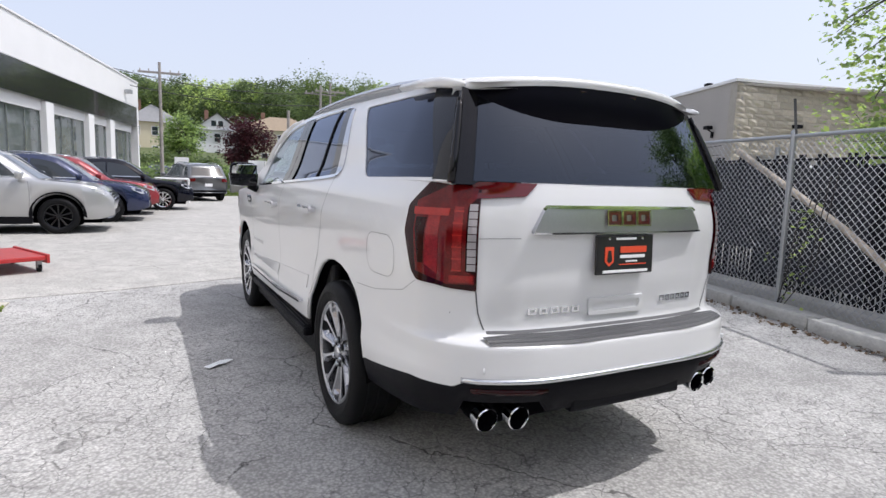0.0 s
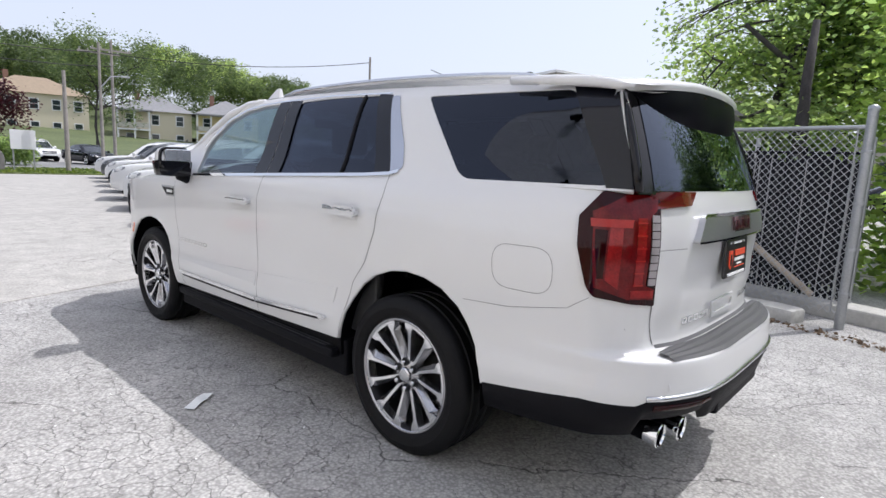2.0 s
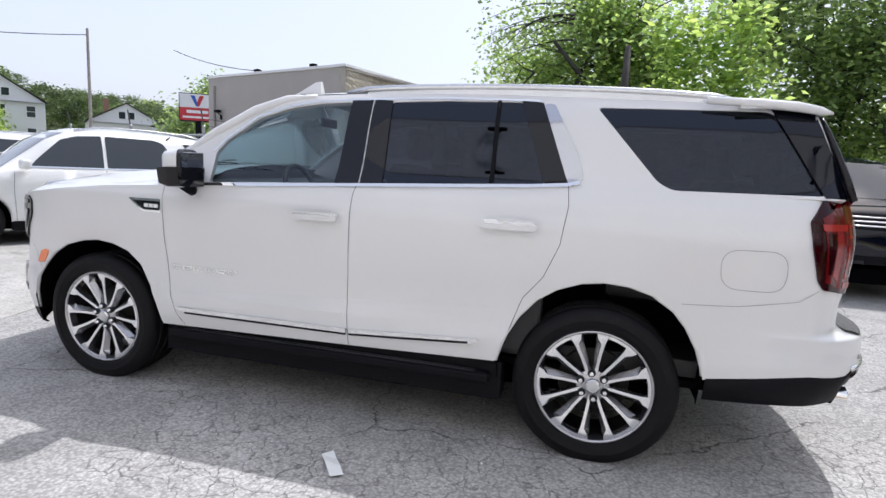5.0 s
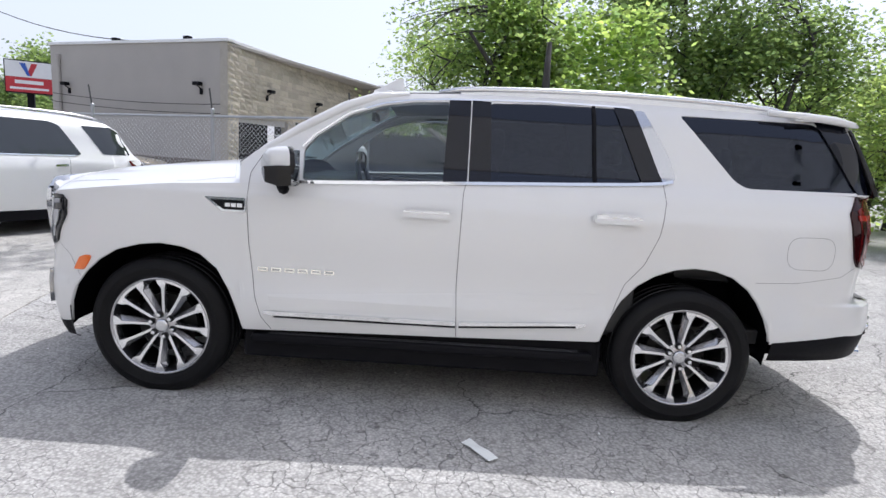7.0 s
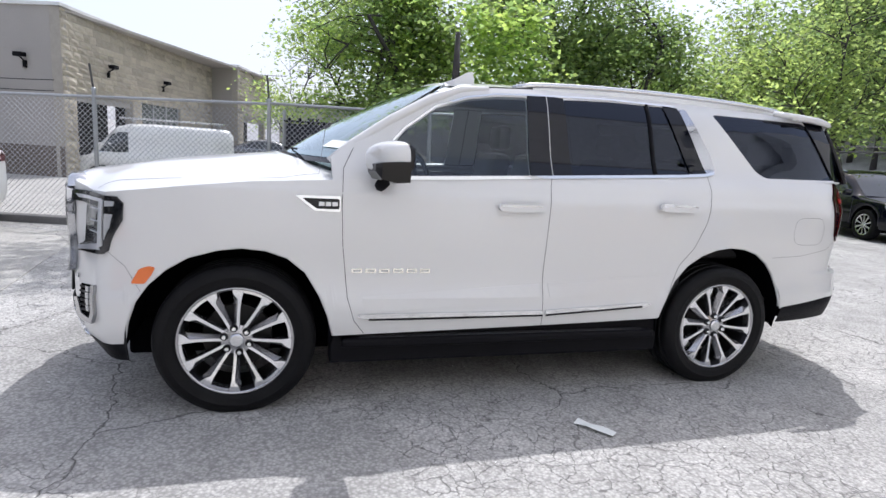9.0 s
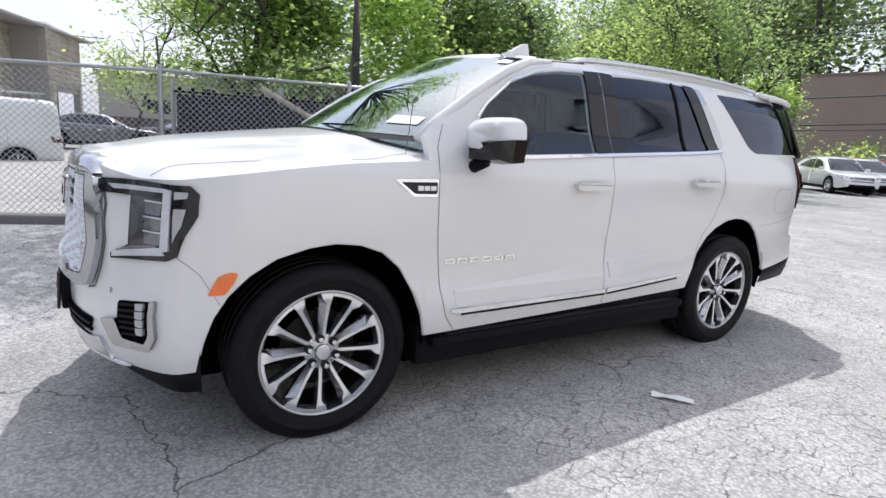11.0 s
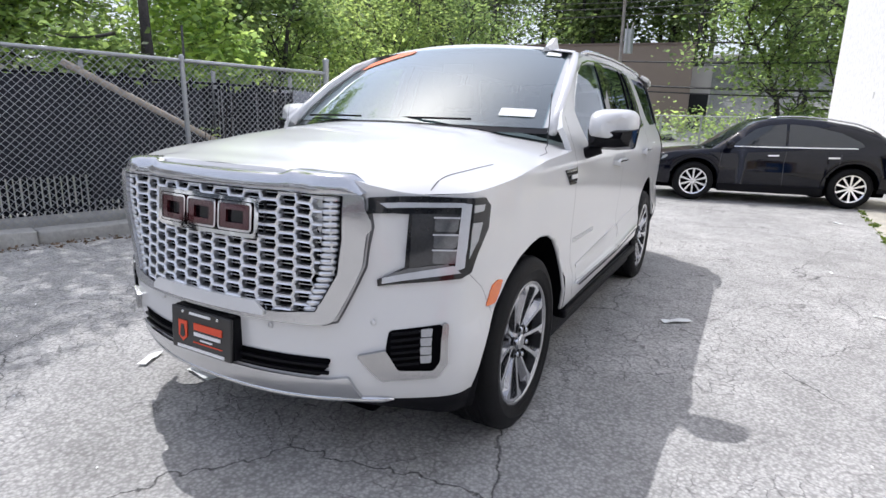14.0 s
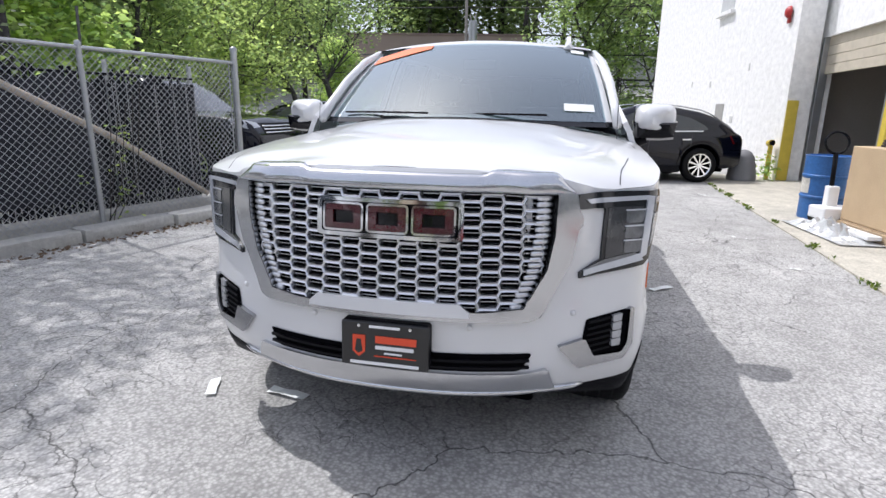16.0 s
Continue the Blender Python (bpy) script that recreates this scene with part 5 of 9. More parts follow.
GARNISH = rounded([(0.50, 1.195), (0.435, 1.305), (-0.435, 1.305), (-0.50, 1.195)], 0.02)
part("garnish_rim", skin_line(tree, [(0.452, 1.292), (0.435, 1.303), (-0.435, 1.303), (-0.452, 1.292)], "rear", 0.012, 0.031), chrome, panels["tailgate"], "bright upper edge of the garnish")
part("garnish_rim", skin_line(tree, [(0.497, 1.199), (-0.497, 1.199)], "rear", 0.008, 0.031), chrome, panels["tailgate"])
part("tail_garnish", skin_patch(tree, GARNISH, "rear", 0.028, 0.034, (), 0.05), garnish_satin, panels["tailgate"], "chrome tailgate garnish", smooth=True, sharp=30)
for k in range(3):
    a = 0.125 - k * 0.088
    part("emblem_block", skin_patch(tree, [(a, 1.288), (a - 0.075, 1.288), (a - 0.075, 1.232), (a, 1.232)], "rear", 0.036, 0.01, ([(a - 0.02, 1.272), (a - 0.055, 1.272), (a - 0.055, 1.248), (a - 0.02, 1.248)],), 0.04), emblem_red, panels["tailgate"])
    part("emblem_rim", skin_line(tree, [(a + 0.003, 1.291), (a - 0.078, 1.291), (a - 0.078, 1.229), (a + 0.003, 1.229), (a + 0.003, 1.291)], "rear", 0.006, 0.0385), chrome, panels["tailgate"])
for y0, n, d, z in ((0.48, 5, 0.056, 0.876), (-0.29, 6, 0.040, 0.886)):
    for k in range(n):
        a = y0 - k * d
        part("badge_bar", skin_patch(tree, [(a, z), (a - d * 0.74, z), (a - d * 0.74, z - 0.028), (a, z - 0.028)], "rear", 0.005, 0.005, ([(a - d * 0.18, z - 0.007), (a - d * 0.56, z - 0.007), (a - d * 0.56, z - 0.021), (a - d * 0.18, z - 0.021)],), 0.03), chrome, panels["tailgate"])
part("gate_grip", skin_patch(tree, rounded([(0.17, 0.905), (-0.17, 0.905), (-0.165, 0.825), (0.165, 0.825)], 0.015), "rear", 0.010, 0.012, (rounded([(0.145, 0.885), (-0.145, 0.885), (-0.14, 0.845), (0.14, 0.845)], 0.012),), 0.04), white_paint, panels["tailgate"], smooth=True, sharp=40)
part("gate_crease", skin_line(tree, [(0.77, 1.172), (0.66, 1.174), (0.54, 1.176)], "rear", 0.003, 0.001), seam_light, panels["tailgate"])


def licence(name, m, label, parent):
    pl = part(name, box_bm(-0.172, 0.172, -0.008, 0.006, -0.088, 0.088, 0.006), plate_black, parent, label)
    pl.matrix_basis = m
    for b, mt, nm in (((-0.06, 0.06, -0.012, -0.006, 0.066, 0.076), print_white, "plate_bar"), ((-0.135, 0.135, -0.012, -0.006, -0.080, -0.068), print_white, "plate_bar"),
                      ((-0.035, 0.125, -0.012, -0.006, 0.008, 0.036), plate_orange, "plate_bar"), ((-0.035, 0.115, -0.012, -0.006, -0.016, -0.002), print_white, "plate_bar"),
                      ((0.0, 0.07, -0.012, -0.006, -0.034, -0.027), print_white, "plate_bar"), ((-0.04, 0.125, -0.012, -0.006, -0.046, -0.042), plate_orange, "plate_bar")):
        part(nm, box_bm(*b, 0.001), mt, pl)
    bell = prism_bm([(-0.125, -0.03), (-0.10, -0.05), (-0.075, -0.03), (-0.075, 0.035), (-0.125, 0.035)], 0.005)
    bmesh.ops.translate(bell, vec=(0, -0.012, 0), verts=bell.verts)
    part("plate_shield", bell, plate_orange, pl)
    inner = prism_bm([(-0.115, -0.026), (-0.10, -0.036), (-0.085, -0.026), (-0.092, 0.02), (-0.108, 0.02)], 0.003)
    bmesh.ops.translate(inner, vec=(0, -0.0135, 0), verts=inner.verts)
    part("plate_shield_field", inner, plate_black, pl)
    for sx in (-0.1, 0.1):
        sc = part("plate_screw", lathe_bm([(0, 0.003), (0.006, 0.002), (0.007, 0)], 10), chrome, pl)
        sc.matrix_basis = pose(sx, -0.010, 0.072, 0, 0, 180)
    return pl


licence("rear_plate", pose(-1.207, 0.0, 1.100, -3, 0, -90), "black dealer plate with orange print", suv)
pd_v, pd_f = [], []
PADN = 32
for i in range(PADN + 1):
    y = (i / PADN - 0.5) * 2 * 0.70
    xo = -1.312 + 0.105 * max(0, (abs(y) - 0.25) / 0.47) ** 2.0
    for k in range(9):
        x = -1.150 + (xo + 1.150) * k / 8
        pd_v.append((x, y, 0.772 - 0.018 * (k / 8) ** 3 + (0.003 if k % 2 else 0)))
for i in range(PADN):
    for k in range(8):
        a = i * 9 + k
        pd_f.append((a, a + 1, a + 10, a + 9))
part("bumper_pad", mesh_of("bumper_pad", pd_v, pd_f, pad_grey, False), pad_grey, suv, "ribbed grey bumper step pad")
strip = bmesh.new()
run = [(y, tree.ray_cast(Vector((-4, y, 0.64)), Vector((1, 0, 0)))[0]) for y in [0.795 - 1.59 * k / 30 for k in range(31)]]
add_path(strip, [(p.x - 0.003, y, 0.604 + 0.010 * (1 - y * y)) for y, p in run if p is not None], 0.012, 8)
part("bumper_chrome", strip, satin, panels["rear_bumper"], "chrome bumper strip", smooth=True)
part("hitch_cover", box_bm(-1.296, -1.24, -0.33, 0.33, 0.44, 0.575, 0.015), trim_black, suv)
part("panel_gap", skin_line(tree, [(0.66, 0.78), (-0.66, 0.78)], "rear", 0.012, 0.001), seam_dark, suv)

# nose: grille, lamps, bumper
GRILLE = [(0.590, 1.142), (0.588, 1.0), (0.566, 0.87), (0.492, 0.722), (0.36, 0.708), (0.31, 0.708), (0.27, 0.730), (-0.27, 0.730), (-0.31, 0.708), (-0.36, 0.708), (-0.492, 0.722), (-0.566, 0.87), (-0.588, 1.0), (-0.590, 1.142)]
MESH = [(0.535, 1.150), (0.533, 1.0), (0.513, 0.87), (0.452, 0.712), (-0.452, 0.712), (-0.513, 0.87), (-0.533, 1.0), (-0.535, 1.150)]
part("grille_back", skin_patch(tree, GRILLE, "front", 0.002, 0, (), 0.06), liner_black, suv, smooth=True)
surround = part("grille_surround", skin_patch(tree, rounded([(0.660, 1.148), (0.674, 1.04), (0.652, 0.90), (0.556, 0.688), (0.51, 0.672), (-0.51, 0.672), (-0.556, 0.688), (-0.652, 0.90), (-0.674, 1.04), (-0.660, 1.148)], 0.02, 3), "front", 0.034, 0.045, (GRILLE,), 0.05), front_chrome, suv, "chrome grille surround", smooth=True, sharp=30)
bar_v, bar_f = [], []
BAR = [(-0.662, 1.152), (-0.64, 1.172), (-0.592, 1.214), (-0.48, 1.218), (-0.366, 1.221), (-0.340, 1.206)]
BAR_TOP = BAR + [(0.0, 1.208)] + [(-y, z) for y, z in BAR[::-1]]
bar_y = [k / 40 * 0.662 for k in range(-40, 41)]
for y in bar_y:
    hit, _, _, _ = tree.ray_cast(Vector((7, y, 1.155)), Vector((-1, 0, 0)))
    zt = max(lin(BAR_TOP, y), 1.156)
    k = (zt - 1.150) / 0.07
    for dx, z in ((0.0, 1.144), (0.030, 1.146), (0.034, 1.152), (0.034 - 0.016 * k, zt - 0.010 * k), (0.024 - 0.024 * k, zt), (-0.05, zt + 0.004), (-0.09, zt - 0.02)):
        bar_v.append((hit.x + dx, y, z))
for i in range(len(bar_y) - 1):
    for k in range(6):
        a = i * 7 + k
        bar_f.append((a, a + 7, a + 8, a + 1))
part("hood_chrome", mesh_of("hood_chrome", bar_v, bar_f, front_chrome, True), front_chrome, suv, "chrome bar above the grille")
part("grille_base", skin_patch(tree, [(0.305, 0.706), (0.27, 0.736), (-0.27, 0.736), (-0.305, 0.706), (-0.305, 0.69), (0.305, 0.69)], "front", 0.045, 0.03, (), 0.05), white_paint, suv, smooth=True, sharp=40)
part("grille_shadow_gap", skin_line(tree, GRILLE + GRILLE[:1], "front", 0.004, 0.0345), trim_black, surround)
for sg in (1, -1):
    part("panel_gap", skin_line(tree, [(sg * 0.668, 1.14), (sg * 0.681, 1.04), (sg * 0.659, 0.895), (sg * 0.563, 0.681), (sg * 0.51, 0.666)], "front", 0.008, 0.002), seam_dark, surround)
lat = bmesh.new()


def on_front(y, z, o):
    hit, n, _, _ = tree.ray_cast(Vector((7, y, z)), Vector((-1, 0, 0)))
    return hit + Vector((o, 0, 0)) if hit is not None else None


HOLE = [(-0.0355, 0.0), (-0.0280, 0.0155), (0.0, 0.0160), (0.0280, 0.0155), (0.0355, 0.0), (0.0280, -0.0155), (0.0, -0.0160), (-0.0280, -0.0155)]
EDGE = [(-0.043, 0.0), (-0.032, 0.023), (0.0, 0.023), (0.032, 0.023), (0.043, 0.0), (0.032, -0.023), (0.0, -0.023), (-0.032, -0.023)]
for c in range(-9, 10):
    for k in range(-1, 11):
        yc, z = c * 0.075, 0.722 + k * 0.046 + (0.023 if c % 2 else 0.0)
        if not any(inside(MESH, yc + dy, z + dz) for dy in (-0.015, 0, 0.015) for dz in (-0.014, 0.014)):
            continue
        rims = []
        for loop, o in ((EDGE, 0.024), ([(a * 1.07, b * 1.12) for a, b in HOLE], 0.0275), (HOLE, 0.022), ([(a * 0.93, b * 0.88) for a, b in HOLE], 0.003)):
            rims.append([lat.verts.new(on_front(clamp(yc + a, -0.64, 0.64), clamp(z + b, 0.70, 1.15), o)) for a, b in loop])
        for p, q in zip(rims, rims[1:]):
            for i in range(8):
                lat.faces.new((p[i], p[(i + 1) % 8], q[(i + 1) % 8], q[i]))
        lat.faces.new([lat.verts.new(on_front(clamp(yc + a, -0.64, 0.64), clamp(z + b, 0.70, 1.15), 0.010)) for a, b in ((-0.031, -0.0014), (0.031, -0.0014), (0.031, 0.0014), (-0.031, 0.0014))])
bmesh.ops.recalc_face_normals(lat, faces=lat.faces)
part("grille_mesh", lat, grille_silver, suv, "chrome honeycomb grille")
# fluted silver flanks between the honeycomb and the surround
FLANK_IN = [(0.712, 0.452), (0.87, 0.513), (1.0, 0.533), (1.15, 0.535)]
for sg in (1, -1):
    fl = bmesh.new()
    for k in range(19):
        z = 0.728 + k * 0.0225
        y0, y1 = lin(FLANK_IN, z) - 0.004, lin(FLANK_IN, z) + 0.046 - 0.012 * clamp((0.80 - z) / 0.08, 0, 1)
        add_path(fl, [on_front(sg * (y0 + (y1 - y0) * j / 4), z, 0.020 - 0.012 * (j / 4) ** 2) for j in range(5)], [0.0080, 0.0108, 0.0112, 0.0108, 0.0095], 8)
    part("grille_flank", fl, grille_silver, suv, "fluted silver flank of the grille", smooth=True)
em = part("front_emblem", skin_patch(tree, rounded([(0.272, 1.108), (-0.272, 1.108), (-0.272, 0.965), (0.272, 0.965)], 0.02), "front", 0.048, 0.03, (rounded([(0.255, 1.093), (-0.255, 1.093), (-0.255, 0.980), (0.255, 0.980)], 0.014),), 0.05), chrome, suv, "chrome framed emblem with dark blocks", smooth=True, sharp=40)
part("emblem_field", skin_patch(tree, [(0.258, 1.096), (-0.258, 1.096), (-0.258, 0.977), (0.258, 0.977)], "front", 0.036, 0.01, (), 0.05), gloss_black, em)
for k in range(3):
    a = -0.245 + k * 0.168
    part("emblem_block", skin_patch(tree, rounded([(a + 0.004, 1.084), (a + 0.150, 1.084), (a + 0.150, 0.990), (a + 0.004, 0.990)], 0.014), "front", 0.050, 0.012, ([(a + 0.036, 1.060), (a + 0.118, 1.060), (a + 0.118, 1.014), (a + 0.036, 1.014)],), 0.04), emblem_red, em)
    b = rounded([(a + 0.002, 1.086), (a + 0.152, 1.086), (a + 0.152, 0.988), (a + 0.002, 0.988)], 0.014)
    part("emblem_rim", skin_line(tree, b + b[:1], "front", 0.008, 0.0525), chrome, em)
licence("front_plate", pose(4.085, 0.0, 0.565, -3, 0, 90), "black dealer plate with orange print", suv)
part("plate_bracket", box_bm(4.02, 4.078, -0.17, 0.17, 0.475, 0.655, 0.01), trim_black, suv)
low_g = part("lower_grille", skin_patch(tree, rounded([(0.545, 0.538), (-0.545, 0.538), (-0.50, 0.462), (0.50, 0.462)], 0.02), "front", 0.004, 0, (), 0.06), liner_black, suv, "black lower air intake", smooth=True)
for z in (0.515, 0.487):
    part("intake_slat", skin_patch(tree, [(0.53, z), (-0.53, z), (-0.53, z - 0.010), (0.53, z - 0.010)], "front", 0.016, 0.012, (), 0.06), trim_black, low_g)
part("bumper_lip", skin_patch(tree, rounded([(0.60, 0.47), (0.52, 0.455), (-0.52, 0.455), (-0.60, 0.458), (-0.635, 0.372), (-0.5, 0.362), (0.5, 0.362), (0.635, 0.372)], 0.012, 2), "front", 0.016, 0.03, (), 0.05), satin, suv, "silver bumper skid lip", smooth=True, sharp=40)

chin = bmesh.new()
ends = [(y / 20 * 0.74, on_front(y / 20 * 0.74, 0.56, 0)) for y in range(-20, 21)]
add_path(chin, [(p.x - 0.030, y, 0.357 + 0.02 * abs(y / 0.74) ** 3) for y, p in ends if p is not None], [0.006] + [0.013] * 39 + [0.006], 10)
part("chin_bar", chin, satin, suv, "silver strip along the bumper's lower edge", smooth=True)


def front_patch(poly, off, thick, sg, step=0.03, holes=()):
    return skin_patch(tree, [(sg * a, b) for a, b in poly], "front", off, thick, [[(sg * a, b) for a, b in h] for h in holes], step)


for sg in (L, R):
    hl = part("headlamp", front_patch([(0.668, 1.142), (0.82, 1.146), (0.975, 1.142), (0.984, 1.11), (0.982, 1.03), (0.955, 0.872), (0.935, 0.852), (0.692, 0.826), (0.690, 0.848), (0.768, 0.892), (0.772, 1.082), (0.668, 1.088)], 0.012, 0.03, sg), lamp_smoke, suv, "smoked headlamp with bright light bar", smooth=True, sharp=40)
    part("lamp_bowl", front_patch([(0.782, 1.085), (0.918, 1.085), (0.906, 0.915), (0.782, 0.892)], 0.0145, 0.004, sg), lamp_inner, hl, smooth=True, sharp=40)
    for poly in ([(0.690, 1.122), (0.935, 1.126), (0.935, 1.110), (0.708, 1.104)], [(0.928, 1.126), (0.953, 1.122), (0.940, 0.893), (0.914, 0.882)], [(0.912, 0.902), (0.930, 0.874), (0.704, 0.836), (0.704, 0.858)]):
        part("light_bar", front_patch(poly, 0.018, 0.010, sg), lamp_bar_clear, hl, smooth=True, sharp=40)
    for z in (1.07, 1.01, 0.955):
        part("lamp_cell", front_patch(rounded([(0.850, z), (0.922, z), (0.916, z - 0.046), (0.850, z - 0.046)], 0.008), 0.017, 0.006, sg), lamp_cell_glass, hl, smooth=True, sharp=40)
        part("cell_rim", front_patch([(0.846, z + 0.006), (0.924, z + 0.006), (0.924, z), (0.846, z)], 0.020, 0.004, sg), lamp_bar_clear, hl)
    part("lamp_step", front_patch([(0.712, 0.862), (0.778, 0.890), (0.895, 0.908), (0.908, 0.892), (0.73, 0.864)], 0.016, 0.004, sg), lamp_bowl_grey, hl, smooth=True, sharp=40)
    for poly in ([(0.958, 1.118), (0.974, 1.118), (0.973, 1.095), (0.958, 1.09)], [(0.957, 1.055), (0.972, 1.055), (0.966, 0.99), (0.950, 0.925)]):
        part("lamp_edge", front_patch(poly, 0.016, 0.006, sg), lamp_clear, hl)
    fg = part("fog_recess", front_patch(rounded([(0.735, 0.66), (0.895, 0.685), (0.90, 0.545), (0.87, 0.50), (0.76, 0.50), (0.725, 0.585)], 0.012), 0.003, 0, sg), liner_black, suv, "black bumper vent with fog lamp", smooth=True)
    for k in range(6):
        z = 0.652 - k * 0.024
        part("vent_slat", front_patch([(0.742, z), (0.83, z + 0.012), (0.83, z + 0.002), (0.742, z - 0.010)], 0.012, 0.010, sg), trim_black, fg)
    for k in range(4):
        z = 0.668 - k * 0.033
        part("fog_cell", front_patch(rounded([(0.832, z), (0.868, z + 0.004), (0.866, z - 0.026), (0.834, z - 0.028)], 0.005), 0.016, 0.012, sg), lamp_clear, fg)
    part("vent_chrome", front_patch(rounded([(0.632, 0.562), (0.728, 0.588), (0.765, 0.512), (0.872, 0.512), (0.893, 0.55), (0.895, 0.69), (0.91, 0.69), (0.915, 0.54), (0.885, 0.485), (0.71, 0.468)], 0.008, 2), 0.020, 0.026, sg), vent_satin, suv, "satin chrome vent trim", smooth=True, sharp=30)
    for yy, zz in ((0.31, 0.643), (0.685, 0.69)):
        p = on_front(sg * yy, zz, 0.003)
        sn = part("parking_sensor", lathe_bm([(0.0, 0.004), (0.011, 0.003), (0.012, 0)], 16), white_paint, panels["front_bumper"], smooth=True)
        sn.matrix_basis = Matrix.Translation(p) @ pose(0, 0, 0, 0, 0, -90)
    part("panel_gap", skin_line(tree, [(3.742, sg * 0.826), (3.70, sg * 0.828), (3.62, sg * 0.838), (3.50, sg * 0.862), (3.35, sg * 0.886)], "top", 0.005, 0.001), seam_dark, suv)
    part("panel_gap", skin_line(tree, [(2.62, sg * 0.87), (2.76, sg * 0.90), (2.86, sg * 0.945), (2.98, sg * 0.952)], "top", 0.005, 0.001), seam_dark, suv)

# windscreen, wipers, stickers
skin_part("windscreen", screen_skin, (0.022, 0.978, 0.012, 0.935), 0.003, glass_clear, "clear windscreen glass with green tint")
for box, fm in (((0.0, 1.0, -0.03, 0.022), gloss_black), ((0.0, 0.026, 0.022, 0.93), white_paint), ((0.974, 1.0, 0.022, 0.93), white_paint), ((0.0, 1.0, 0.93, 1.0), white_paint)):
    skin_part("windscreen_frame", screen_skin, box, 0.0, fm)
for sg in (L, R):
    ap = bmesh.new()
    add_path(ap, [(2.62, sg * 0.885, 1.36), (2.50, sg * 0.872, 1.462), (2.30, sg * 0.845, 1.60), (2.06, sg * 0.800, 1.738), (1.88, sg * 0.752, 1.808), (1.70, sg * 0.735, 1.828)], [0.026, 0.026, 0.027, 0.028, 0.026, 0.016], 10)
    part("a_pillar", ap, white_paint, suv, smooth=True)
cw_v, cw_f = [], []
for i in range(31):
    y = (i / 30 - 0.5) * 2 * 0.85
    x = 2.87 - 0.30 * (y / 0.865) ** 2
    for dx in (-0.03, -0.005, 0.02):
        cw_v.append((x + dx, y, max(hood_z(min(x + dx, 3.9), y), 1.30) + 0.004))
for i in range(30):
    for k in range(2):
        a = i * 3 + k
        cw_f.append((a, a + 1, a + 4, a + 3))
part("cowl", mesh_of("cowl", cw_v, cw_f, trim_black, True), trim_black, suv, "black wiper cowl")
for y0, y1 in ((-0.15, -0.72), (0.50, -0.05)):
    wp = bmesh.new()
    add_path(wp, [(2.86 - 0.3 * y0 * y0, y0, 1.412), (2.83 - 0.32 * ((y0 + y1) / 2) ** 2, (y0 + y1) / 2, 1.412), (2.80 - 0.32 * y1 * y1, y1, 1.408)], 0.006, 6)
    part("wiper", wp, trim_black, suv, smooth=True)
skin_part("price_sticker", screen_skin, (0.845, 0.945, 0.10, 0.17), 0.008, sticker_paper, "", 4, 2)
skin_part("inspection_sticker", screen_skin, (0.90, 0.955, 0.84, 0.90), 0.008, sticker_paper, "", 4, 2)
bn_v, bn_f = [], []
for i in range(9):
    u = 0.030 + 0.25 * i / 8
    for v in (0.66 + 0.80 * (u - 0.030), min(0.925, 0.80 + 0.80 * (u - 0.030))):
        p = Vector(screen_skin(u, v))
        bn_v.append(p + Vector((0.5, 0, 0.8)).normalized() * 0.008)
for i in range(8):
    bn_f.append((2 * i, 2 * i + 1, 2 * i + 3, 2 * i + 2))
part("year_banner", mesh_of("year_banner", bn_v, bn_f, banner_orange), banner_orange, suv, "orange windscreen banner")

# roof rails, antenna, mirrors
def skin_sheet(low, high, w=0.010):
    bm = bmesh.new()
    rows = [[bm.verts.new((x, y + d, z)) for (x, y, z) in line] for line, d in ((low, -w), (high, -w), (high, w), (low, w))]
    for p, q in zip(rows, rows[1:]):
        for i in range(len(p) - 1):
            bm.faces.new((p[i], p[i + 1], q[i + 1], q[i]))
    bmesh.ops.recalc_face_normals(bm, faces=bm.faces)
    return bm


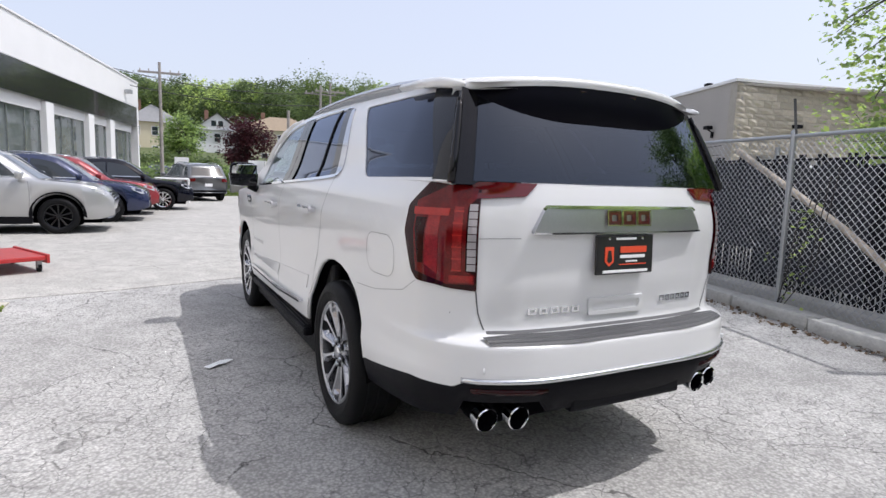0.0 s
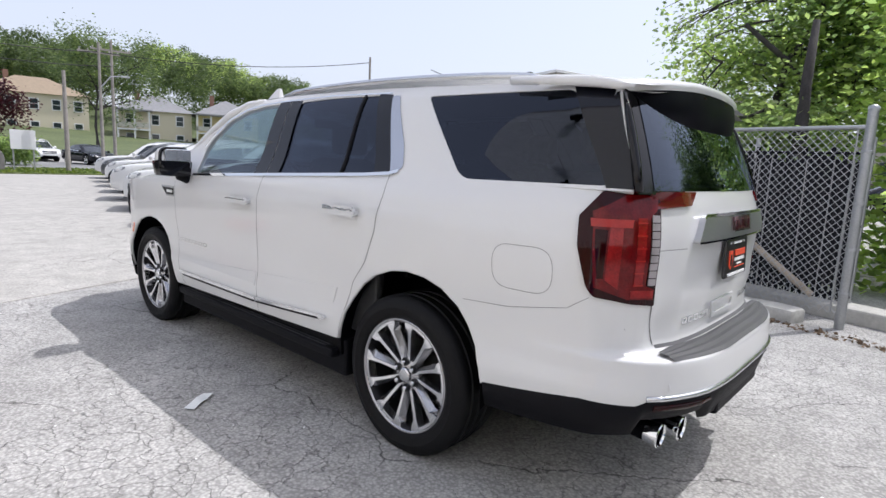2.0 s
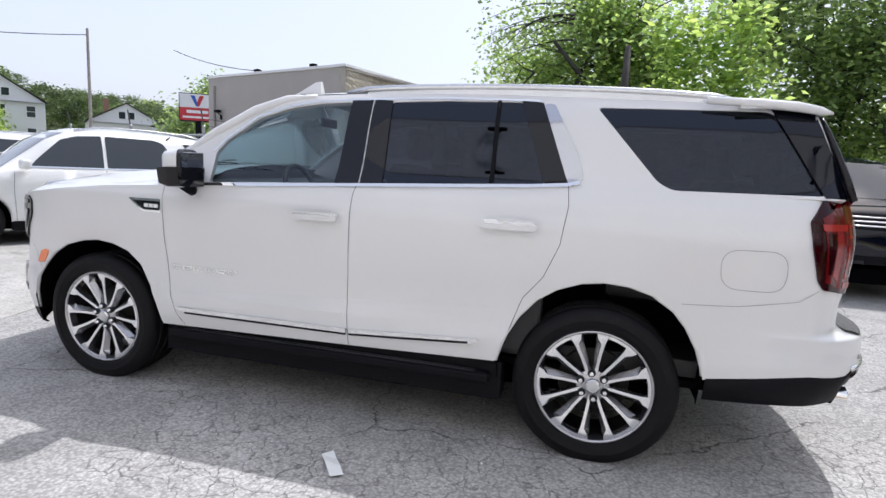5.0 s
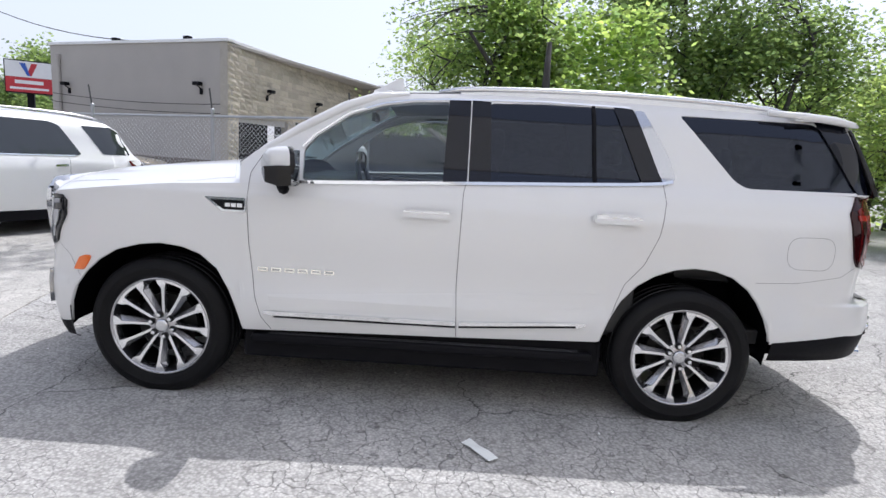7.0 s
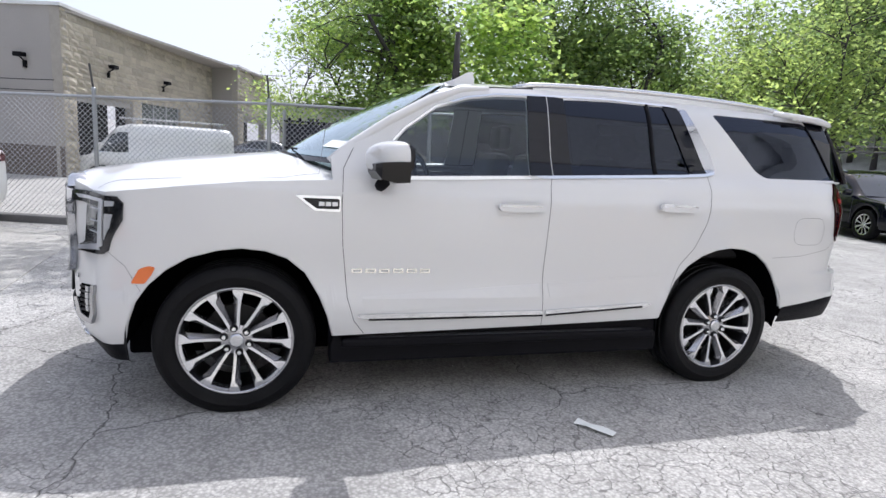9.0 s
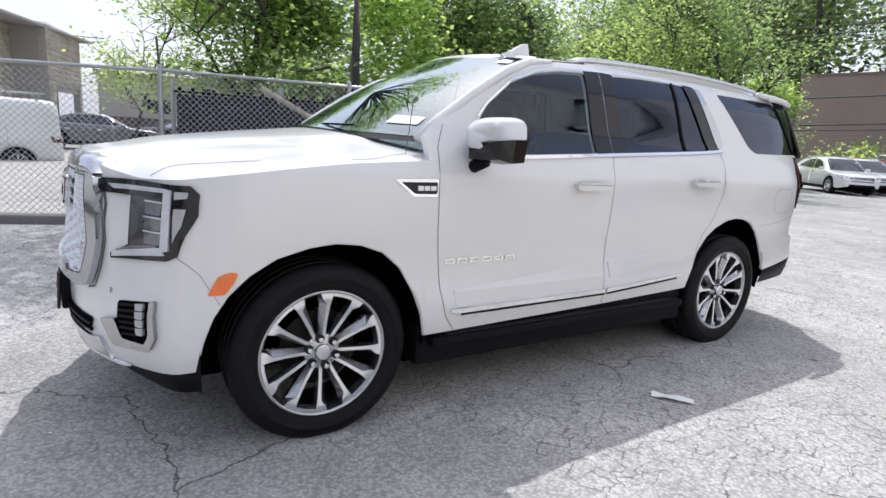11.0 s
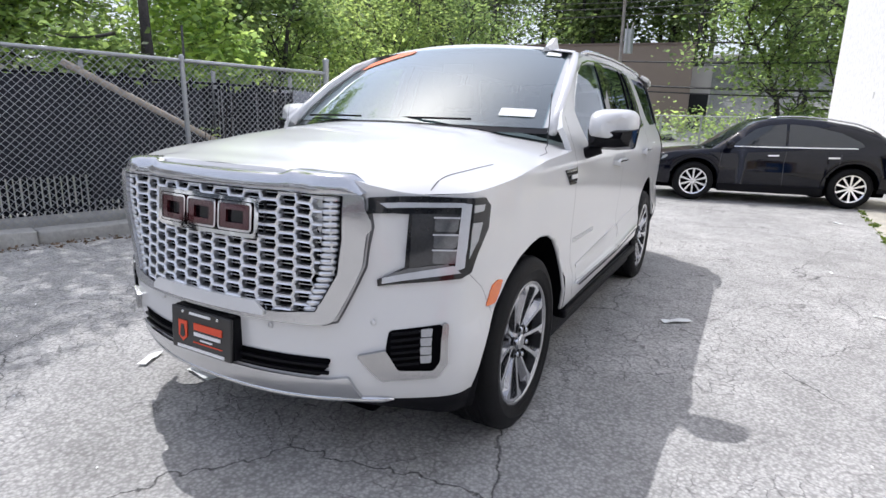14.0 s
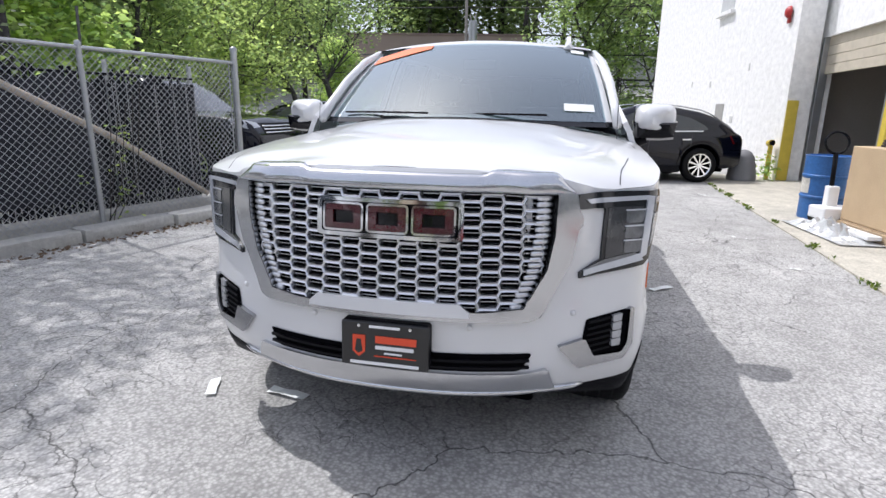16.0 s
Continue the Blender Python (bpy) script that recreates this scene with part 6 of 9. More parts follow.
for sg in (L, R):
    rr = bmesh.new()
    xs = [1.53 - k * 2.10 / 16 for k in range(17)]
    add_path(rr, [(x, sg * 0.69, soft(ROOF_Z, x) + 0.030 * math.sin(clamp(i / 16, 0.0, 1.0) * math.pi) ** 0.45 - 0.004) for i, x in enumerate(xs)], [0.010] + [0.019] * 15 + [0.010], 8)
    rail = part("roof_rail", rr, satin, suv, "satin roof rail", smooth=True)
    part("rail_base", skin_sheet([(x, sg * 0.69, soft(ROOF_Z, x) - 0.03) for x in xs[1:-1]], [(x, sg * 0.69, soft(ROOF_Z, x) + 0.022) for x in xs[1:-1]]), satin, rail)
    mb = bmesh.new()
    n_ring = 20
    rings = []
    for x, wy, wz, cz in ((2.44, 0.035, 0.030, 1.39), (2.43, 0.085, 0.056, 1.392), (2.40, 0.108, 0.074, 1.396), (2.355, 0.118, 0.081, 1.402), (2.305, 0.120, 0.083, 1.404)):
        ring_v = []
        for k in range(n_ring):
            a = k * math.tau / n_ring
            c, s = math.cos(a), math.sin(a)
            e = 0.55
            ring_v.append(mb.verts.new((x - 0.05 * (1 if c > 0 else -0.4) * abs(c), sg * (1.125 + wy * math.copysign(abs(c) ** e, c)), cz + wz * math.copysign(abs(s) ** e, s))))
        rings.append(ring_v)
    for p, q in zip(rings, rings[1:]):
        for k in range(n_ring):
            mb.faces.new((p[k], p[(k + 1) % n_ring], q[(k + 1) % n_ring], q[k]))
    mb.faces.new(rings[0])
    mb.faces.new(rings[-1][::-1])
    bmesh.ops.recalc_face_normals(mb, faces=mb.faces)
    mirror = part("side_mirror", mb, white_paint, suv, "white side mirror with black lower shell", smooth=True, sharp=50)
    rim_b = bmesh.new()
    rr = []
    for x, wy, wz in ((2.306, 0.121, 0.084), (2.292, 0.123, 0.086), (2.282, 0.116, 0.079), (2.286, 0.104, 0.067)):
        rr.append([rim_b.verts.new((x - 0.05 * (1 if math.cos(a) > 0 else -0.4) * abs(math.cos(a)), sg * (1.125 + wy * math.copysign(abs(math.cos(a)) ** 0.55, math.cos(a))), 1.402 + wz * math.copysign(abs(math.sin(a)) ** 0.55, math.sin(a)))) for a in [k * math.tau / n_ring for k in range(n_ring)]])
    for p, q in zip(rr, rr[1:]):
        for k in range(n_ring):
            rim_b.faces.new((p[k], p[(k + 1) % n_ring], q[(k + 1) % n_ring], q[k]))
    bmesh.ops.recalc_face_normals(rim_b, faces=rim_b.faces)
    part("mirror_bezel", rim_b, gloss_black, mirror, smooth=True, sharp=50)
    lo = bmesh.new()
    rings = []
    for x, wy, zt, zb in ((2.440, 0.070, 1.365, 1.325), (2.412, 0.112, 1.375, 1.288), (2.34, 0.124, 1.382, 1.272), (2.270, 0.122, 1.385, 1.278)):
        rings.append([lo.verts.new((x - 0.02 * (yy > 0), sg * (1.122 + wy * yy), zz)) for yy, zz in ((-1, zt), (1.04, zt + 0.004), (0.92, zb + 0.008), (0.3, zb), (-0.9, zb))])
    for p, q in zip(rings, rings[1:]):
        for k in range(5):
            lo.faces.new((p[k], p[(k + 1) % 5], q[(k + 1) % 5], q[k]))
    lo.faces.new(rings[0])
    lo.faces.new(rings[-1][::-1])
    bmesh.ops.recalc_face_normals(lo, faces=lo.faces)
    part("mirror_shell", lo, gloss_black, mirror)
    armb = bmesh.new()
    add_path(armb, [(2.36, sg * 0.93, 1.245), (2.36, sg * 1.00, 1.250), (2.35, sg * 1.07, 1.282)], [0.034, 0.032, 0.034], 8)
    part("mirror_arm", armb, trim_black, mirror, smooth=True)
    mg = box_bm(2.268, 2.276, sg * 1.105 - 0.095, sg * 1.105 + 0.095, 1.332, 1.47, 0.004)
    part("mirror_glass", mg, mat("mirror_glass", (0.9, 0.9, 0.92), 0.02, 1, 0, 0), mirror)
fin = bmesh.new()
rows = []
for x, z, w in ((1.93, 1.862, 0.002), (1.87, 1.885, 0.016), (1.79, 1.932, 0.012), (1.755, 1.938, 0.009), (1.745, 1.88, 0.018)):
    rows.append([fin.verts.new((x, 0.58 - w, z)), fin.verts.new((x, 0.58 + w, z)), fin.verts.new((x, 0.612, 1.835)), fin.verts.new((x, 0.548, 1.835))])
for p, q in zip(rows, rows[1:]):
    for k in range(4):
        fin.faces.new((p[k], p[(k + 1) % 4], q[(k + 1) % 4], q[k]))
fin.faces.new(rows[0])
fin.faces.new(rows[-1][::-1])
bmesh.ops.recalc_face_normals(fin, faces=fin.faces)
part("antenna_fin", fin, white_paint, suv)

# cabin
part("dashboard", box_bm(2.10, 2.55, -0.78, 0.78, 1.02, 1.31, 0.06, 3), cabin_dark, suv, smooth=True, sharp=40)
part("cabin_floor", box_bm(-0.9, 2.5, -0.84, 0.84, 0.47, 0.56, 0.01), cabin_dark, suv)
sw = bmesh.new()
add_path(sw, [(1.98 + 0.06 * math.sin(a), 0.40 + 0.19 * math.cos(a), 1.24 + 0.18 * math.sin(a)) for a in [k * math.tau / 24 for k in range(24)]], 0.016, 8, True)
part("steering_wheel", sw, cabin_dark, suv, smooth=True)
part("steering_hub", box_bm(1.96, 2.16, 0.33, 0.47, 1.19, 1.28, 0.02), cabin_dark, suv)
for x in (1.35, 0.35, -0.5):
    for sg in (L, R):
        s = bmesh.new()
        add_box(s, x - 0.05, x + 0.5, sg * 0.42 - 0.25, sg * 0.42 + 0.25, 0.80, 0.95, 0.05)
        add_box(s, x - 0.14, x + 0.02, sg * 0.42 - 0.25, sg * 0.42 + 0.25, 0.85, 1.48, 0.06, Matrix.Translation((x, 0, 0.9)) @ pose(0, 0, 0, 0, -9, 0) @ Matrix.Translation((-x, 0, -0.9)))
        seat = part("seat", s, cabin_dark, suv, smooth=True, sharp=40)
        part("headrest", box_bm(x - 0.25, x - 0.14, sg * 0.42 - 0.13, sg * 0.42 + 0.13, 1.49, 1.68, 0.04), cabin_dark, seat, smooth=True, sharp=40)
part("inner_mirror", box_bm(1.98, 2.01, -0.11, 0.11, 1.70, 1.765, 0.012), cabin_dark, suv)
for sg in (L, R):
    part("door_card", box_bm(0.3, 2.45, sg * 0.865 - 0.03, sg * 0.865 + 0.03, 0.5, 1.275, 0.02), cabin_dark, suv)
    part("quarter_card", box_bm(-0.95, 0.3, sg * 0.83 - 0.02, sg * 0.83 + 0.02, 0.95, 1.385, 0.02), cabin_dark, suv)
part("load_floor", box_bm(-1.05, -0.55, -0.8, 0.8, 0.85, 0.90, 0.01), cabin_dark, suv)


def alloy_wheel(parent, m, sg, turn=0.0):
    """A tall tyre on a two-tone alloy with twelve blade spokes; the outer face looks along +y."""
    barrel = part("wheel", lathe_bm([(0.292, 0.022), (0.284, 0.026), (0.272, 0.016), (0.262, -0.03), (0.262, -0.20), (0.285, -0.22)], 64), rim_dark, parent, "two-tone alloy wheel with blade spokes", smooth=True, sharp=40)
    barrel.matrix_basis = m @ Matrix.Diagonal((1.012, 1, 1.012, 1))
    part("rim_edge", lathe_bm([(0.2935, 0.012), (0.2935, 0.026), (0.288, 0.030), (0.279, 0.026), (0.276, 0.014)], 64), rim_grey, barrel, smooth=True)
    tread = []
    for h in (-0.225, -0.16, -0.155, -0.10, -0.095, -0.04, -0.035):
        tread.append((0.409 if h in (-0.16, -0.10, -0.04) else 0.402 if h in (-0.155, -0.095, -0.035) else 0.400, h))
    part("tyre", lathe_bm([(0.284, -0.235), (0.33, -0.262), (0.375, -0.262), (0.400, -0.24)] + tread + [(0.408, 0.0), (0.398, 0.022), (0.372, 0.040), (0.345, 0.045), (0.342, 0.0425), (0.315, 0.040), (0.298, 0.030), (0.292, 0.020), (0.284, 0.0)], 72), rubber, barrel, "black road tyre", smooth=True, sharp=35)
    part("brake_disc", lathe_bm([(0.0, -0.075), (0.175, -0.075), (0.178, -0.08), (0.178, -0.10), (0.0, -0.10)], 40), mat("brake_iron", (0.03, 0.03, 0.03), 0.5, 1, 0, 0.1), barrel, smooth=True, sharp=40)
    part("hub", lathe_bm([(0.0, 0.0), (0.046, -0.002), (0.080, -0.012), (0.086, -0.03), (0.086, -0.08), (0.0, -0.08)], 36), rim_grey, barrel, smooth=True, sharp=35)
    part("hub_cap", lathe_bm([(0.0, 0.018), (0.030, 0.016), (0.037, 0.010), (0.039, 0.0)], 28), satin, barrel, smooth=True, sharp=35)
    # six pairs of spokes, each pair a fork that ends in a machined piece of the rim
    SEC_R = [(0.052, 0.002, 0.021, 0.026, -0.006), (0.095, 0.014, 0.031, 0.042, -0.004), (0.145, 0.027, 0.044, 0.060, 0.003), (0.195, 0.038, 0.056, 0.076, 0.011), (0.228, 0.044, 0.065, 0.086, 0.017), (0.252, 0.046, 0.090, 0.100, 0.021), (0.284, 0.046, 0.110, 0.113, 0.022)]
    fork = bmesh.new()
    for q in (1, -1):
        rows = [[fork.verts.new((q * u, hh, math.sqrt(r * r - u * u))) for u, hh in ((i0, h - 0.05), (i0, h - 0.002), (i0 + 0.0015, h), (o0 - 0.0015, h), (o0, h - 0.003), (f0, h - 0.030), (f0, h - 0.055))] for r, i0, o0, f0, h in SEC_R]
        for p, w in zip(rows, rows[1:]):
            for k in range(6):
                fork.faces.new((p[k], w[k], w[k + 1], p[k + 1]))
        fork.faces.new(rows[0])
    cap = [[fork.verts.new((u, hh, math.sqrt(r * r - u * u))) for u in (-0.046, -0.023, 0.0, 0.023, 0.046)] for r, hh in ((0.260, -0.03), (0.262, 0.020), (0.264, 0.022), (0.284, 0.022))]
    for p, w in zip(cap, cap[1:]):
        for k in range(4):
            fork.faces.new((p[k], p[k + 1], w[k + 1], w[k]))
    bmesh.ops.recalc_face_normals(fork, faces=fork.faces)
    if sum(f.normal.y * f.calc_area() for f in fork.faces if abs(f.normal.y) > 0.8) < 0:
        bmesh.ops.reverse_faces(fork, faces=fork.faces)
    me = bpy.data.meshes.new("spoke")
    fork.to_mesh(me)
    fork.free()
    me.materials.append(rim_grey)
    me.materials.append(rim_bright)
    for p in me.polygons:
        if abs(p.normal.y) > 0.93:
            p.material_index = 1
    for k in range(6):
        ob = part("spoke", me, rim_bright, barrel)
        ob.matrix_basis = pose(0, 0, 0, 0, k * 60 + 30 + turn * sg, 0)
    nut = lathe_bm([(0.0, 0.014), (0.0100, 0.013), (0.0125, 0.008), (0.0125, -0.004), (0.0205, -0.003), (0.0215, -0.014)], 12)
    nme = bpy.data.meshes.new("lug_nut")
    nut.to_mesh(nme)
    nut.free()
    nme.materials.append(chrome)
    nme.materials.append(rim_dark)
    for p in nme.polygons:
        if math.hypot(p.center.x, p.center.z) > 0.0132:
            p.material_index = 1
    for k in range(6):
        a = k * math.tau / 6 + radians(turn) * sg
        ob = part("lug_nut", nme, chrome, barrel)
        ob.location = (0.066 * math.sin(a), 0.006, 0.066 * math.cos(a))
    return barrel


for hx, dy in ((HUB_R, 0.966), (HUB_F, 0.976)):
    alloy_wheel(suv, pose(hx, dy - 0.028, HUB_Z), 1, 12.0 if hx > 1 else 8.0)
    alloy_wheel(suv, pose(hx, -(dy - 0.028), HUB_Z, 0, 0, 180), -1)


# panes face outwards
for ob in suv.children_recursive:
    if ob.type == "MESH" and ob.data.materials and ob.data.materials[0] in (glass_clear, glass_front, glass_dark, glass_tail):
        turn = sum((p.normal.dot(p.center - Vector((1.2, 0, 1.3))) for p in ob.data.polygons), 0.0)
        if turn < 0:
            ob.data.flip_normals()

# ---- buildings round the lot ----
def wall_box(name, x0, x1, y0, y1, z0, z1, material, label, category="wall"):
    return tagged(part(name, box_bm(x0, x1, y0, y1, z0, z1), material), label, category, "", "structure")


# white workshop: short wall, then the long wall with the roller door
WALL_A = pose(-7.93, 5.13, 0, 0, 0, 187.1)
wall_a = wall_box("wall_west", 0, 11.2, -0.50, 0, -0.05, 7.2, white_block, "white painted block wall of the workshop")
wall_a.matrix_basis = WALL_A
part("wall_vent", box_bm(3.82 - 0.30, 3.82 + 0.30, -0.012, 0.012, 1.15, 1.72, 0.004), mat("vent_grey", (0.36, 0.35, 0.33), 0.8), wall_a)
for s, z, w in ((6.45, 2.36, 0.05), (4.8, 2.29, 0.06), (4.8 - 0.8, 1.35, 0.09), (3.82 - 0.9, 1.3, 0.10), (2.2, 2.6, 0.04)):
    part("wall_scar", box_bm(s - w, s + w, -0.012, 0.010, z - 0.09, z + 0.09, 0.008), mat("scar_grey", (0.62, 0.61, 0.59), 0.9), wall_a)
part("wall_window", box_bm(4.2 - 0.5, 4.2 + 0.4, -0.012, 0.020, 4.2, 5.0, 0.01), mat("blank_panel", (0.55, 0.56, 0.56), 0.7), wall_a)
part("window_sill", box_bm(4.2 - 0.6, 4.2 + 0.5, -0.01, 0.12, 4.10, 4.2, 0.01), white_block, wall_a)
for x0, x1, z0, z1 in ((-8.9, -8.1, -0.05, 7.2), (-8.1, -5.1, 3.05, 7.2), (-5.1, 3.85, -0.05, 7.2)):
    wb = wall_box("wall_north", x0, x1, 5.72, 5.97, z0, z1, white_block, "white painted block wall with a roller door")
wall_box("wall_east", 3.6, 3.85, 5.97, 12.0, -0.05, 7.2, white_block, "plain white end wall of the workshop")
wall_box("wall_back", -9.15, 3.85, 12.0, 12.2, -0.05, 7.2, white_block, "plain rear wall of the workshop")
wall_box("wall_west_inner", -9.15, -8.9, 5.97, 12.0, -0.05, 7.2, grey_render, "plain inner end wall of the workshop")
wall_box("workshop_roof", -9.15, 3.85, 5.72, 12.2, 7.2, 7.4, grey_render, "flat roof of the workshop", "roof")
wall_box("workshop_floor", -8.9, 3.6, 5.97, 12.0, -0.05, 0.012, mat("oily_floor", (0.10, 0.095, 0.09), 0.7, 0, 0, 0.3), "dark oily workshop floor", "floor")
dr = thing("roller_door", pose(0, 0, 0), "half raised pale roller door of the workshop", "door", "", "structure")
for k in range(4):
    part("door_slat", box_bm(-8.08, -5.12, 5.80, 5.84, 2.30 + k * 0.19, 2.485 + k * 0.19, 0.01), mat("door_tan", (0.56, 0.50, 0.40), 0.6), dr)
part("door_jamb", box_bm(-8.14, -8.04, 5.70, 5.86, 0, 3.05, 0.01), galvanised, dr)
part("door_jamb", box_bm(-5.16, -5.06, 5.70, 5.86, 0, 3.05, 0.01), galvanised, dr)
for x0, x1, y0, y1 in ((-7.925, -7.895, 5.135, 5.36), (-5.02, -4.84, 5.66, 5.715)):
    g = tagged(part("corner_guard", box_bm(x0, x1, y0, y1, 0.02, 1.75, 0.012), yellow_paint), "yellow painted corner guard on the wall", "guard")
bell = thing("alarm_bell", pose(-8.35, 5.05, 3.60), "red fire alarm bell on the white wall", "alarm")
part("bell_dome", lathe_bm([(0.0, -0.10), (0.08, -0.09), (0.12, -0.05), (0.13, 0.0)], 20), red_paint, bell, smooth=True)
part("bell_box", box_bm(-0.07, 0.07, -0.02, 0.02, -0.22, -0.10, 0.01), red_paint, bell)
hy = thing("standpipe", pose(-8.05, 4.98, 0.0), "yellow capped standpipe by the wall", "pipe")
part("pipe", tube_bm((0, 0, 0.0), (0, 0, 0.85), 0.05), yellow_paint, hy)
part("pipe_cap", tube_bm((-0.12, 0, 0.82), (0.12, -0.02, 0.84), 0.07), yellow_paint, hy)
part("pipe_plug", tube_bm((0.12, -0.02, 0.84), (0.17, -0.02, 0.84), 0.055), gloss_black, hy)
dome = tagged(part("downspout_cover", lathe_bm([(0.30, 0.0), (0.30, 0.10), (0.285, 0.14), (0.29, 0.22), (0.265, 0.27), (0.27, 0.36), (0.23, 0.41), (0.225, 0.50), (0.16, 0.60), (0.07, 0.66), (0.0, 0.67)], 24, "Z"), mat("grey_plastic", (0.20, 0.20, 0.21), 0.6), smooth=True), "ribbed grey plastic cone by the wall", "cone")
dome.matrix_basis = pose(-7.75, 4.38, 0.018)
shelf = thing("parts_rack", pose(-6.2, 7.8, 0.012), "dark steel rack with hoses in the workshop", "rack")
for x in (-0.9, 0.9):
    for y in (-0.25, 0.25):
        part("upright", box_bm(x - 0.03, x + 0.03, y - 0.03, y + 0.03, 0, 2.6), galvanised, shelf)
for z in (0.5, 1.2, 1.9, 2.5):
    part("shelf_board", box_bm(-0.92, 0.92, -0.28, 0.28, z, z + 0.04), trim_black, shelf)
for k in range(3):
    bm = bmesh.new()
    add_path(bm, [(-0.6 + 0.5 * k, -0.32, 2.2), (-0.75 + 0.5 * k, -0.36, 1.6), (-0.45 + 0.5 * k, -0.36, 1.1), (-0.6 + 0.5 * k, -0.34, 0.8)], 0.025, 6)
    part("hose", bm, wire_grey, shelf, smooth=True)

# showroom: white fascia, black band, glazed bays between white piers
ux, uy = 0.976, -0.218
SH = pose(4.0, 10.55, 0, 0, 0, math.degrees(math.atan2(uy, ux)))
show = tagged(new("showroom"), "white showroom with black fascia band and glazed front", "building")
show.matrix_basis = SH
SL = 35.8
part("core_wall", box_bm(0, SL - 0.02, 0.35, 14, 0, 6.6), grey_render, show)
part("fascia", box_bm(-0.02, SL, -0.25, 0.34, 5.15, 6.7, 0.02), facade_white, show, "white metal fascia")
part("fascia_cap", box_bm(-0.06, SL + 0.04, -0.30, 0.34, 6.7, 6.78, 0.01), facade_white, show)
part("black_band", box_bm(-0.02, SL - 0.02, -0.22, 0.34, 3.95, 5.146), facade_black, show, "glossy black fascia band")
part("end_wall", box_bm(SL - 0.3, SL + 0.003, -0.24, 14, 0, 6.69), facade_white, show)
part("fascia_lamp", box_bm(SL - 3.0, SL - 2.7, -0.62, -0.26, 5.72, 5.95, 0.02), galvanised, show)
k, x = 0, 1.0
while x < SL - 1:
    wdt = 4.2 if k % 3 else 2.6
    x1 = min(x + wdt, SL - 0.9)
    part("pier", box_bm(x - 0.75, x, -0.20, 0.345, 0, 3.946, 0.01), facade_white, show)
    bay = part("glazed_bay", box_bm(x, x1, 0.10, 0.16, 0.25, 3.55), shop_pane, show, "large shop window")
    part("bay_head", box_bm(x, x1, -0.02, 0.34, 3.552, 3.944), facade_white, show)
    part("bay_sill", box_bm(x, x1, -0.02, 0.34, 0, 0.248), facade_white, show)
    nb = max(1, round((x1 - x) / 1.25))
    for i in range(nb + 1):
        q = x + (x1 - x) * i / nb
        part("mullion", box_bm(q - 0.03, q + 0.03, 0.04, 0.10, 0.25, 3.55), satin, bay)
    part("transom", box_bm(x, x1, 0.045, 0.098, 1.55, 1.61), satin, bay)
    x = x1 + 0.75
    k += 1

# stone-faced shop behind the fence
C0, U1, U2 = Vector((9.1, -14.95)), Vector((0.936, -0.351)), Vector((-0.237, -0.971))
shop = tagged(new("stone_shop"), "low repair shop with grey render and cream split stone", "building")
yaw1 = math.degrees(math.atan2(U1.y, U1.x))


W2 = C0 + U2 * 11.2
W3 = W2 - U1 * 1.3
grey = tagged(part("render_wall", box_bm(0, 8.6, -0.25, 0, 0, 4.8), grey_render, shop), "smooth grey rendered wall")
grey.matrix_basis = pose(C0.x, C0.y, 0, 0, 0, yaw1)
for z in (1.2, 2.4, 3.6):
    part("render_joint", box_bm(0, 8.6, 0.001, 0.004, z, z + 0.012), mortar, grey)
part("render_base", box_bm(0.02, 8.6, 0.0, 0.02, 0, 0.9), mat("render_base_brown", (0.15, 0.125, 0.105), 0.9), grey)
part("coping", box_bm(-0.05, 8.65, -0.32, 0.06, 4.8, 4.9, 0.01), facade_white, grey)
pipe = part("downpipe", tube_bm((8.1, 0.06, 0.1), (8.1, 0.06, 4.25), 0.07), grey_render, grey)
part("pipe_head", tube_bm((8.1, 0.06, 4.25), (8.1, 0.06, 4.45), 0.10), grey_render, pipe)


def flood_lamp(parent, m):
    f = part("flood_lamp", box_bm(-0.14, 0.14, 0.10, 0.30, 0.0, 0.12, 0.02), trim_black, parent, "black wall flood lamp")
    f.matrix_basis = m
    part("lamp_arm", tube_bm((0, 0, -0.12), (0, 0.2, 0.0), 0.02), trim_black, f)
    part("lamp_box", box_bm(-0.05, 0.05, -0.01, 0.06, -0.28, -0.08, 0.01), trim_black, f)


flood_lamp(grey, pose(1.1, 0.0, 3.36, 0, 0, 0))
flood_lamp(grey, pose(7.6, 0.0, 3.30, 0, 0, 0))
for s in (1.8, 5.2):
    part("roof_light", box_bm(s - 0.12, s + 0.12, -0.2, 0.0, 4.9, 5.02, 0.02), trim_black, grey)
for x in (1.6, -5.4):
    wl_ = thing("wall_lamp", pose(x, 5.72, 6.25), "black wall flood lamp high on the white wall", "lamp")
    part("lamp_body", box_bm(-0.17, 0.17, -0.34, -0.12, -0.04, 0.10, 0.02), trim_black, wl_)
    part("lamp_bracket", box_bm(-0.06, 0.06, -0.14, 0.0, -0.02, 0.06, 0.008), trim_black, wl_)
# openings of the stone wall: (start, end, foot, head)
OPEN_A = [(0.6, 3.85, 0.0, 2.48), (4.45, 7.7, 1.0, 2.52)]
OPEN_B = [(0.85, 4.3, 0.0, 2.5)]
stone_rng = random.Random(4)


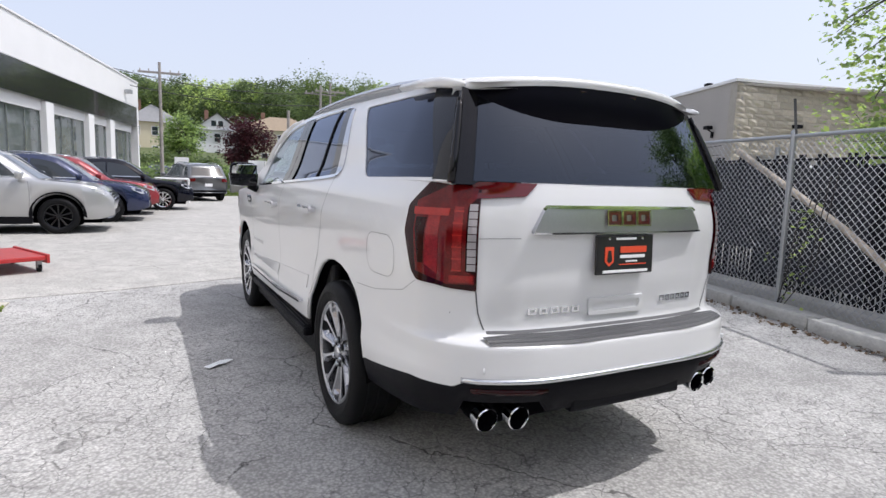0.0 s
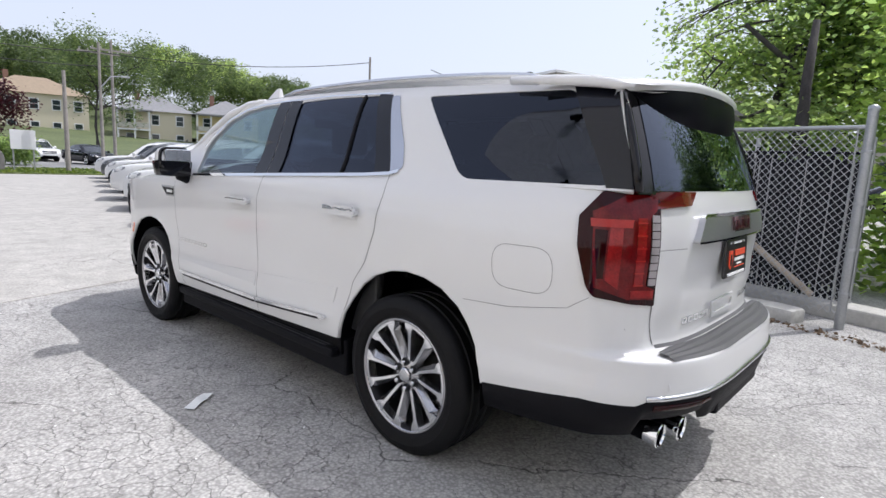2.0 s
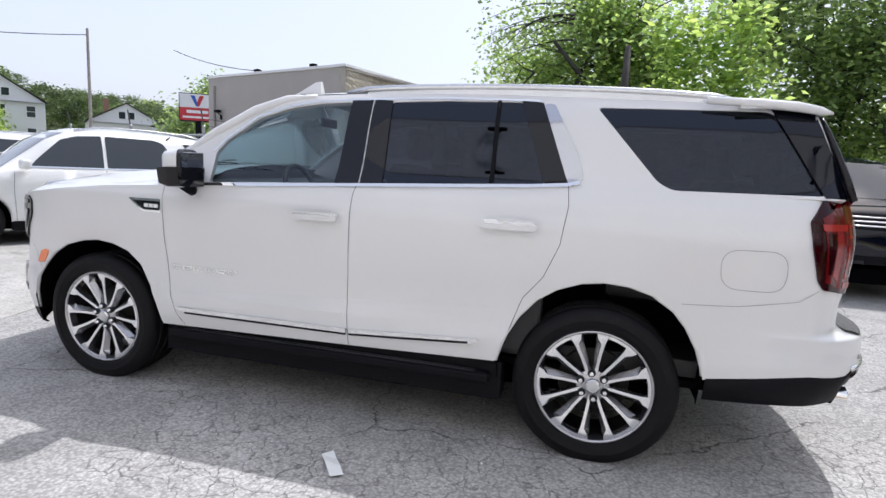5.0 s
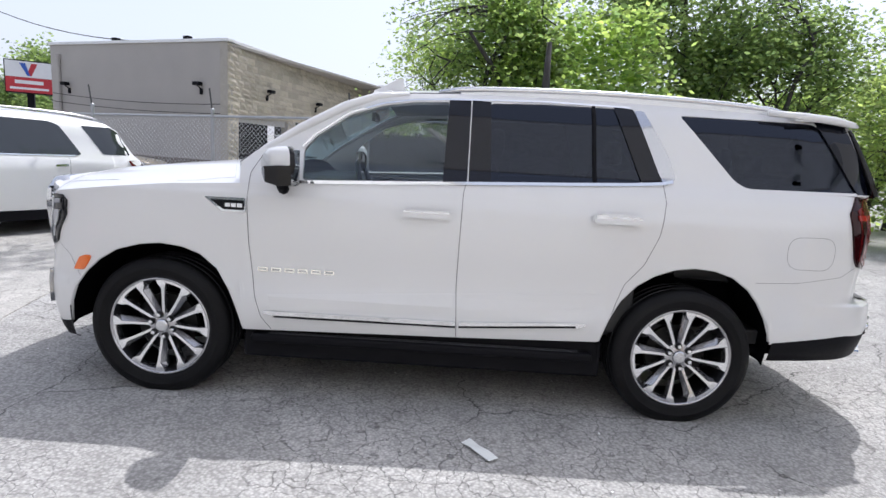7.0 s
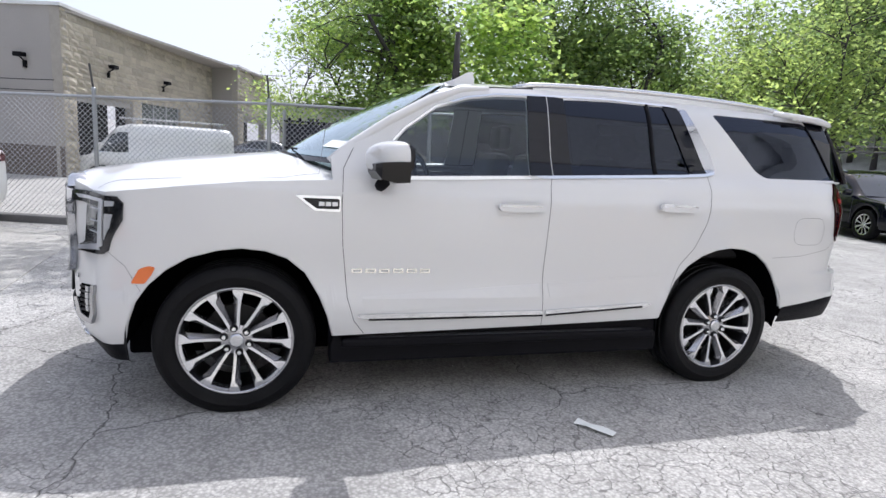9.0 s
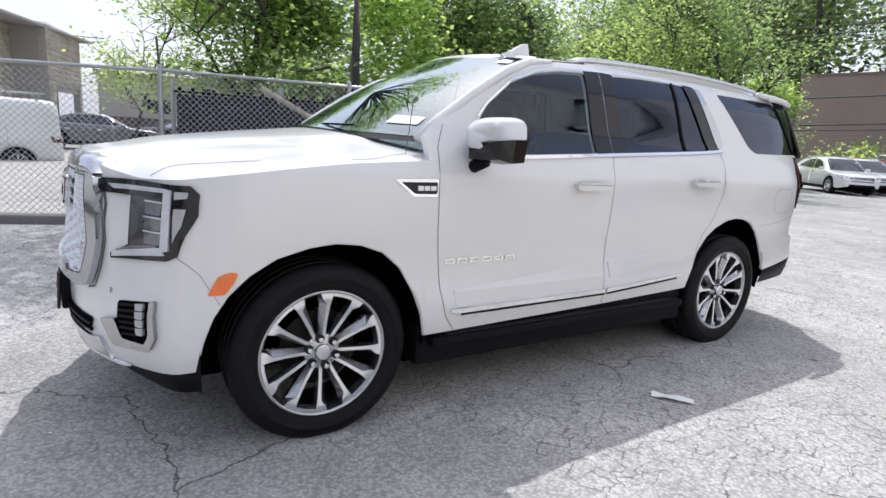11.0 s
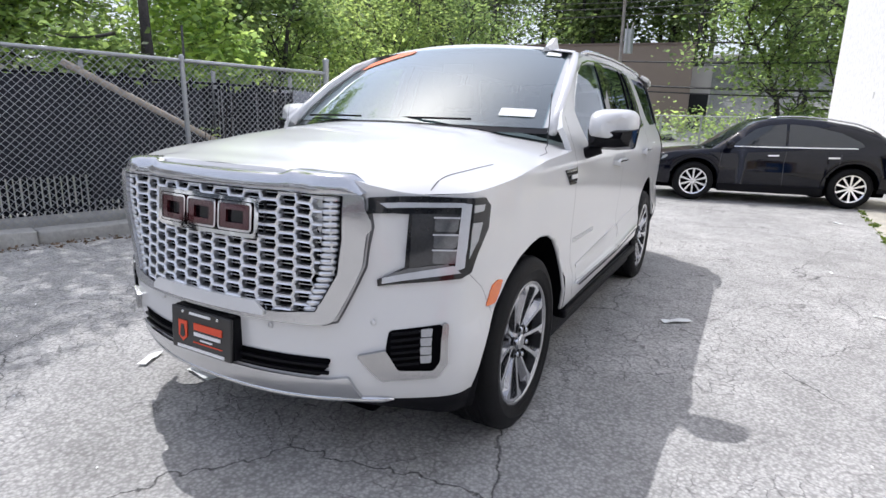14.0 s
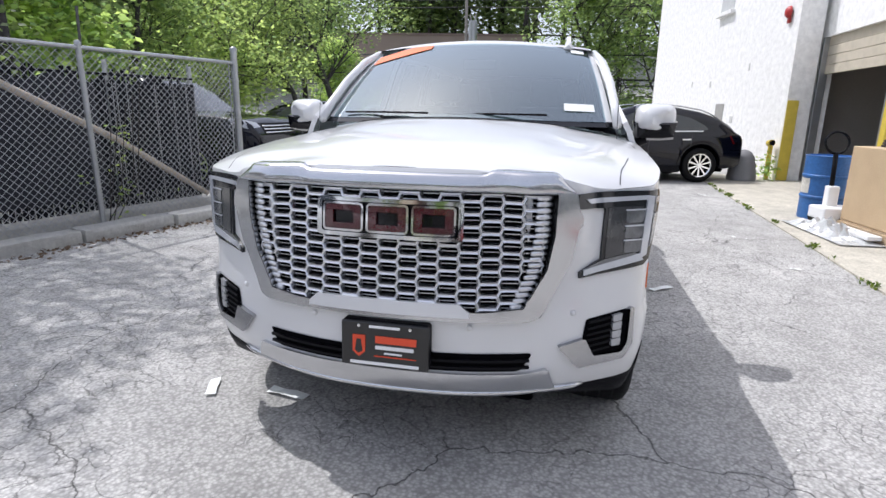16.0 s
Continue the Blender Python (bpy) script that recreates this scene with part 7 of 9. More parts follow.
def stone_wall(name, a, length, opens, yaw, label):
    base = part(name, box_bm(0, length, 0.0, 0.28, 2.62, 4.8), mortar, shop, label)
    base.matrix_basis = pose(a.x, a.y, 0, 0, 0, yaw)
    q = 0.0
    for s0, s1, z0, z1 in opens + [(length, length, 0, 0)]:
        if s0 > q:
            part("stone_pier", box_bm(q, s0, 0.001, 0.28, 0, 2.618), mortar, base)
        if s1 > s0:
            part("stone_head", box_bm(s0, s1, 0.001, 0.28, z1, 2.617), mortar, base)
            if z0 > 0.1:
                part("stone_foot", box_bm(s0, s1, 0.001, 0.28, 0, z0), mortar, base)
            # near-black boxes stand in for the unlit bay behind each opening
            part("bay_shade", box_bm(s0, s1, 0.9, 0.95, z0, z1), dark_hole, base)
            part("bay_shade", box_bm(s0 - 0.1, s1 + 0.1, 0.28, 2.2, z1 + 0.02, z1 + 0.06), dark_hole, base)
            if z0 > 0.1:
                for i in range(4):
                    g = s0 + (s1 - s0) * i / 3
                    part("window_bar", box_bm(g - 0.04, g + 0.04, 0.08, 0.16, z0, z1), galvanised, base)
                part("window_panes", box_bm(s0, s1, 0.11, 0.13, z0, z1), shop_pane, base)
            else:
                part("door_track", box_bm(s0, s1, 0.1, 0.2, z1 - 0.22, z1), grey_render, base)
        q = s1
    part("coping", box_bm(-0.05, length + 0.05, -0.06, 0.34, 4.8, 4.9, 0.01), facade_white, base)
    made = 0
    rest = bmesh.new()
    z = 0.0
    row = 0
    forms = []
    for v in range(6):
        bm = box_bm(-0.5, 0.5, -0.055, 0.02, -0.5, 0.5)
        bmesh.ops.subdivide_edges(bm, edges=[e for e in bm.edges if abs(e.verts[0].co.y - e.verts[1].co.y) < 1e-4 and e.verts[0].co.y < 0], cuts=1, use_grid_fill=True)
        for vv in bm.verts:
            if vv.co.y < -0.05:
                edge = abs(vv.co.x) > 0.45 or abs(vv.co.z) > 0.45
                vv.co.y += (0.035 if edge else stone_rng.uniform(-0.03, 0.01))
        me = bpy.data.meshes.new("stone")
        bm.to_mesh(me)
        bm.free()
        me.materials.append(stone_cream)
        forms.append(me)
    while z < 4.75:
        h = stone_rng.choice((0.17, 0.20, 0.23))
        s = -stone_rng.uniform(0, 0.3)
        while s < length:
            w = stone_rng.uniform(0.28, 0.62)
            a0, a1, b0, b1 = max(s, 0), min(s + w, length), z, min(z + h, 4.78)
            s += w
            for s0, s1, z0, z1 in opens:
                if b1 > z0 + 0.02 and b0 < z1 - 0.02:
                    if a0 < s1 and a1 > s0:
                        if a0 >= s0 and a1 <= s1:
                            a1 = a0
                        elif a0 < s0:
                            a1 = min(a1, s0)
                        else:
                            a0 = max(a0, s1)
            if a1 - a0 < 0.06:
                continue
            mtx = Matrix.Translation(((a0 + a1) / 2, 0, (b0 + b1) / 2)) @ Matrix.Diagonal((a1 - a0 - 0.014, 1, b1 - b0 - 0.014, 1))
            if made < 290 and z > 1.6:
                st = part("stone", forms[made % 6], stone_cream, base)
                st.matrix_basis = mtx
                made += 1
            else:
                k0 = len(rest.verts)
                rest.from_mesh(forms[int(stone_rng.random() * 6)])
                rest.verts.ensure_lookup_table()
                bmesh.ops.transform(rest, matrix=mtx, verts=rest.verts[k0:])
        z += h
        row += 1
    tagged(part("stone_infill", rest, stone_cream, base), kind="stuff")
    return base


yaw2 = math.degrees(math.atan2(U2.y, U2.x))

# ---- parked vehicles ----
def wheel_meshes():
    ty = lathe_bm([(0.235, -0.20), (0.30, -0.215), (0.345, -0.20), (0.355, -0.17), (0.355, -0.03), (0.345, 0.0), (0.30, 0.014), (0.245, 0.008), (0.235, -0.01)], 32)
    rim = bmesh.new()
    for r0, r1 in ((0.245, 0.222),):
        for k in range(32):
            a, b = k * math.tau / 32, (k + 1) * math.tau / 32
            rim.faces.new([rim.verts.new((r * math.sin(t), h, r * math.cos(t))) for r, h, t in ((r0, 0.006, a), (r0, 0.006, b), (r1, -0.004, b), (r1, -0.004, a))])
    for k in range(10):
        a = k * math.tau / 10
        m = Matrix.Rotation(a, 4, "Y")
        vs = [rim.verts.new(m @ Vector(p)) for p in ((-0.013, -0.012, 0.03), (0.013, -0.012, 0.03), (0.019, 0.0, 0.235), (-0.019, 0.0, 0.235), (-0.013, -0.04, 0.03), (0.013, -0.04, 0.03), (0.019, -0.03, 0.235), (-0.019, -0.03, 0.235))]
        for f in ((0, 1, 2, 3), (0, 4, 5, 1), (1, 5, 6, 2), (3, 2, 6, 7), (0, 3, 7, 4)):
            rim.faces.new([vs[i] for i in f])
    add_tube(rim, (0, -0.04, 0), (0, 0.002, 0), 0.045, n=14)
    bmesh.ops.recalc_face_normals(rim, faces=rim.faces)
    back = lathe_bm([(0.0, -0.06), (0.225, -0.06), (0.235, -0.02)], 24)
    out = []
    for nm, bm, mt, sm in (("tyre", ty, rubber, True), ("rim", rim, rim_bright, False), ("rim_back", back, liner_black, False)):
        me = bpy.data.meshes.new(nm)
        bm.to_mesh(me)
        bm.free()
        me.materials.append(mt)
        if sm:
            me.polygons.foreach_set("use_smooth", [True] * len(me.polygons))
        out.append(me)
    return out


TYRE_ME, RIM_ME, RIM_BACK_ME = wheel_meshes()
rim_black_me = RIM_ME.copy()
rim_black_me.materials.clear()
rim_black_me.materials.append(gloss_black)

# side outlines as shares of length and height: hood and belt, roof, axles, side windows, rear window heights
SHAPES = {
    "suv": dict(top=[(0, .60), (.02, .625), (.3, .635), (.66, .625), (.715, .62), (.80, .605), (.90, .575), (.955, .535), (.985, .47), (1, .40)],
                roof=[(.012, .61), (.035, .70), (.085, .90), (.12, .955), (.22, .985), (.38, 1.0), (.50, .985), (.56, .955), (.61, .89), (.738, .615)], wb=(.205, .80),
                win=[[(.66, .648), (.645, .70), (.575, .885), (.53, .92), (.462, .932), (.462, .645)], [(.452, .645), (.452, .932), (.30, .925), (.272, .90), (.218, .66), (.235, .648)],
                     [(.205, .905), (.150, .665), (.055, .66), (.082, .86), (.11, .905)]], rear=(.665, .885)),
    "crossover": dict(top=[(0, .58), (.02, .635), (.3, .645), (.66, .63), (.715, .625), (.80, .605), (.90, .57), (.955, .53), (.985, .46), (1, .40)],
                      roof=[(.02, .63), (.06, .75), (.12, .85), (.20, .925), (.32, .98), (.44, 1.0), (.52, .985), (.57, .95), (.62, .87), (.738, .62)], wb=(.205, .80),
                      win=[[(.66, .655), (.645, .70), (.575, .86), (.53, .90), (.462, .925), (.462, .655)], [(.452, .655), (.452, .925), (.36, .905), (.26, .84), (.19, .745), (.175, .70), (.20, .675)]], rear=(.675, .83)),
    "sedan": dict(top=[(0, .62), (.03, .70), (.2, .70), (.3, .685), (.66, .655), (.72, .645), (.82, .62), (.92, .575), (.975, .50), (1, .40)],
                  roof=[(.13, .70), (.22, .82), (.31, .94), (.40, .99), (.47, 1.0), (.54, .975), (.60, .90), (.735, .645)], wb=(.205, .80),
                  win=[[(.655, .675), (.56, .90), (.50, .935), (.45, .945), (.45, .68)], [(.44, .68), (.44, .945), (.36, .93), (.30, .88), (.235, .715)]], rear=(.74, .93)),
    "truck": dict(top=[(0, .66), (.02, .68), (.3, .68), (.38, .675), (.72, .675), (.76, .665), (.88, .645), (.96, .62), (.985, .56), (1, .48)],
                  roof=[(.37, .68), (.385, .90), (.42, .975), (.52, 1.0), (.60, .985), (.65, .94), (.755, .675)], wb=(.20, .80),
                  win=[[(.70, .695), (.635, .90), (.60, .94), (.55, .945), (.55, .695)], [(.54, .695), (.54, .945), (.44, .94), (.405, .88), (.40, .70)]], rear=(.72, .93)),
    "van": dict(top=[(0, .52), (.05, .54), (.7, .54), (.80, .535), (.90, .49), (.96, .43), (1, .34)],
                roof=[(0.006, .54), (.012, .90), (.03, .975), (.08, .99), (.5, 1.0), (.64, .985), (.71, .93), (.86, .535)], wb=(.22, .80),
                win=[[(.81, .56), (.735, .82), (.69, .86), (.645, .86), (.645, .57)]], rear=(.60, .86)),
}


def parked_car(name, x, y, yaw, paint, label, shape="suv", length=4.7, width=1.88, height=1.70, rim_me=None, group="", category="car", z=0.0, lamp=None, cladding=None):
    """A parked vehicle; yaw is the way its nose points, in degrees from +x."""
    s = SHAPES[shape]
    car = thing(name, pose(x, y, z, 0, 0, yaw), label, category, group)
    L2, W2 = length / 2, width / 2
    wr = 0.365 * (1.12 if shape == "truck" else 1.0)
    ax = [(-L2 + w * length) for w in s["wb"]]
    ar = wr + 0.065
    base = 0.42 if shape == "truck" else 0.30
    rp = s["roof"]

    def zbot(px):
        for a in ax:
            d = abs(px - a)
            if d < ar:
                return max(base, wr + math.sqrt(max(ar * ar - d * d, 0)))
        return base
    xs = sorted({-L2 + length * k / 50 for k in range(51)} | {-L2 + u * length for u, _ in rp} | {-L2 + length * u for u in (.005, .01, .985, .993, .997)}
                | {a + d for a in ax for d in (-ar - .002, -ar + .002, -ar * .97, -ar * .9, -ar * .75, ar * .75, ar * .9, ar * .97, ar - .002, ar + .002)})
    n, vs, fs = 11, [], []
    for px in xs:
        u = (px + L2) / length
        zt = soft(s["top"], u) * height
        e = min(u, 1 - u) * length
        nose = 0.24 if u > 0.5 else 0.13
        w = W2 * (1 - nose * max(0, 1 - e / 0.62) ** 2.4)
        zb = min(zbot(px) + 0.08 * max(0, 1 - e / 0.35) ** 2, zt - 0.05)
        zr = max(lin(rp, u) * height, zt) if rp[0][0] < u < rp[-1][0] else zt
        f = clamp((zr - zt) / (height - zt), 0, 1)
        h, g = zt - zb, zr - zt
        slim = 0.04 if shape == "van" else 0.0
        for yy, zz in ((0.93, zb), (0.985, zb + h * 0.14), (1.0, zb + h * 0.45), (0.992, zb + h * 0.74), (0.975, zt - 0.035), (0.94, zt), (0.90 - (0.035 - slim) * f, zt + g * 0.5),
                       (0.80 - (0.02 - slim * 1.6) * f, zt + g * 0.92), (0.62 + slim * 2, zt + g * 0.985 + 0.004), (0.32, zr + 0.018), (0, zr + 0.026)):
            vs.append((px, yy * w, zz))
    m = len(xs)
    allv = vs + [(a, -b, c) for a, b, c in vs]
    o = m * n
    for i in range(m - 1):
        for k in range(n - 1):
            a = i * n + k
            fs.append((a, a + 1, a + n + 1, a + n))
            fs.append((o + a, o + a + n, o + a + n + 1, o + a + 1))
    for i in (0, m - 1):
        fs.append(tuple(i * n + k for k in range(n)) + tuple(o + i * n + k for k in range(n - 2, -1, -1)))
    part("body", mesh_of("body", allv, fs, paint, True), paint, car)
    form = BVHTree.FromPolygons([Vector(v) for v in allv], fs)

    def X(u):
        return -L2 + u * length

    def lay(nm, poly, view, off, mt, sg=1, lab="", thick=0.0, parent=None):
        return part(nm, skin_patch(form, poly, view, off, thick, (), 0.12, sg), mt, parent or car, lab, smooth=True)
    cowl = soft(s["top"], rp[-1][0]) * height
    lay("windscreen", [(-.80 * W2, cowl + 0.02), (.80 * W2, cowl + 0.02), (.66 * W2, .945 * height), (-.66 * W2, .945 * height)], "front", 0.005, car_glass, 1, "dark windscreen")
    r0, r1 = s["rear"]
    lay("rear_window", [(-.74 * W2, r0 * height), (.74 * W2, r0 * height), (.64 * W2, r1 * height), (-.64 * W2, r1 * height)], "rear", 0.005, car_glass, 1, "dark rear window")
    hz, tz = soft(s["top"], 0.955) * height, soft(s["top"], 0.02) * height
    lay("grille", [(-.50 * W2, hz - 0.27), (-.56 * W2, hz - 0.07), (.56 * W2, hz - 0.07), (.50 * W2, hz - 0.27)], "front", 0.008, trim_black, 1, "dark grille")
    for k in range(3):
        zz = hz - 0.11 - 0.055 * k
        lay("grille_bar", [(-.50 * W2, zz), (.50 * W2, zz), (.50 * W2, zz - 0.016), (-.50 * W2, zz - 0.016)], "front", 0.016, chrome, 1, "", 0.012)
    lay("front_intake", [(-.62 * W2, base + 0.06), (-.55 * W2, base + 0.19), (.55 * W2, base + 0.19), (.62 * W2, base + 0.06)], "front", 0.006, trim_black)
    lay("rear_valance", [(-.80 * W2, base + 0.04), (-.80 * W2, base + 0.20), (.80 * W2, base + 0.20), (.80 * W2, base + 0.04)], "rear", 0.006, trim_black)
    lay("plate", [(-.16, 0.66), (-.16, 0.79), (.16, 0.79), (.16, 0.66)], "rear", 0.010, print_white)
    for sg in (1, -1):
        for poly in s["win"]:
            lay("side_window", rounded([(X(u), h * height) for u, h in poly], 0.03, 2), "side", 0.004, car_glass, sg, "dark tinted side window")
        lo = [(X(p[0]), p[1] * height) for p in (s["win"][0][0], s["win"][1 if shape == "suv" else -1][-1])]
        part("belt_trim", skin_line(form, [lo[0], ((lo[0][0] + lo[1][0]) / 2, (lo[0][1] + lo[1][1]) / 2 - 0.004), lo[1]], "side", 0.018, 0.006, sg), chrome, car)
        lay("headlamp", rounded([(sg * .58 * W2, hz - 0.135), (sg * .60 * W2, hz - 0.06), (sg * .90 * W2, hz - 0.005), (sg * .955 * W2, hz + 0.005), (sg * .955 * W2, hz - 0.06), (sg * .88 * W2, hz - 0.15)], 0.015, 2), "front", 0.008, lamp or lamp_clear, 1, "clear headlamp")
        lay("tail_lamp", rounded([(sg * .60 * W2, tz - 0.17), (sg * .58 * W2, tz - 0.05), (sg * .955 * W2, tz - 0.02), (sg * .955 * W2, tz - 0.20)], 0.02, 2), "rear", 0.010, lamp_red, 1, "red tail lamp")
        for k, a in enumerate(ax):
            w = part("wheel", TYRE_ME, rubber, car, "black tyre on an alloy rim")
            w.matrix_basis = pose(a, sg * (W2 - 0.025), wr, 0, 0, 0 if sg > 0 else 180) @ Matrix.Diagonal((wr / 0.355, 1, wr / 0.355, 1))
            part("rim", rim_me or RIM_ME, rim_bright, w)
            part("rim_back", RIM_BACK_ME, liner_black, w)
            bm = bmesh.new()
            rr = [[bm.verts.new((a + (ar - 0.004) * math.cos(t), sg * yy, wr + (ar - 0.004) * math.sin(t))) for t in [math.pi * q / 14 for q in range(15)]] for yy in (W2 * 0.55, W2 * 0.975)]
            for q in range(14):
                bm.faces.new((rr[0][q], rr[0][q + 1], rr[1][q + 1], rr[1][q]))
            bm.faces.new(rr[0])
            part("wheel_liner", bm, liner_black, car)
            if cladding:
                ring_c = [(a + (ar + 0.03) * math.cos(t), max(wr + (ar + 0.03) * math.sin(t), base + 0.03)) for t in [math.pi * (q - 0.5) / 14 for q in range(16)]]
                part("arch_cladding", skin_line(form, ring_c, "side", 0.07, 0.010, sg), cladding, car)
        mu = rp[-1][0] - 0.065
        part("side_mirror", box_bm(X(mu) - 0.05, X(mu) + 0.09, sg * (W2 + 0.07) - 0.10, sg * (W2 + 0.07) + 0.09, 0.625 * height, 0.625 * height + 0.15, 0.045, 3), paint, car, smooth=True, sharp=40)
        if shape != "van":
            for u in (0.285, 0.505):
                part("door_handle", skin_patch(form, rounded([(X(u) - 0.09, .575 * height), (X(u) + 0.09, .57 * height), (X(u) + 0.09, .553 * height), (X(u) - 0.09, .558 * height)], 0.01, 2), "side", 0.035, 0.014, (), 0.1, sg), chrome, car)
        for u, lowz, top in ((0.257, .36, .63), (0.457, .2, .63), (0.70, .2, .60)):
            part("door_gap", skin_line(form, [(X(u), max(lowz * height, base + 0.05)), (X(u) + 0.02, .45 * height), (X(u), top * height)], "side", 0.006, 0.001, sg), seam_dark, car)
        part("sill", box_bm(ax[0] + ar, ax[1] - ar, sg * W2 * 0.94 - 0.03, sg * W2 * 0.94 + 0.035, base - 0.09, base + 0.06, 0.02), trim_black, car)
        if shape in ("suv", "crossover"):
            bm = bmesh.new()
            add_path(bm, [(X(u), sg * W2 * 0.66, lin(rp, u) * height + dz) for u, dz in ((0.11, 0.0), (0.15, 0.03), (0.2, 0.035), (0.3, 0.035), (0.4, 0.03), (0.48, 0.025), (0.53, 0.0))], 0.016, 6)
            part("roof_rail", bm, satin, car, smooth=True)
    part("underbody", box_bm(-L2 * 0.9, L2 * 0.9, -W2 * 0.6, W2 * 0.6, 0.20, 0.42, 0.03), liner_black, car)
    return car


ROW = (0.970, -0.243)
# facing row on the far side of the lot
parked_car("suv", 8.65, -3.75, 63, paint_white, "white three-row SUV parked nose out, seen from behind", length=4.95, width=1.98, height=1.79, group="nose-out row of cars")
row_b = [(1, paint_white, "white crossover parked in the nose-out row", "suv", 4.7, 1.68), (2, paint_white, "white family SUV parked in the nose-out row", "suv", 4.9, 1.74),
         (3, paint_black, "black sedan parked in the nose-out row", "sedan", 4.7, 1.46), (4, paint_white, "white crossover parked beside a black sedan", "suv", 4.6, 1.66),
         (5, paint_grey, "grey crossover parked in the nose-out row", "suv", 4.6, 1.66), (6, paint_white, "white SUV parked at the end of the row", "suv", 4.8, 1.72)]
for k, p, lab, shp, ln, ht in row_b:
    parked_car("car", 8.79 + ROW[0] * 2.9 * k, -3.4 + ROW[1] * 2.9 * k, 66, p, lab, shp, ln, 1.88, ht, group="nose-out row of cars")
# cars in front of the showroom
parked_car("suv", 11.5, 4.95, 268, paint_silver, "silver SUV with black wheels before the showroom", length=4.8, height=1.76, cladding=trim_black, rim_me=rim_black_me, group="cars before the showroom")
parked_car("suv", 14.2, 4.2, 268, paint_navy, "dark blue crossover with bright alloy wheels", "crossover", length=4.6, height=1.66, group="cars before the showroom")
parked_car("suv", 16.45, 3.95, 268, paint_red, "red crossover parked between darker cars", "crossover", length=4.6, height=1.66, group="cars before the showroom")
parked_car("suv", 18.7, 2.9, 268, paint_black, "black crossover with five-spoke alloy wheels", "crossover", length=4.65, height=1.66, group="cars before the showroom")
parked_car("suv", 25.9, 0.2, 14, paint_grey, "grey crossover seen from behind near the exit", length=4.65, height=1.68)
parked_car("car", 42.5, 0.8, 205, paint_navy, "dark blue hatchback out on the street", length=4.3, height=1.55)
parked_car("car", 46.0, -10.5, 190, paint_black, "black sedan parked along the street", "sedan", 4.8, 1.85, 1.46)
parked_car("suv", 52.0, -8.5, 190, paint_white, "white SUV parked across the street", length=4.7, height=1.70)
# the black crossover by the white wall
parked_car("suv", -7.58, 1.84, 283.5, paint_black, "glossy black crossover parked by the white workshop wall", "crossover", length=4.45, width=1.88, height=1.60, cladding=paint_black)
# behind the fence end
parked_car("pickup_truck", -3.58, -7.45, 90, paint_black, "black pickup truck parked under the trees", "truck", 5.8, 2.05, 1.95, category="truck")
parked_car("suv", -11.55, -7.2, 75, paint_black, "black crossover with bright alloy wheels under the trees", "crossover", length=4.6, height=1.62)
# the far row under the trees
for k, p, lab in ((0, paint_white, "white crossover in the far shaded row"), (1, paint_white, "white SUV in the far shaded row"), (2, paint_red, "dark red crossover in the far shaded row"),
                  (3, paint_plum, "plum coloured crossover in the far shaded row"), (4, paint_silver, "silver crossover in the far shaded row")):
    parked_car("suv", -26.2 - 2.55 * k, -9.8 + 0.12 * k, 52, p, lab, "crossover", length=4.6, height=1.66, group="far row of cars")
parked_car("suv", -35.0, -7.9, 70, paint_white, "white off-road SUV with black roof and wheels", length=4.6, width=1.9, height=1.85, rim_me=rim_black_me)
parked_car("car", -41.0, -5.2, 20, paint_white, "white sedan parked beyond the gate", "sedan", 4.7, 1.84, 1.46)
# yard behind the fence
parked_car("van", 7.2, -17.2, 10, paint_white, "white cargo van with a ladder on its roof", "van", 5.0, 2.0, 2.15, category="van", z=-0.42)
parked_car("car", 3.6, -24.0, 180, paint_grey, "dark grey sedan parked in the yard", "sedan", 4.85, 1.85, 1.47)
parked_car("car", 12.7, -12.9, 190, mat("car_paint_tan", (0.30, 0.25, 0.17), 0.4, 0.2, 0.6, 0.05), "tan sedan parked in the yard by the grey wall", "sedan", 4.7, 1.8, 1.45)
parked_car("car", -0.5, -26.0, 200, paint_black, "black sedan parked at the back of the yard", "sedan", 4.7, 1.84, 1.46)

# ---- chain-link fence with kerb, screens and brace ----
FA, FB = Vector((-1.25, -3.945)), Vector((3.12, -5.07))
FD = (FB - FA).normalized()
FYAW = math.degrees(math.atan2(FD.y, FD.x))
FENCE = pose(FA.x, FA.y, 0, 0, 0, FYAW)
FLEN = 16.5
posts = [0.0, 2.06, 4.512, 7.11, 9.7, 12.3, 14.9]
fence = thing("fence", FENCE, "galvanised chain-link fence on a low kerb", "fence")
for i, s in enumerate(posts):
    p = part("post", tube_bm((s, 0, -0.05), (s + (0.03 if i == 1 else 0), 0, 2.17 if i == 0 else 2.03), 0.045 if i == 0 else 0.03, None, 14), galvanised, fence, "round galvanised fence post", smooth=True, sharp=40)
    part("post_cap", lathe_bm([(0.034 if i else 0.05, 0.0), (0.034 if i else 0.05, 0.03), (0.02, 0.05), (0.0, 0.055)], 14, "Z"), galvanised, p, smooth=True).location = (s + (0.03 if i == 1 else 0), 0, 2.16 if i == 0 else 2.02)
    if i:
        part("wire_arm", tube_bm((s, 0, 2.0), (s + 0.02, 0.05, 2.40), 0.014), mat("arm_dark", (0.10, 0.10, 0.10), 0.6, 0.5), p)
    else:
        for z in (0.35, 0.8, 1.25, 1.75):
            part("tension_band", lathe_bm([(0.048, z), (0.052, z + 0.005), (0.052, z + 0.025), (0.048, z + 0.03)], 14, "Z"), galvanised, p)
part("top_rail", tube_bm((0.0, 0, 2.0), (posts[2], 0, 2.0), 0.022), galvanised, fence, "round top rail", smooth=True, sharp=40)
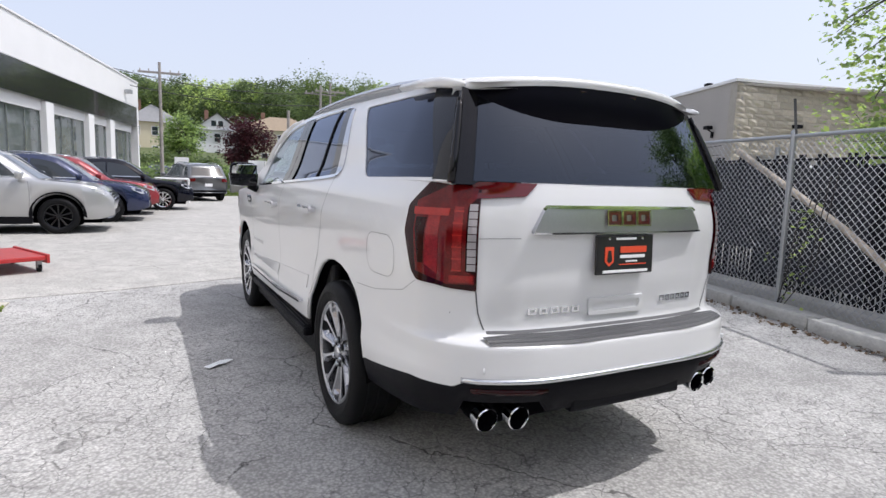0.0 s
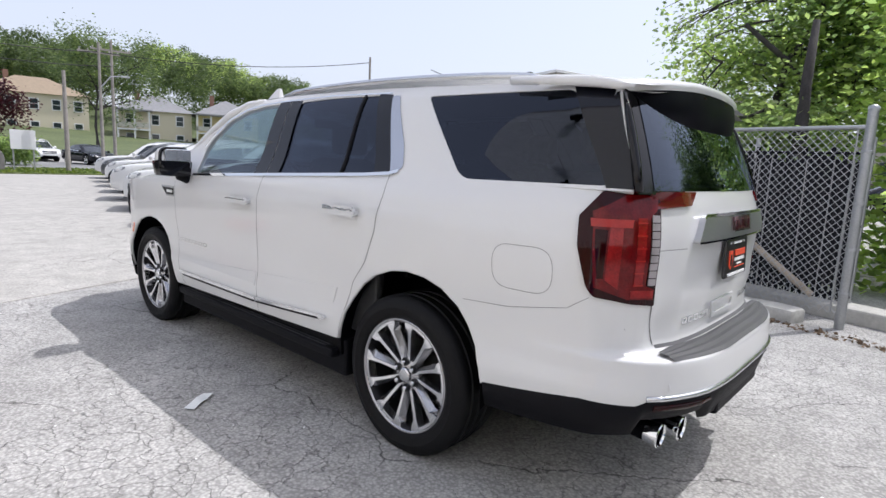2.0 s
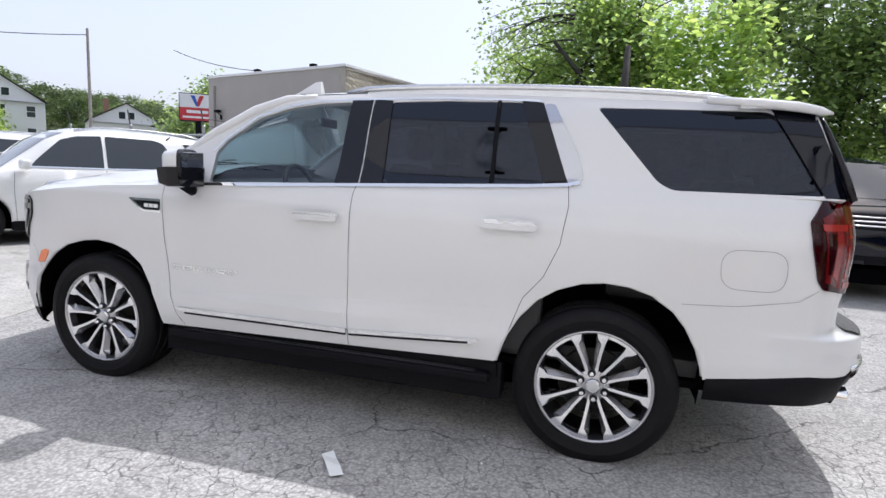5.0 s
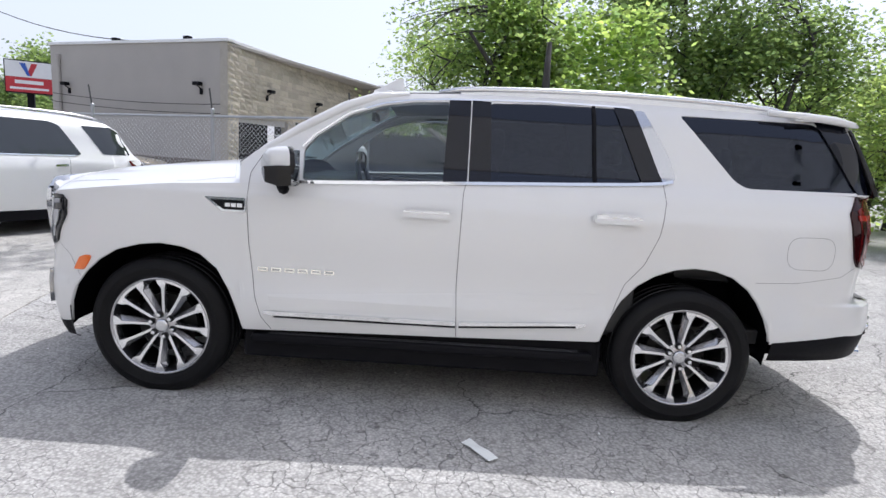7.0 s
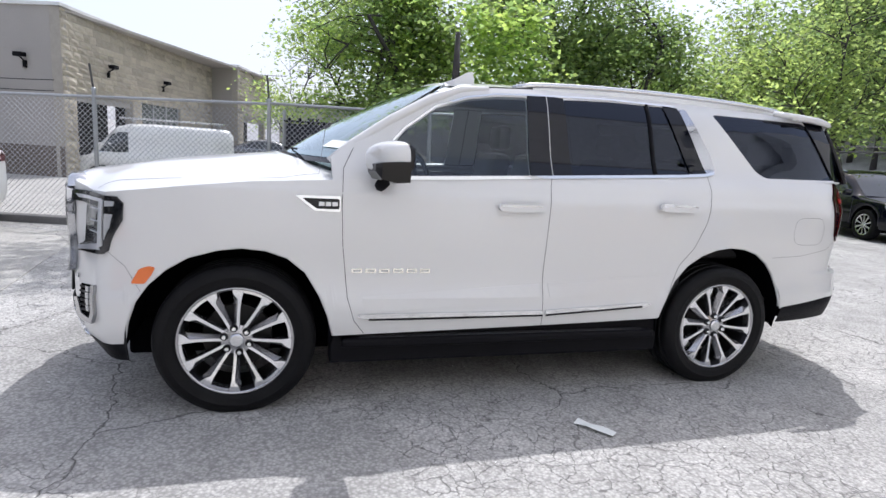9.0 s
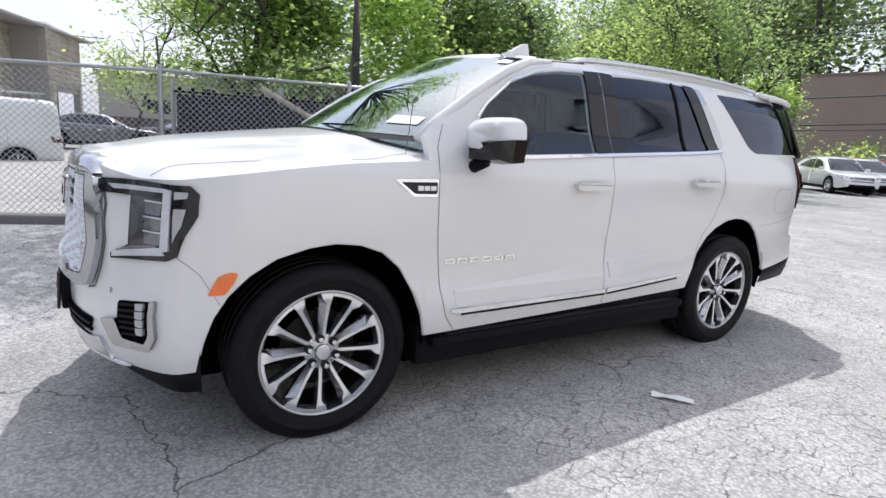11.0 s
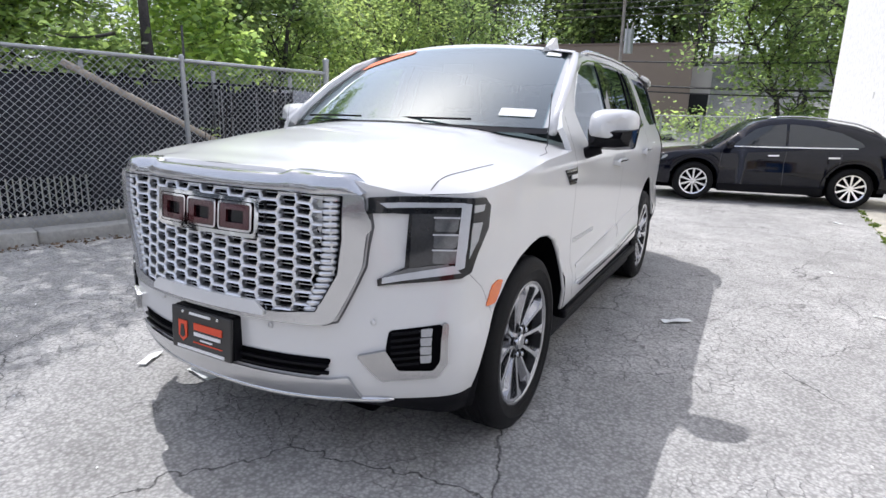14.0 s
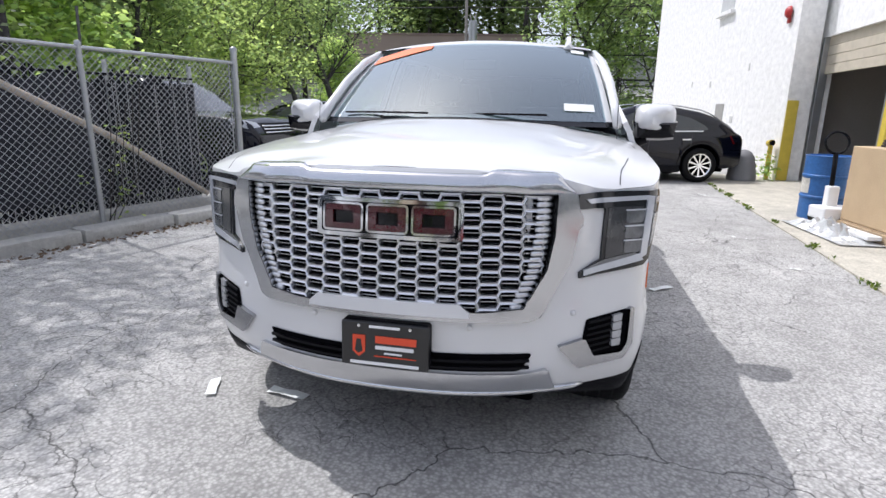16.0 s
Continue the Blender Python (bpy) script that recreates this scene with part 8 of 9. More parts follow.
part("top_rail", tube_bm((posts[2], 0, 1.99), (FLEN, 0, 1.72), 0.022), galvanised, fence, "round top rail", smooth=True, sharp=40)
part("tension_bar", tube_bm((0.10, 0.0, 0.15), (0.10, 0.0, 1.98), 0.008), galvanised, fence)


def link_mesh(x0, x1, z0, z1, pitch, r, y=0.0):
    """Two sets of slanting wires that cross."""
    co, qs = [], []
    h = z1 - z0
    for sgn in (1, -1):
        k = x0 - h
        while k < x1 + h:
            a, b = (k, z0), (k + h, z1)
            if sgn < 0:
                a, b = (k + h, z0), (k, z1)
            ta, tb = 0.0, 1.0
            dx = b[0] - a[0]
            for lim, side in ((x0, 1), (x1, -1)):
                t = (lim - a[0]) / dx
                if side * dx > 0:
                    ta = max(ta, t)
                else:
                    tb = min(tb, t)
            if tb > ta:
                p, q = (a[0] + dx * ta, z0 + h * ta), (a[0] + dx * tb, z0 + h * tb)
                o = y + sgn * 0.004
                nx, nz = -(q[1] - p[1]), (q[0] - p[0])
                ln = math.hypot(nx, nz)
                nx, nz = nx / ln * r, nz / ln * r
                n0 = len(co)
                for u, w in (p, q):
                    co += [(u + nx, o, w + nz), (u, o + r, w), (u - nx, o, w - nz), (u, o - r, w)]
                qs += [(n0 + i, n0 + (i + 1) % 4, n0 + 4 + (i + 1) % 4, n0 + 4 + i) for i in range(4)]
            k += pitch
    return co, qs


co, qs = link_mesh(0.05, posts[2], 0.14, 1.99, 0.080, 0.0034)
tagged(part("wire_mesh", fast_mesh("wire_mesh", co, qs, wire_grey), wire_grey, fence), kind="stuff")
co, qs = link_mesh(posts[2], FLEN, 0.10, 1.90, 0.080, 0.0033)
tagged(part("wire_mesh", fast_mesh("wire_mesh", co, qs, wire_grey), wire_grey, fence), kind="stuff")

# kerb stones in front
kr = random.Random(3)
s = 0.30
while s < 4.3:
    w = kr.uniform(0.95, 1.45)
    bm = box_bm(s, min(s + w, 4.4) - 0.02, 0.02, 0.30, -0.03, 0.14 + kr.uniform(-0.02, 0.015), 0.03)
    bmesh.ops.subdivide_edges(bm, edges=[e for e in bm.edges if e.calc_length() > 0.2], cuts=3, use_grid_fill=True)
    for v in bm.verts:
        v.co += Vector((kr.uniform(-0.006, 0.006), kr.uniform(-0.010, 0.010), kr.uniform(-0.008, 0.008)))
    k = part("kerb_stone", bm, kerb_stone, smooth=True, sharp=35)
    k.matrix_basis = FENCE @ pose(0, kr.uniform(-0.02, 0.02), 0, 0, 0, kr.uniform(-0.9, 0.9))
    tagged(k, "chipped pale concrete kerb stone under the fence", "kerb", "kerb stones")
    s += w
k = part("kerb", box_bm(4.45, FLEN, -0.06, 0.16, -0.03, 0.11, 0.02), mat("dark_kerb", (0.17, 0.165, 0.16), 0.9, 0, 0, 0.2, 3, 40, 0.3, 30))
k.matrix_basis = FENCE
tagged(k, "low dark concrete kerb along the fence", "kerb", "", "structure")

# slatted screen fence a step behind, and the dark cloth on it
screen = thing("slat_screen", FENCE @ pose(0, -0.62, 0), "black slatted privacy screen with worn and sunlit pale edges", "screen")
sr = random.Random(8)
slat_me = {}
for h in (1.55, 1.62, 1.68):
    bm = box_bm(-0.024, 0.024, -0.006, 0.006, 0.16, 0.16 + h, 0.002)
    me = bpy.data.meshes.new("slat")
    bm.to_mesh(me)
    bm.free()
    me.materials.append(slat_black)
    slat_me[h] = me
# pale rim on the -x side only: sunlit slat edge and wear, both as colour
edge_bm = box_bm(-0.0335, -0.0255, -0.002, 0.008, 0.18, 1.70)
edge_me = bpy.data.meshes.new("slat_edge")
edge_bm.to_mesh(edge_me)
edge_bm.free()
edge_me.materials.append(slat_edge)
s = 0.22
while s < 4.42:
    ob = part("slat", slat_me[sr.choice((1.55, 1.62, 1.68))], slat_black, screen)
    ob.matrix_basis = pose(s, 0, 0, 0, sr.uniform(-0.5, 0.5), sr.uniform(-14, 14))
    if sr.random() < (0.5 if s < 1.6 else 0.25):
        eg = part("slat_rim", edge_me, slat_edge, ob)
    s += 0.066
for s in (0.2, 1.4, 3.0, 4.46):
    part("screen_post", tube_bm((s, -0.05, 0), (s, -0.05, 1.95), 0.03), galvanised, screen)
for z in (0.22, 1.0, 1.78):
    part("screen_rail", tube_bm((0.18, -0.03, z), (4.46, -0.03, z), 0.016), slat_black, screen)
bm = bmesh.new()
cols_c = [[bm.verts.new((0.25 + 2.82 * i / 30, -0.11 + 0.16 * ease(i, 12, 15) + 0.03 * math.sin(i * 1.7) + 0.015 * math.sin(j * 2 + i), 0.30 + 1.42 * j / 10 - (0.05 * math.sin(i * 0.9) if j == 10 else 0))) for j in range(11)] for i in range(31)]
for i in range(30):
    for j in range(10):
        bm.faces.new((cols_c[i][j], cols_c[i + 1][j], cols_c[i + 1][j + 1], cols_c[i][j + 1]))
cloth = part("screen_cloth", bm, screen_cloth, smooth=True)
cloth.matrix_basis = FENCE @ pose(0, -0.62, 0)
tagged(cloth, "sagging black screen cloth hung on the slats", "cloth")
bm = bmesh.new()
vs = [bm.verts.new(p) for p in ((3.05, 0.06, 0.62), (4.40, 0.06, 0.60), (4.40, 0.06, 1.74), (3.05, 0.06, 1.76))]
bm.faces.new(vs)
cl = part("screen_cloth", bm, screen_cloth)
cl.matrix_basis = FENCE @ pose(0, -0.62, 0)
tagged(cl, "black screen cloth panel hung on the slats", "cloth")
base = part("screen_sill", box_bm(-0.35, 4.45, -0.12, 0.25, -0.02, 0.16, 0.03), kerb_stone)
base.matrix_basis = FENCE @ pose(0, -0.62, 0)
tagged(base, "rough concrete sill under the slatted screen", "sill")
# the slanting timber
bm = bmesh.new()
add_path(bm, [(3.28, -0.30, 1.90), (1.6, -0.28, 1.02), (0.40, -0.26, 0.24)], [0.040, 0.038, 0.036], 10)
br = part("timber_brace", bm, brace_wood, smooth=True)
br.matrix_basis = FENCE
tagged(br, "weathered round timber leaning behind the wire mesh", "timber")
# thin dry vine on the middle post and litter along the kerb
rng = np.random.default_rng(3)
pts = [(1.98 + 0.10 * rng.normal() - 0.25 * t, 0.05, 0.1 + 1.0 * t) for t in np.linspace(0, 1.15, 20)]
v = bush("climbing_vine", pts, leaf_bright, "thin green vine climbing the fence post", 4, (0.10, 0.05, 0.10), 0.055, "vine", "stuff")
v.matrix_basis = FENCE
bm = bmesh.new()
for k in range(5):
    add_path(bm, [(2.02 + 0.05 * rng.normal(), 0.05, 0.02), (1.95 - 0.12 * k * rng.random(), 0.04, 0.6), (1.85 - 0.1 * k, 0.02, 1.2 + 0.12 * k)], 0.006, 4)
st = part("dry_stems", bm, bark)
st.matrix_basis = FENCE
tagged(st, "dry brown stems tangled round the fence post", "stems", "", "stuff")
lit = [(x, 0.38 + 0.07 * rng.normal(), 0.012) for x in np.linspace(-0.6, 4.4, 110)]
lv = bush("leaf_litter", lit, leaf_litter, "brown leaf litter gathered along the kerb", 5, (0.10, 0.10, 0.006), 0.05, "litter", "stuff", 9, 0.0)
lv.matrix_basis = FENCE

# ---- trees and greenery near the lot ----
make_tree(1.0, -9.9, 6.0, leaf_bright, "tall leafy tree with bright airy crown behind the fence", 13, 0.12, 0.95, 0.6, (0.02, 0.0), 11, first=0.2, reach=-7.1, clumps=760)
make_tree(-0.28, -6.5, 4.7, leaf_green, "tree with a thick dark trunk close behind the fence", 13, 0.12, 0.7, 0.5, (0.0, -0.06), 81, first=0.30, reach=-5.6, clumps=300, girth=1.75, sway=0.03)
make_tree(-0.4, -11.4, 7.2, leaf_green, "leafy tree with light crown behind the screen", 14, 0.12, 0.9, 0.6, (-0.03, 0.0), 12, first=0.2, reach=-7.3, clumps=1100)
make_tree(-5.0, -10.9, 9.6, leaf_green, "broad tall leafy tree over the parked truck", 17, 0.14, 0.72, 0.7, (-0.01, 0.0), 13, first=0.15, reach=-7.2, clumps=1700, sway=0.06)
make_tree(-5.9, -10.3, 6.0, leaf_green, "leafy tree with a slim dark trunk behind the vines", 13, 0.12, 0.9, 0.6, (0.03, 0.0), 73, first=0.25, reach=-7.2, clumps=900)
make_tree(-8.6, -13.5, 4.4, leaf_pale, "leafy tree at the edge of the back lot", 9, 0.16, 1.1, 0.7, (0, 0), 14, first=0.2)
make_tree(-12.3, -8.4, 6.4, leaf_pale, "tall airy tree with pale leaves by the back lot", 11, 0.13, 0.95, 0.7, (0, 0), 61, first=0.3, reach=-3.6, clumps=800)
make_tree(-16.0, -8.6, 8.6, leaf_green, "tall airy tree beside the far row of cars", 11, 0.15, 0.9, 0.8, (0, 0), 62, first=0.3, clumps=800)
make_tree(-8.8, -10.2, 3.9, leaf_pale, "leafy tree between the truck and the far cars", 11, 0.13, 0.85, 0.7, (0, 0), 63, first=0.3, reach=-3.6, clumps=480)
make_tree(-12.5, -14.0, 5.4, leaf_pale, "pale green tree at the edge of the back lot", 13, 0.17, 1.2, 0.85, (0, 0), 15, first=0.2)
make_tree(-17.0, -14.5, 8.5, leaf_green, "leafy tree behind the far row of cars", 12, 0.20, 1.2, 1.0, (0, 0), 16, first=0.2)
make_tree(-25.5, -13.2, 5.0, leaf_bright, "young bright green tree by the tan wall", 10, 0.18, 0.8, 0.7, (0, 0), 17, first=0.15)
make_tree(3.1, -11.8, 5.2, leaf_pale, "slender sapling with pale leaves in the yard", 12, 0.085, 0.6, 0.5, (0, 0), 18, clumps=620, girth=0.4)
# boughs that hang over the fence
rng = np.random.default_rng(21)
bough = thing("overhanging_bough", pose(0.9, -8.9, 4.5), "leafy maple boughs hanging over the fence", "tree")
bm = bmesh.new()
tips = []
for k in range(9):
    a = rng.uniform(-0.7, 0.9)
    p = Vector((0, 0, 0.2 * rng.normal()))
    pts = [p]
    d = Vector((math.cos(a), math.sin(a), 0.25 + 0.2 * rng.normal())).normalized()
    for j in range(6):
        d = (d + Vector((0.12 * rng.normal(), 0.08 * rng.normal(), -0.12))).normalized()
        p = p + d * 0.33
        pts.append(p.copy())
        tips.append(tuple(p + Vector(rng.normal(0, 0.16, 3))))
        tips.append(tuple(p + Vector(rng.normal(0, 0.16, 3))))
    add_path(bm, pts, [0.022 - 0.0028 * j for j in range(7)], 5)
tagged(part("branchwork", bm, bark, bough, smooth=True), kind="stuff")
co, q = leaf_cloud(rng, tips, 9, (0.26, 0.26, 0.22), 0.105, 0.45)
tagged(part("leaves", fast_mesh("leaves", co, q, leaf_green), leaf_green, bough), kind="stuff")
# high boughs that shade the strip along the fence
high = thing("high_boughs", pose(0.2, -9.4, 6.0), "high leafy boughs spreading over the fence", "tree")
bm = bmesh.new()
tips = []
for k in range(38):
    end = Vector((rng.uniform(-0.6, 5.6), rng.uniform(1.9, 4.4), rng.uniform(1.4, 2.8)))
    mid = end * 0.5 + Vector((0.2 * rng.normal(), 0.2 * rng.normal(), 0.35))
    add_path(bm, [Vector((0, 0, 0)), mid, end], [0.045, 0.028, 0.010], 5)
    for j in range(16):
        q = mid.lerp(end, rng.uniform(0.1, 1.1)) + Vector(rng.normal(0, 0.38, 3))
        if -9.4 + q.y + 0.5 * (6.0 + q.z) < -1.7:
            tips.append(tuple(q))
tagged(part("branchwork", bm, bark, high, smooth=True), kind="stuff")
co, q = leaf_cloud(rng, tips, 12, (0.42, 0.42, 0.34), 0.12, 0.3)
tagged(part("leaves", fast_mesh("leaves", co, q, leaf_bright), leaf_bright, high), kind="stuff")
# green bank of vines behind the truck
centres = []
for k in range(420):
    u, z = rng.uniform(0, 1), rng.uniform(0, 1) ** 0.8 * 3.6
    x = -1.6 - 6.9 * u
    y = -10.7 - 1.2 * rng.random() - 0.10 * z
    centres.append((x, y, 0.15 + z))
bush("vine_bank", centres, leaf_bright, "dense bank of bright green vines behind the truck", 17, (0.36, 0.34, 0.36), 0.12, "vines", "stuff", 22, 0.5)
centres = []
for k in range(380):
    x = -0.75 - 1.9 * rng.random()
    z = 0.15 + 4.5 * rng.random() ** 0.9
    centres.append((x, -6.15 - 0.35 * rng.random() - 0.38 * z + 0.22 * math.sin(2.3 * z + 1.7 * x), z))
bush("vine_wall", centres, leaf_bright, "tall wall of bright green leafy vines beside the fence end", 15, (0.42, 0.40, 0.26), 0.15, "vines", "stuff", 71, 0.15)
centres = [(-1.0 - 8.5 * rng.random(), -11.4 - 1.5 * rng.random(), 0.3 + 3.2 * rng.random()) for _ in range(260)]
bush("undergrowth", centres, leaf_bright, "green undergrowth behind the vines", 13, (0.5, 0.5, 0.5), 0.13, "bushes", "stuff", 23, 0.3)
centres = [(-9 - 9 * rng.random(), -12.5 - 3 * rng.random(), 0.2 + 2.8 * rng.random()) for _ in range(220)]
bush("undergrowth", centres, leaf_bright, "bright undergrowth at the edge of the lot", 16, (0.7, 0.7, 0.6), 0.2, "bushes", "stuff", 24, 0.3)
# weeds in the seam of the apron
seam = [(-7.0, 3.50), (-2.0, 3.36), (0.9, 3.25), (3.85, 3.16)]
pts = []
for x in np.linspace(-6.8, 3.7, 120):
    if rng.random() < 0.26:
        y = lin(seam, x) + 0.02 * rng.normal()
        pts += [(x + 0.04 * rng.normal(), y, 0.02)] * int(rng.integers(1, 4))
bush("seam_weeds", pts, grass_green, "small weeds growing along the concrete seam", 7, (0.05, 0.04, 0.02), 0.05, "weeds", "stuff", 25, -0.9)
pts = [(-7.92 + 0.10 * rng.normal(), 4.92 + 0.08 * rng.normal(), 0.06 + 0.5 * rng.random()) for _ in range(26)]
bush("wall_weed", pts, leaf_bright, "leafy weed at the foot of the wall", 7, (0.12, 0.12, 0.15), 0.09, "weeds", "stuff", 26)
# grass verge and hedge by the street
slab("verge", [(29.5, 0.5), (33.8, 0.8), (33.8, -14), (29.0, -10)], -0.04, 0.05, mat("verge_soil", (0.12, 0.15, 0.045), 0.95, 0, 0, 0.3, 3, 40), "grassy verge by the street")
pts = [(29.5 + 4.2 * rng.random(), 0.2 - 12 * rng.random(), 0.06) for _ in range(1500)]
bush("verge_grass", pts, grass_green, "mown grass on the verge", 5, (0.3, 0.3, 0.02), 0.16, "grass", "stuff", 27, -0.8)
pts = [(40.0 + 2.0 * rng.random(), -2.3 - 3.6 * rng.random(), 0.3 + 1.2 * rng.random()) for _ in range(420)]
bush("hedge", pts, leaf_green, "rounded green hedge by the street", 16, (0.5, 0.5, 0.4), 0.17, "hedge", "stuff", 28)
pts = [(40.5 + 2.0 * rng.random(), 6.5 - 6.5 * rng.random(), 0.35 + 1.2 * rng.random()) for _ in range(300)]
bush("hedge", pts, leaf_green, "dark clipped hedge along the street", 14, (0.5, 0.5, 0.4), 0.18, "hedge", "stuff", 29)

# ---- street, houses, wooded hill ----
def utility_pole(x, y, h, label, lean=0.0, arms=((0.92, 1.2),), yaw=80, z=0.0):
    p = thing("utility_pole", pose(x, y, z, 0, lean, 0), label, "pole")
    part("shaft", tube_bm((0, 0, -0.2), (0, 0, h), 0.12, 0.08, 12), pole_wood, p, smooth=True, sharp=40)
    for f, w in arms:
        a = part("cross_arm", box_bm(-w, w, -0.05, 0.05, h * f - 0.06, h * f + 0.06), pole_wood, p)
        a.matrix_basis = pose(0, 0, 0, 0, 0, yaw)
        for k in (-0.9, -0.5, 0.5, 0.9):
            part("insulator", tube_bm((k * w, 0, h * f + 0.06), (k * w, 0, h * f + 0.2), 0.035), grey_render, a)
    return p


def cable(name, pts, r, label, sag=0.6):
    bm = bmesh.new()
    for a, b in zip(pts, pts[1:]):
        a, b = Vector(a), Vector(b)
        add_path(bm, [a.lerp(b, k / 14) - Vector((0, 0, sag * 4 * (k / 14) * (1 - k / 14))) for k in range(15)], r, 4)
    return tagged(part(name, bm, cable_black), label, "cable", "", "stuff")


utility_pole(40.8, -9.9, 8.1, "wooden utility pole with street lamp arm")
utility_pole(41.6, -10.9, 8.5, "taller wooden utility pole beside another")
utility_pole(30.2, -5.2, 4.9, "short plain wooden pole on the verge", arms=())
utility_pole(36.5, 1.25, 7.8, "wooden utility pole near the hedge")
utility_pole(33.0, -26.4, 9.2, "bare wooden utility pole with one cable", arms=())
lamp = thing("street_lamp", pose(40.8, -9.9, 0), "curved grey street lamp arm on a pole", "lamp")
bm = bmesh.new()
add_path(bm, [(0, 0, 5.2), (-0.2, -0.6, 6.0), (-0.3, -1.2, 6.1)], 0.05, 6)
part("arm", bm, galvanised, lamp)
part("lamp_head", box_bm(-0.45, -0.2, -1.7, -1.15, 6.02, 6.14, 0.03), galvanised, lamp)
cable("power_cables", [(36.5, 5, 7.4), (40.8, -9.9, 7.5), (33, -26.4, 8.8)], 0.025, "black power cables between the street poles")
cable("power_cables", [(36.5, 5, 6.6), (41.6, -10.9, 6.8)], 0.025, "black power cables between the street poles")
for x, y, h, w, lab in ((31.0, -3.6, 2.0, 0.5, "blank white notice board on two legs"), (30.5, 0.4, 2.0, 0.35, "small white sign on a post")):
    sg = thing("sign_board", pose(x, y, 0), lab, "sign")
    for k in (-w * 0.8, w * 0.8):
        part("leg", box_bm(-0.03, 0.03, k - 0.03, k + 0.03, 0, h), galvanised, sg)
    part("panel", box_bm(-0.05, -0.03, -w, w, h - 0.9, h, 0.01), sign_white, sg)
gr = thing("grave_stone_marker", pose(30.6, -2.4, 0.05), "rounded dark stone marker on the verge", "stone")
part("stone", prism_bm([(-0.35, 0), (0.35, 0), (0.35, 0.7), (0.25, 0.95), (0, 1.05), (-0.25, 0.95), (-0.35, 0.7)], 0.2, 0.02), mat("dark_stone", (0.20, 0.19, 0.18), 0.8), gr).matrix_basis = pose(0, 0, 0, 0, 0, 90)
bar = thing("barrier", pose(22.5, 1.1, 0), "white tube barrier beside the lot exit", "barrier")
for y in (-0.6, 1.0):
    part("leg", tube_bm((0, y, 0), (0, y, 1.0), 0.04), print_white, bar)
part("bar", tube_bm((0, -0.6, 0.98), (0, 1.0, 0.98), 0.04), print_white, bar)


def house(x, y, z, yaw, w, d, eave, peak, wall, roof_mat, label, gable=False, floors=2, cols=3, porch=False):
    """A house: walls, hipped or gabled roof, framed windows on the two faces that show."""
    h = thing("house", pose(x, y, z, 0, 0, yaw), label, "house")
    part("wall", box_bm(-d / 2, d / 2, -w / 2, w / 2, -3, eave), wall, h)
    o = 0.5
    bm = bmesh.new()
    if gable:
        a = [bm.verts.new(p) for p in ((-d / 2 - o, -w / 2 - o, eave - 0.1), (-d / 2 - o, w / 2 + o, eave - 0.1), (d / 2 + o, w / 2 + o, eave - 0.1), (d / 2 + o, -w / 2 - o, eave - 0.1), (-d / 2 - o, 0, peak), (d / 2 + o, 0, peak))]
        for f in ((0, 3, 5, 4), (1, 4, 5, 2), (0, 1, 2, 3)):
            bm.faces.new([a[i] for i in f])
        g = bmesh.new()
        v = [g.verts.new(p) for p in ((-d / 2, -w / 2, eave), (-d / 2, w / 2, eave), (-d / 2, 0, peak - 0.15))]
        g.faces.new(v)
        v = [g.verts.new(p) for p in ((d / 2, -w / 2, eave), (d / 2, w / 2, eave), (d / 2, 0, peak - 0.15))]
        g.faces.new(v)
        part("gable", g, wall, h)
    else:
        r = max(w - d, 0.5) / 2
        a = [bm.verts.new(p) for p in ((-d / 2 - o, -w / 2 - o, eave), (-d / 2 - o, w / 2 + o, eave), (d / 2 + o, w / 2 + o, eave), (d / 2 + o, -w / 2 - o, eave), (0, -r, peak), (0, r, peak))]
        for f in ((0, 4, 5, 1), (2, 5, 4, 3), (0, 3, 4), (1, 5, 2), (0, 1, 2, 3)):
            bm.faces.new([a[i] for i in f])
    bmesh.ops.recalc_face_normals(bm, faces=bm.faces)
    rf = part("roof", bm, roof_mat, h)
    part("chimney", box_bm(-0.3, 0.3, w * 0.2, w * 0.2 + 0.7, peak - 1.2, peak + 0.7, 0.03), mat("chimney_brick", (0.25, 0.14, 0.10), 0.9), rf)
    fh = eave / floors
    for fl in range(floors):
        zc = fl * fh + fh * 0.55
        for k in range(cols):
            yy = -w / 2 + w * (k + 0.5) / cols
            wd = part("window", box_bm(-d / 2 - 0.06, -d / 2 - 0.01, yy - 0.62, yy + 0.62, zc - 0.85, zc + 0.85), facade_white, h)
            part("pane", box_bm(-d / 2 - 0.09, -d / 2 - 0.062, yy - 0.48, yy + 0.48, zc - 0.72, zc - 0.04), window_pane, wd)
            part("pane", box_bm(-d / 2 - 0.09, -d / 2 - 0.062, yy - 0.48, yy + 0.48, zc + 0.04, zc + 0.72), window_pane, wd)
        for sgn in (1, -1):
            for k in range(3):
                xx = -d / 2 + d * (k + 0.5) / 3
                y0, y1 = sorted((sgn * (w / 2 + 0.01), sgn * (w / 2 + 0.06)))
                wd = part("window", box_bm(xx - 0.45, xx + 0.45, y0, y1, zc - 0.75, zc + 0.75), facade_white, h)
                y0, y1 = sorted((sgn * (w / 2 + 0.062), sgn * (w / 2 + 0.09)))
                part("pane", box_bm(xx - 0.34, xx + 0.34, y0, y1, zc - 0.62, zc + 0.62), window_pane, wd)
    if gable:
        wd = part("window", box_bm(-d / 2 - 0.06, -d / 2 - 0.01, -1.2, 1.2, eave + 0.5, eave + 1.7), facade_white, h)
        for s in (-0.6, 0.6):
            part("pane", box_bm(-d / 2 - 0.09, -d / 2 - 0.062, s - 0.42, s + 0.42, eave + 0.6, eave + 1.6), window_pane, wd)
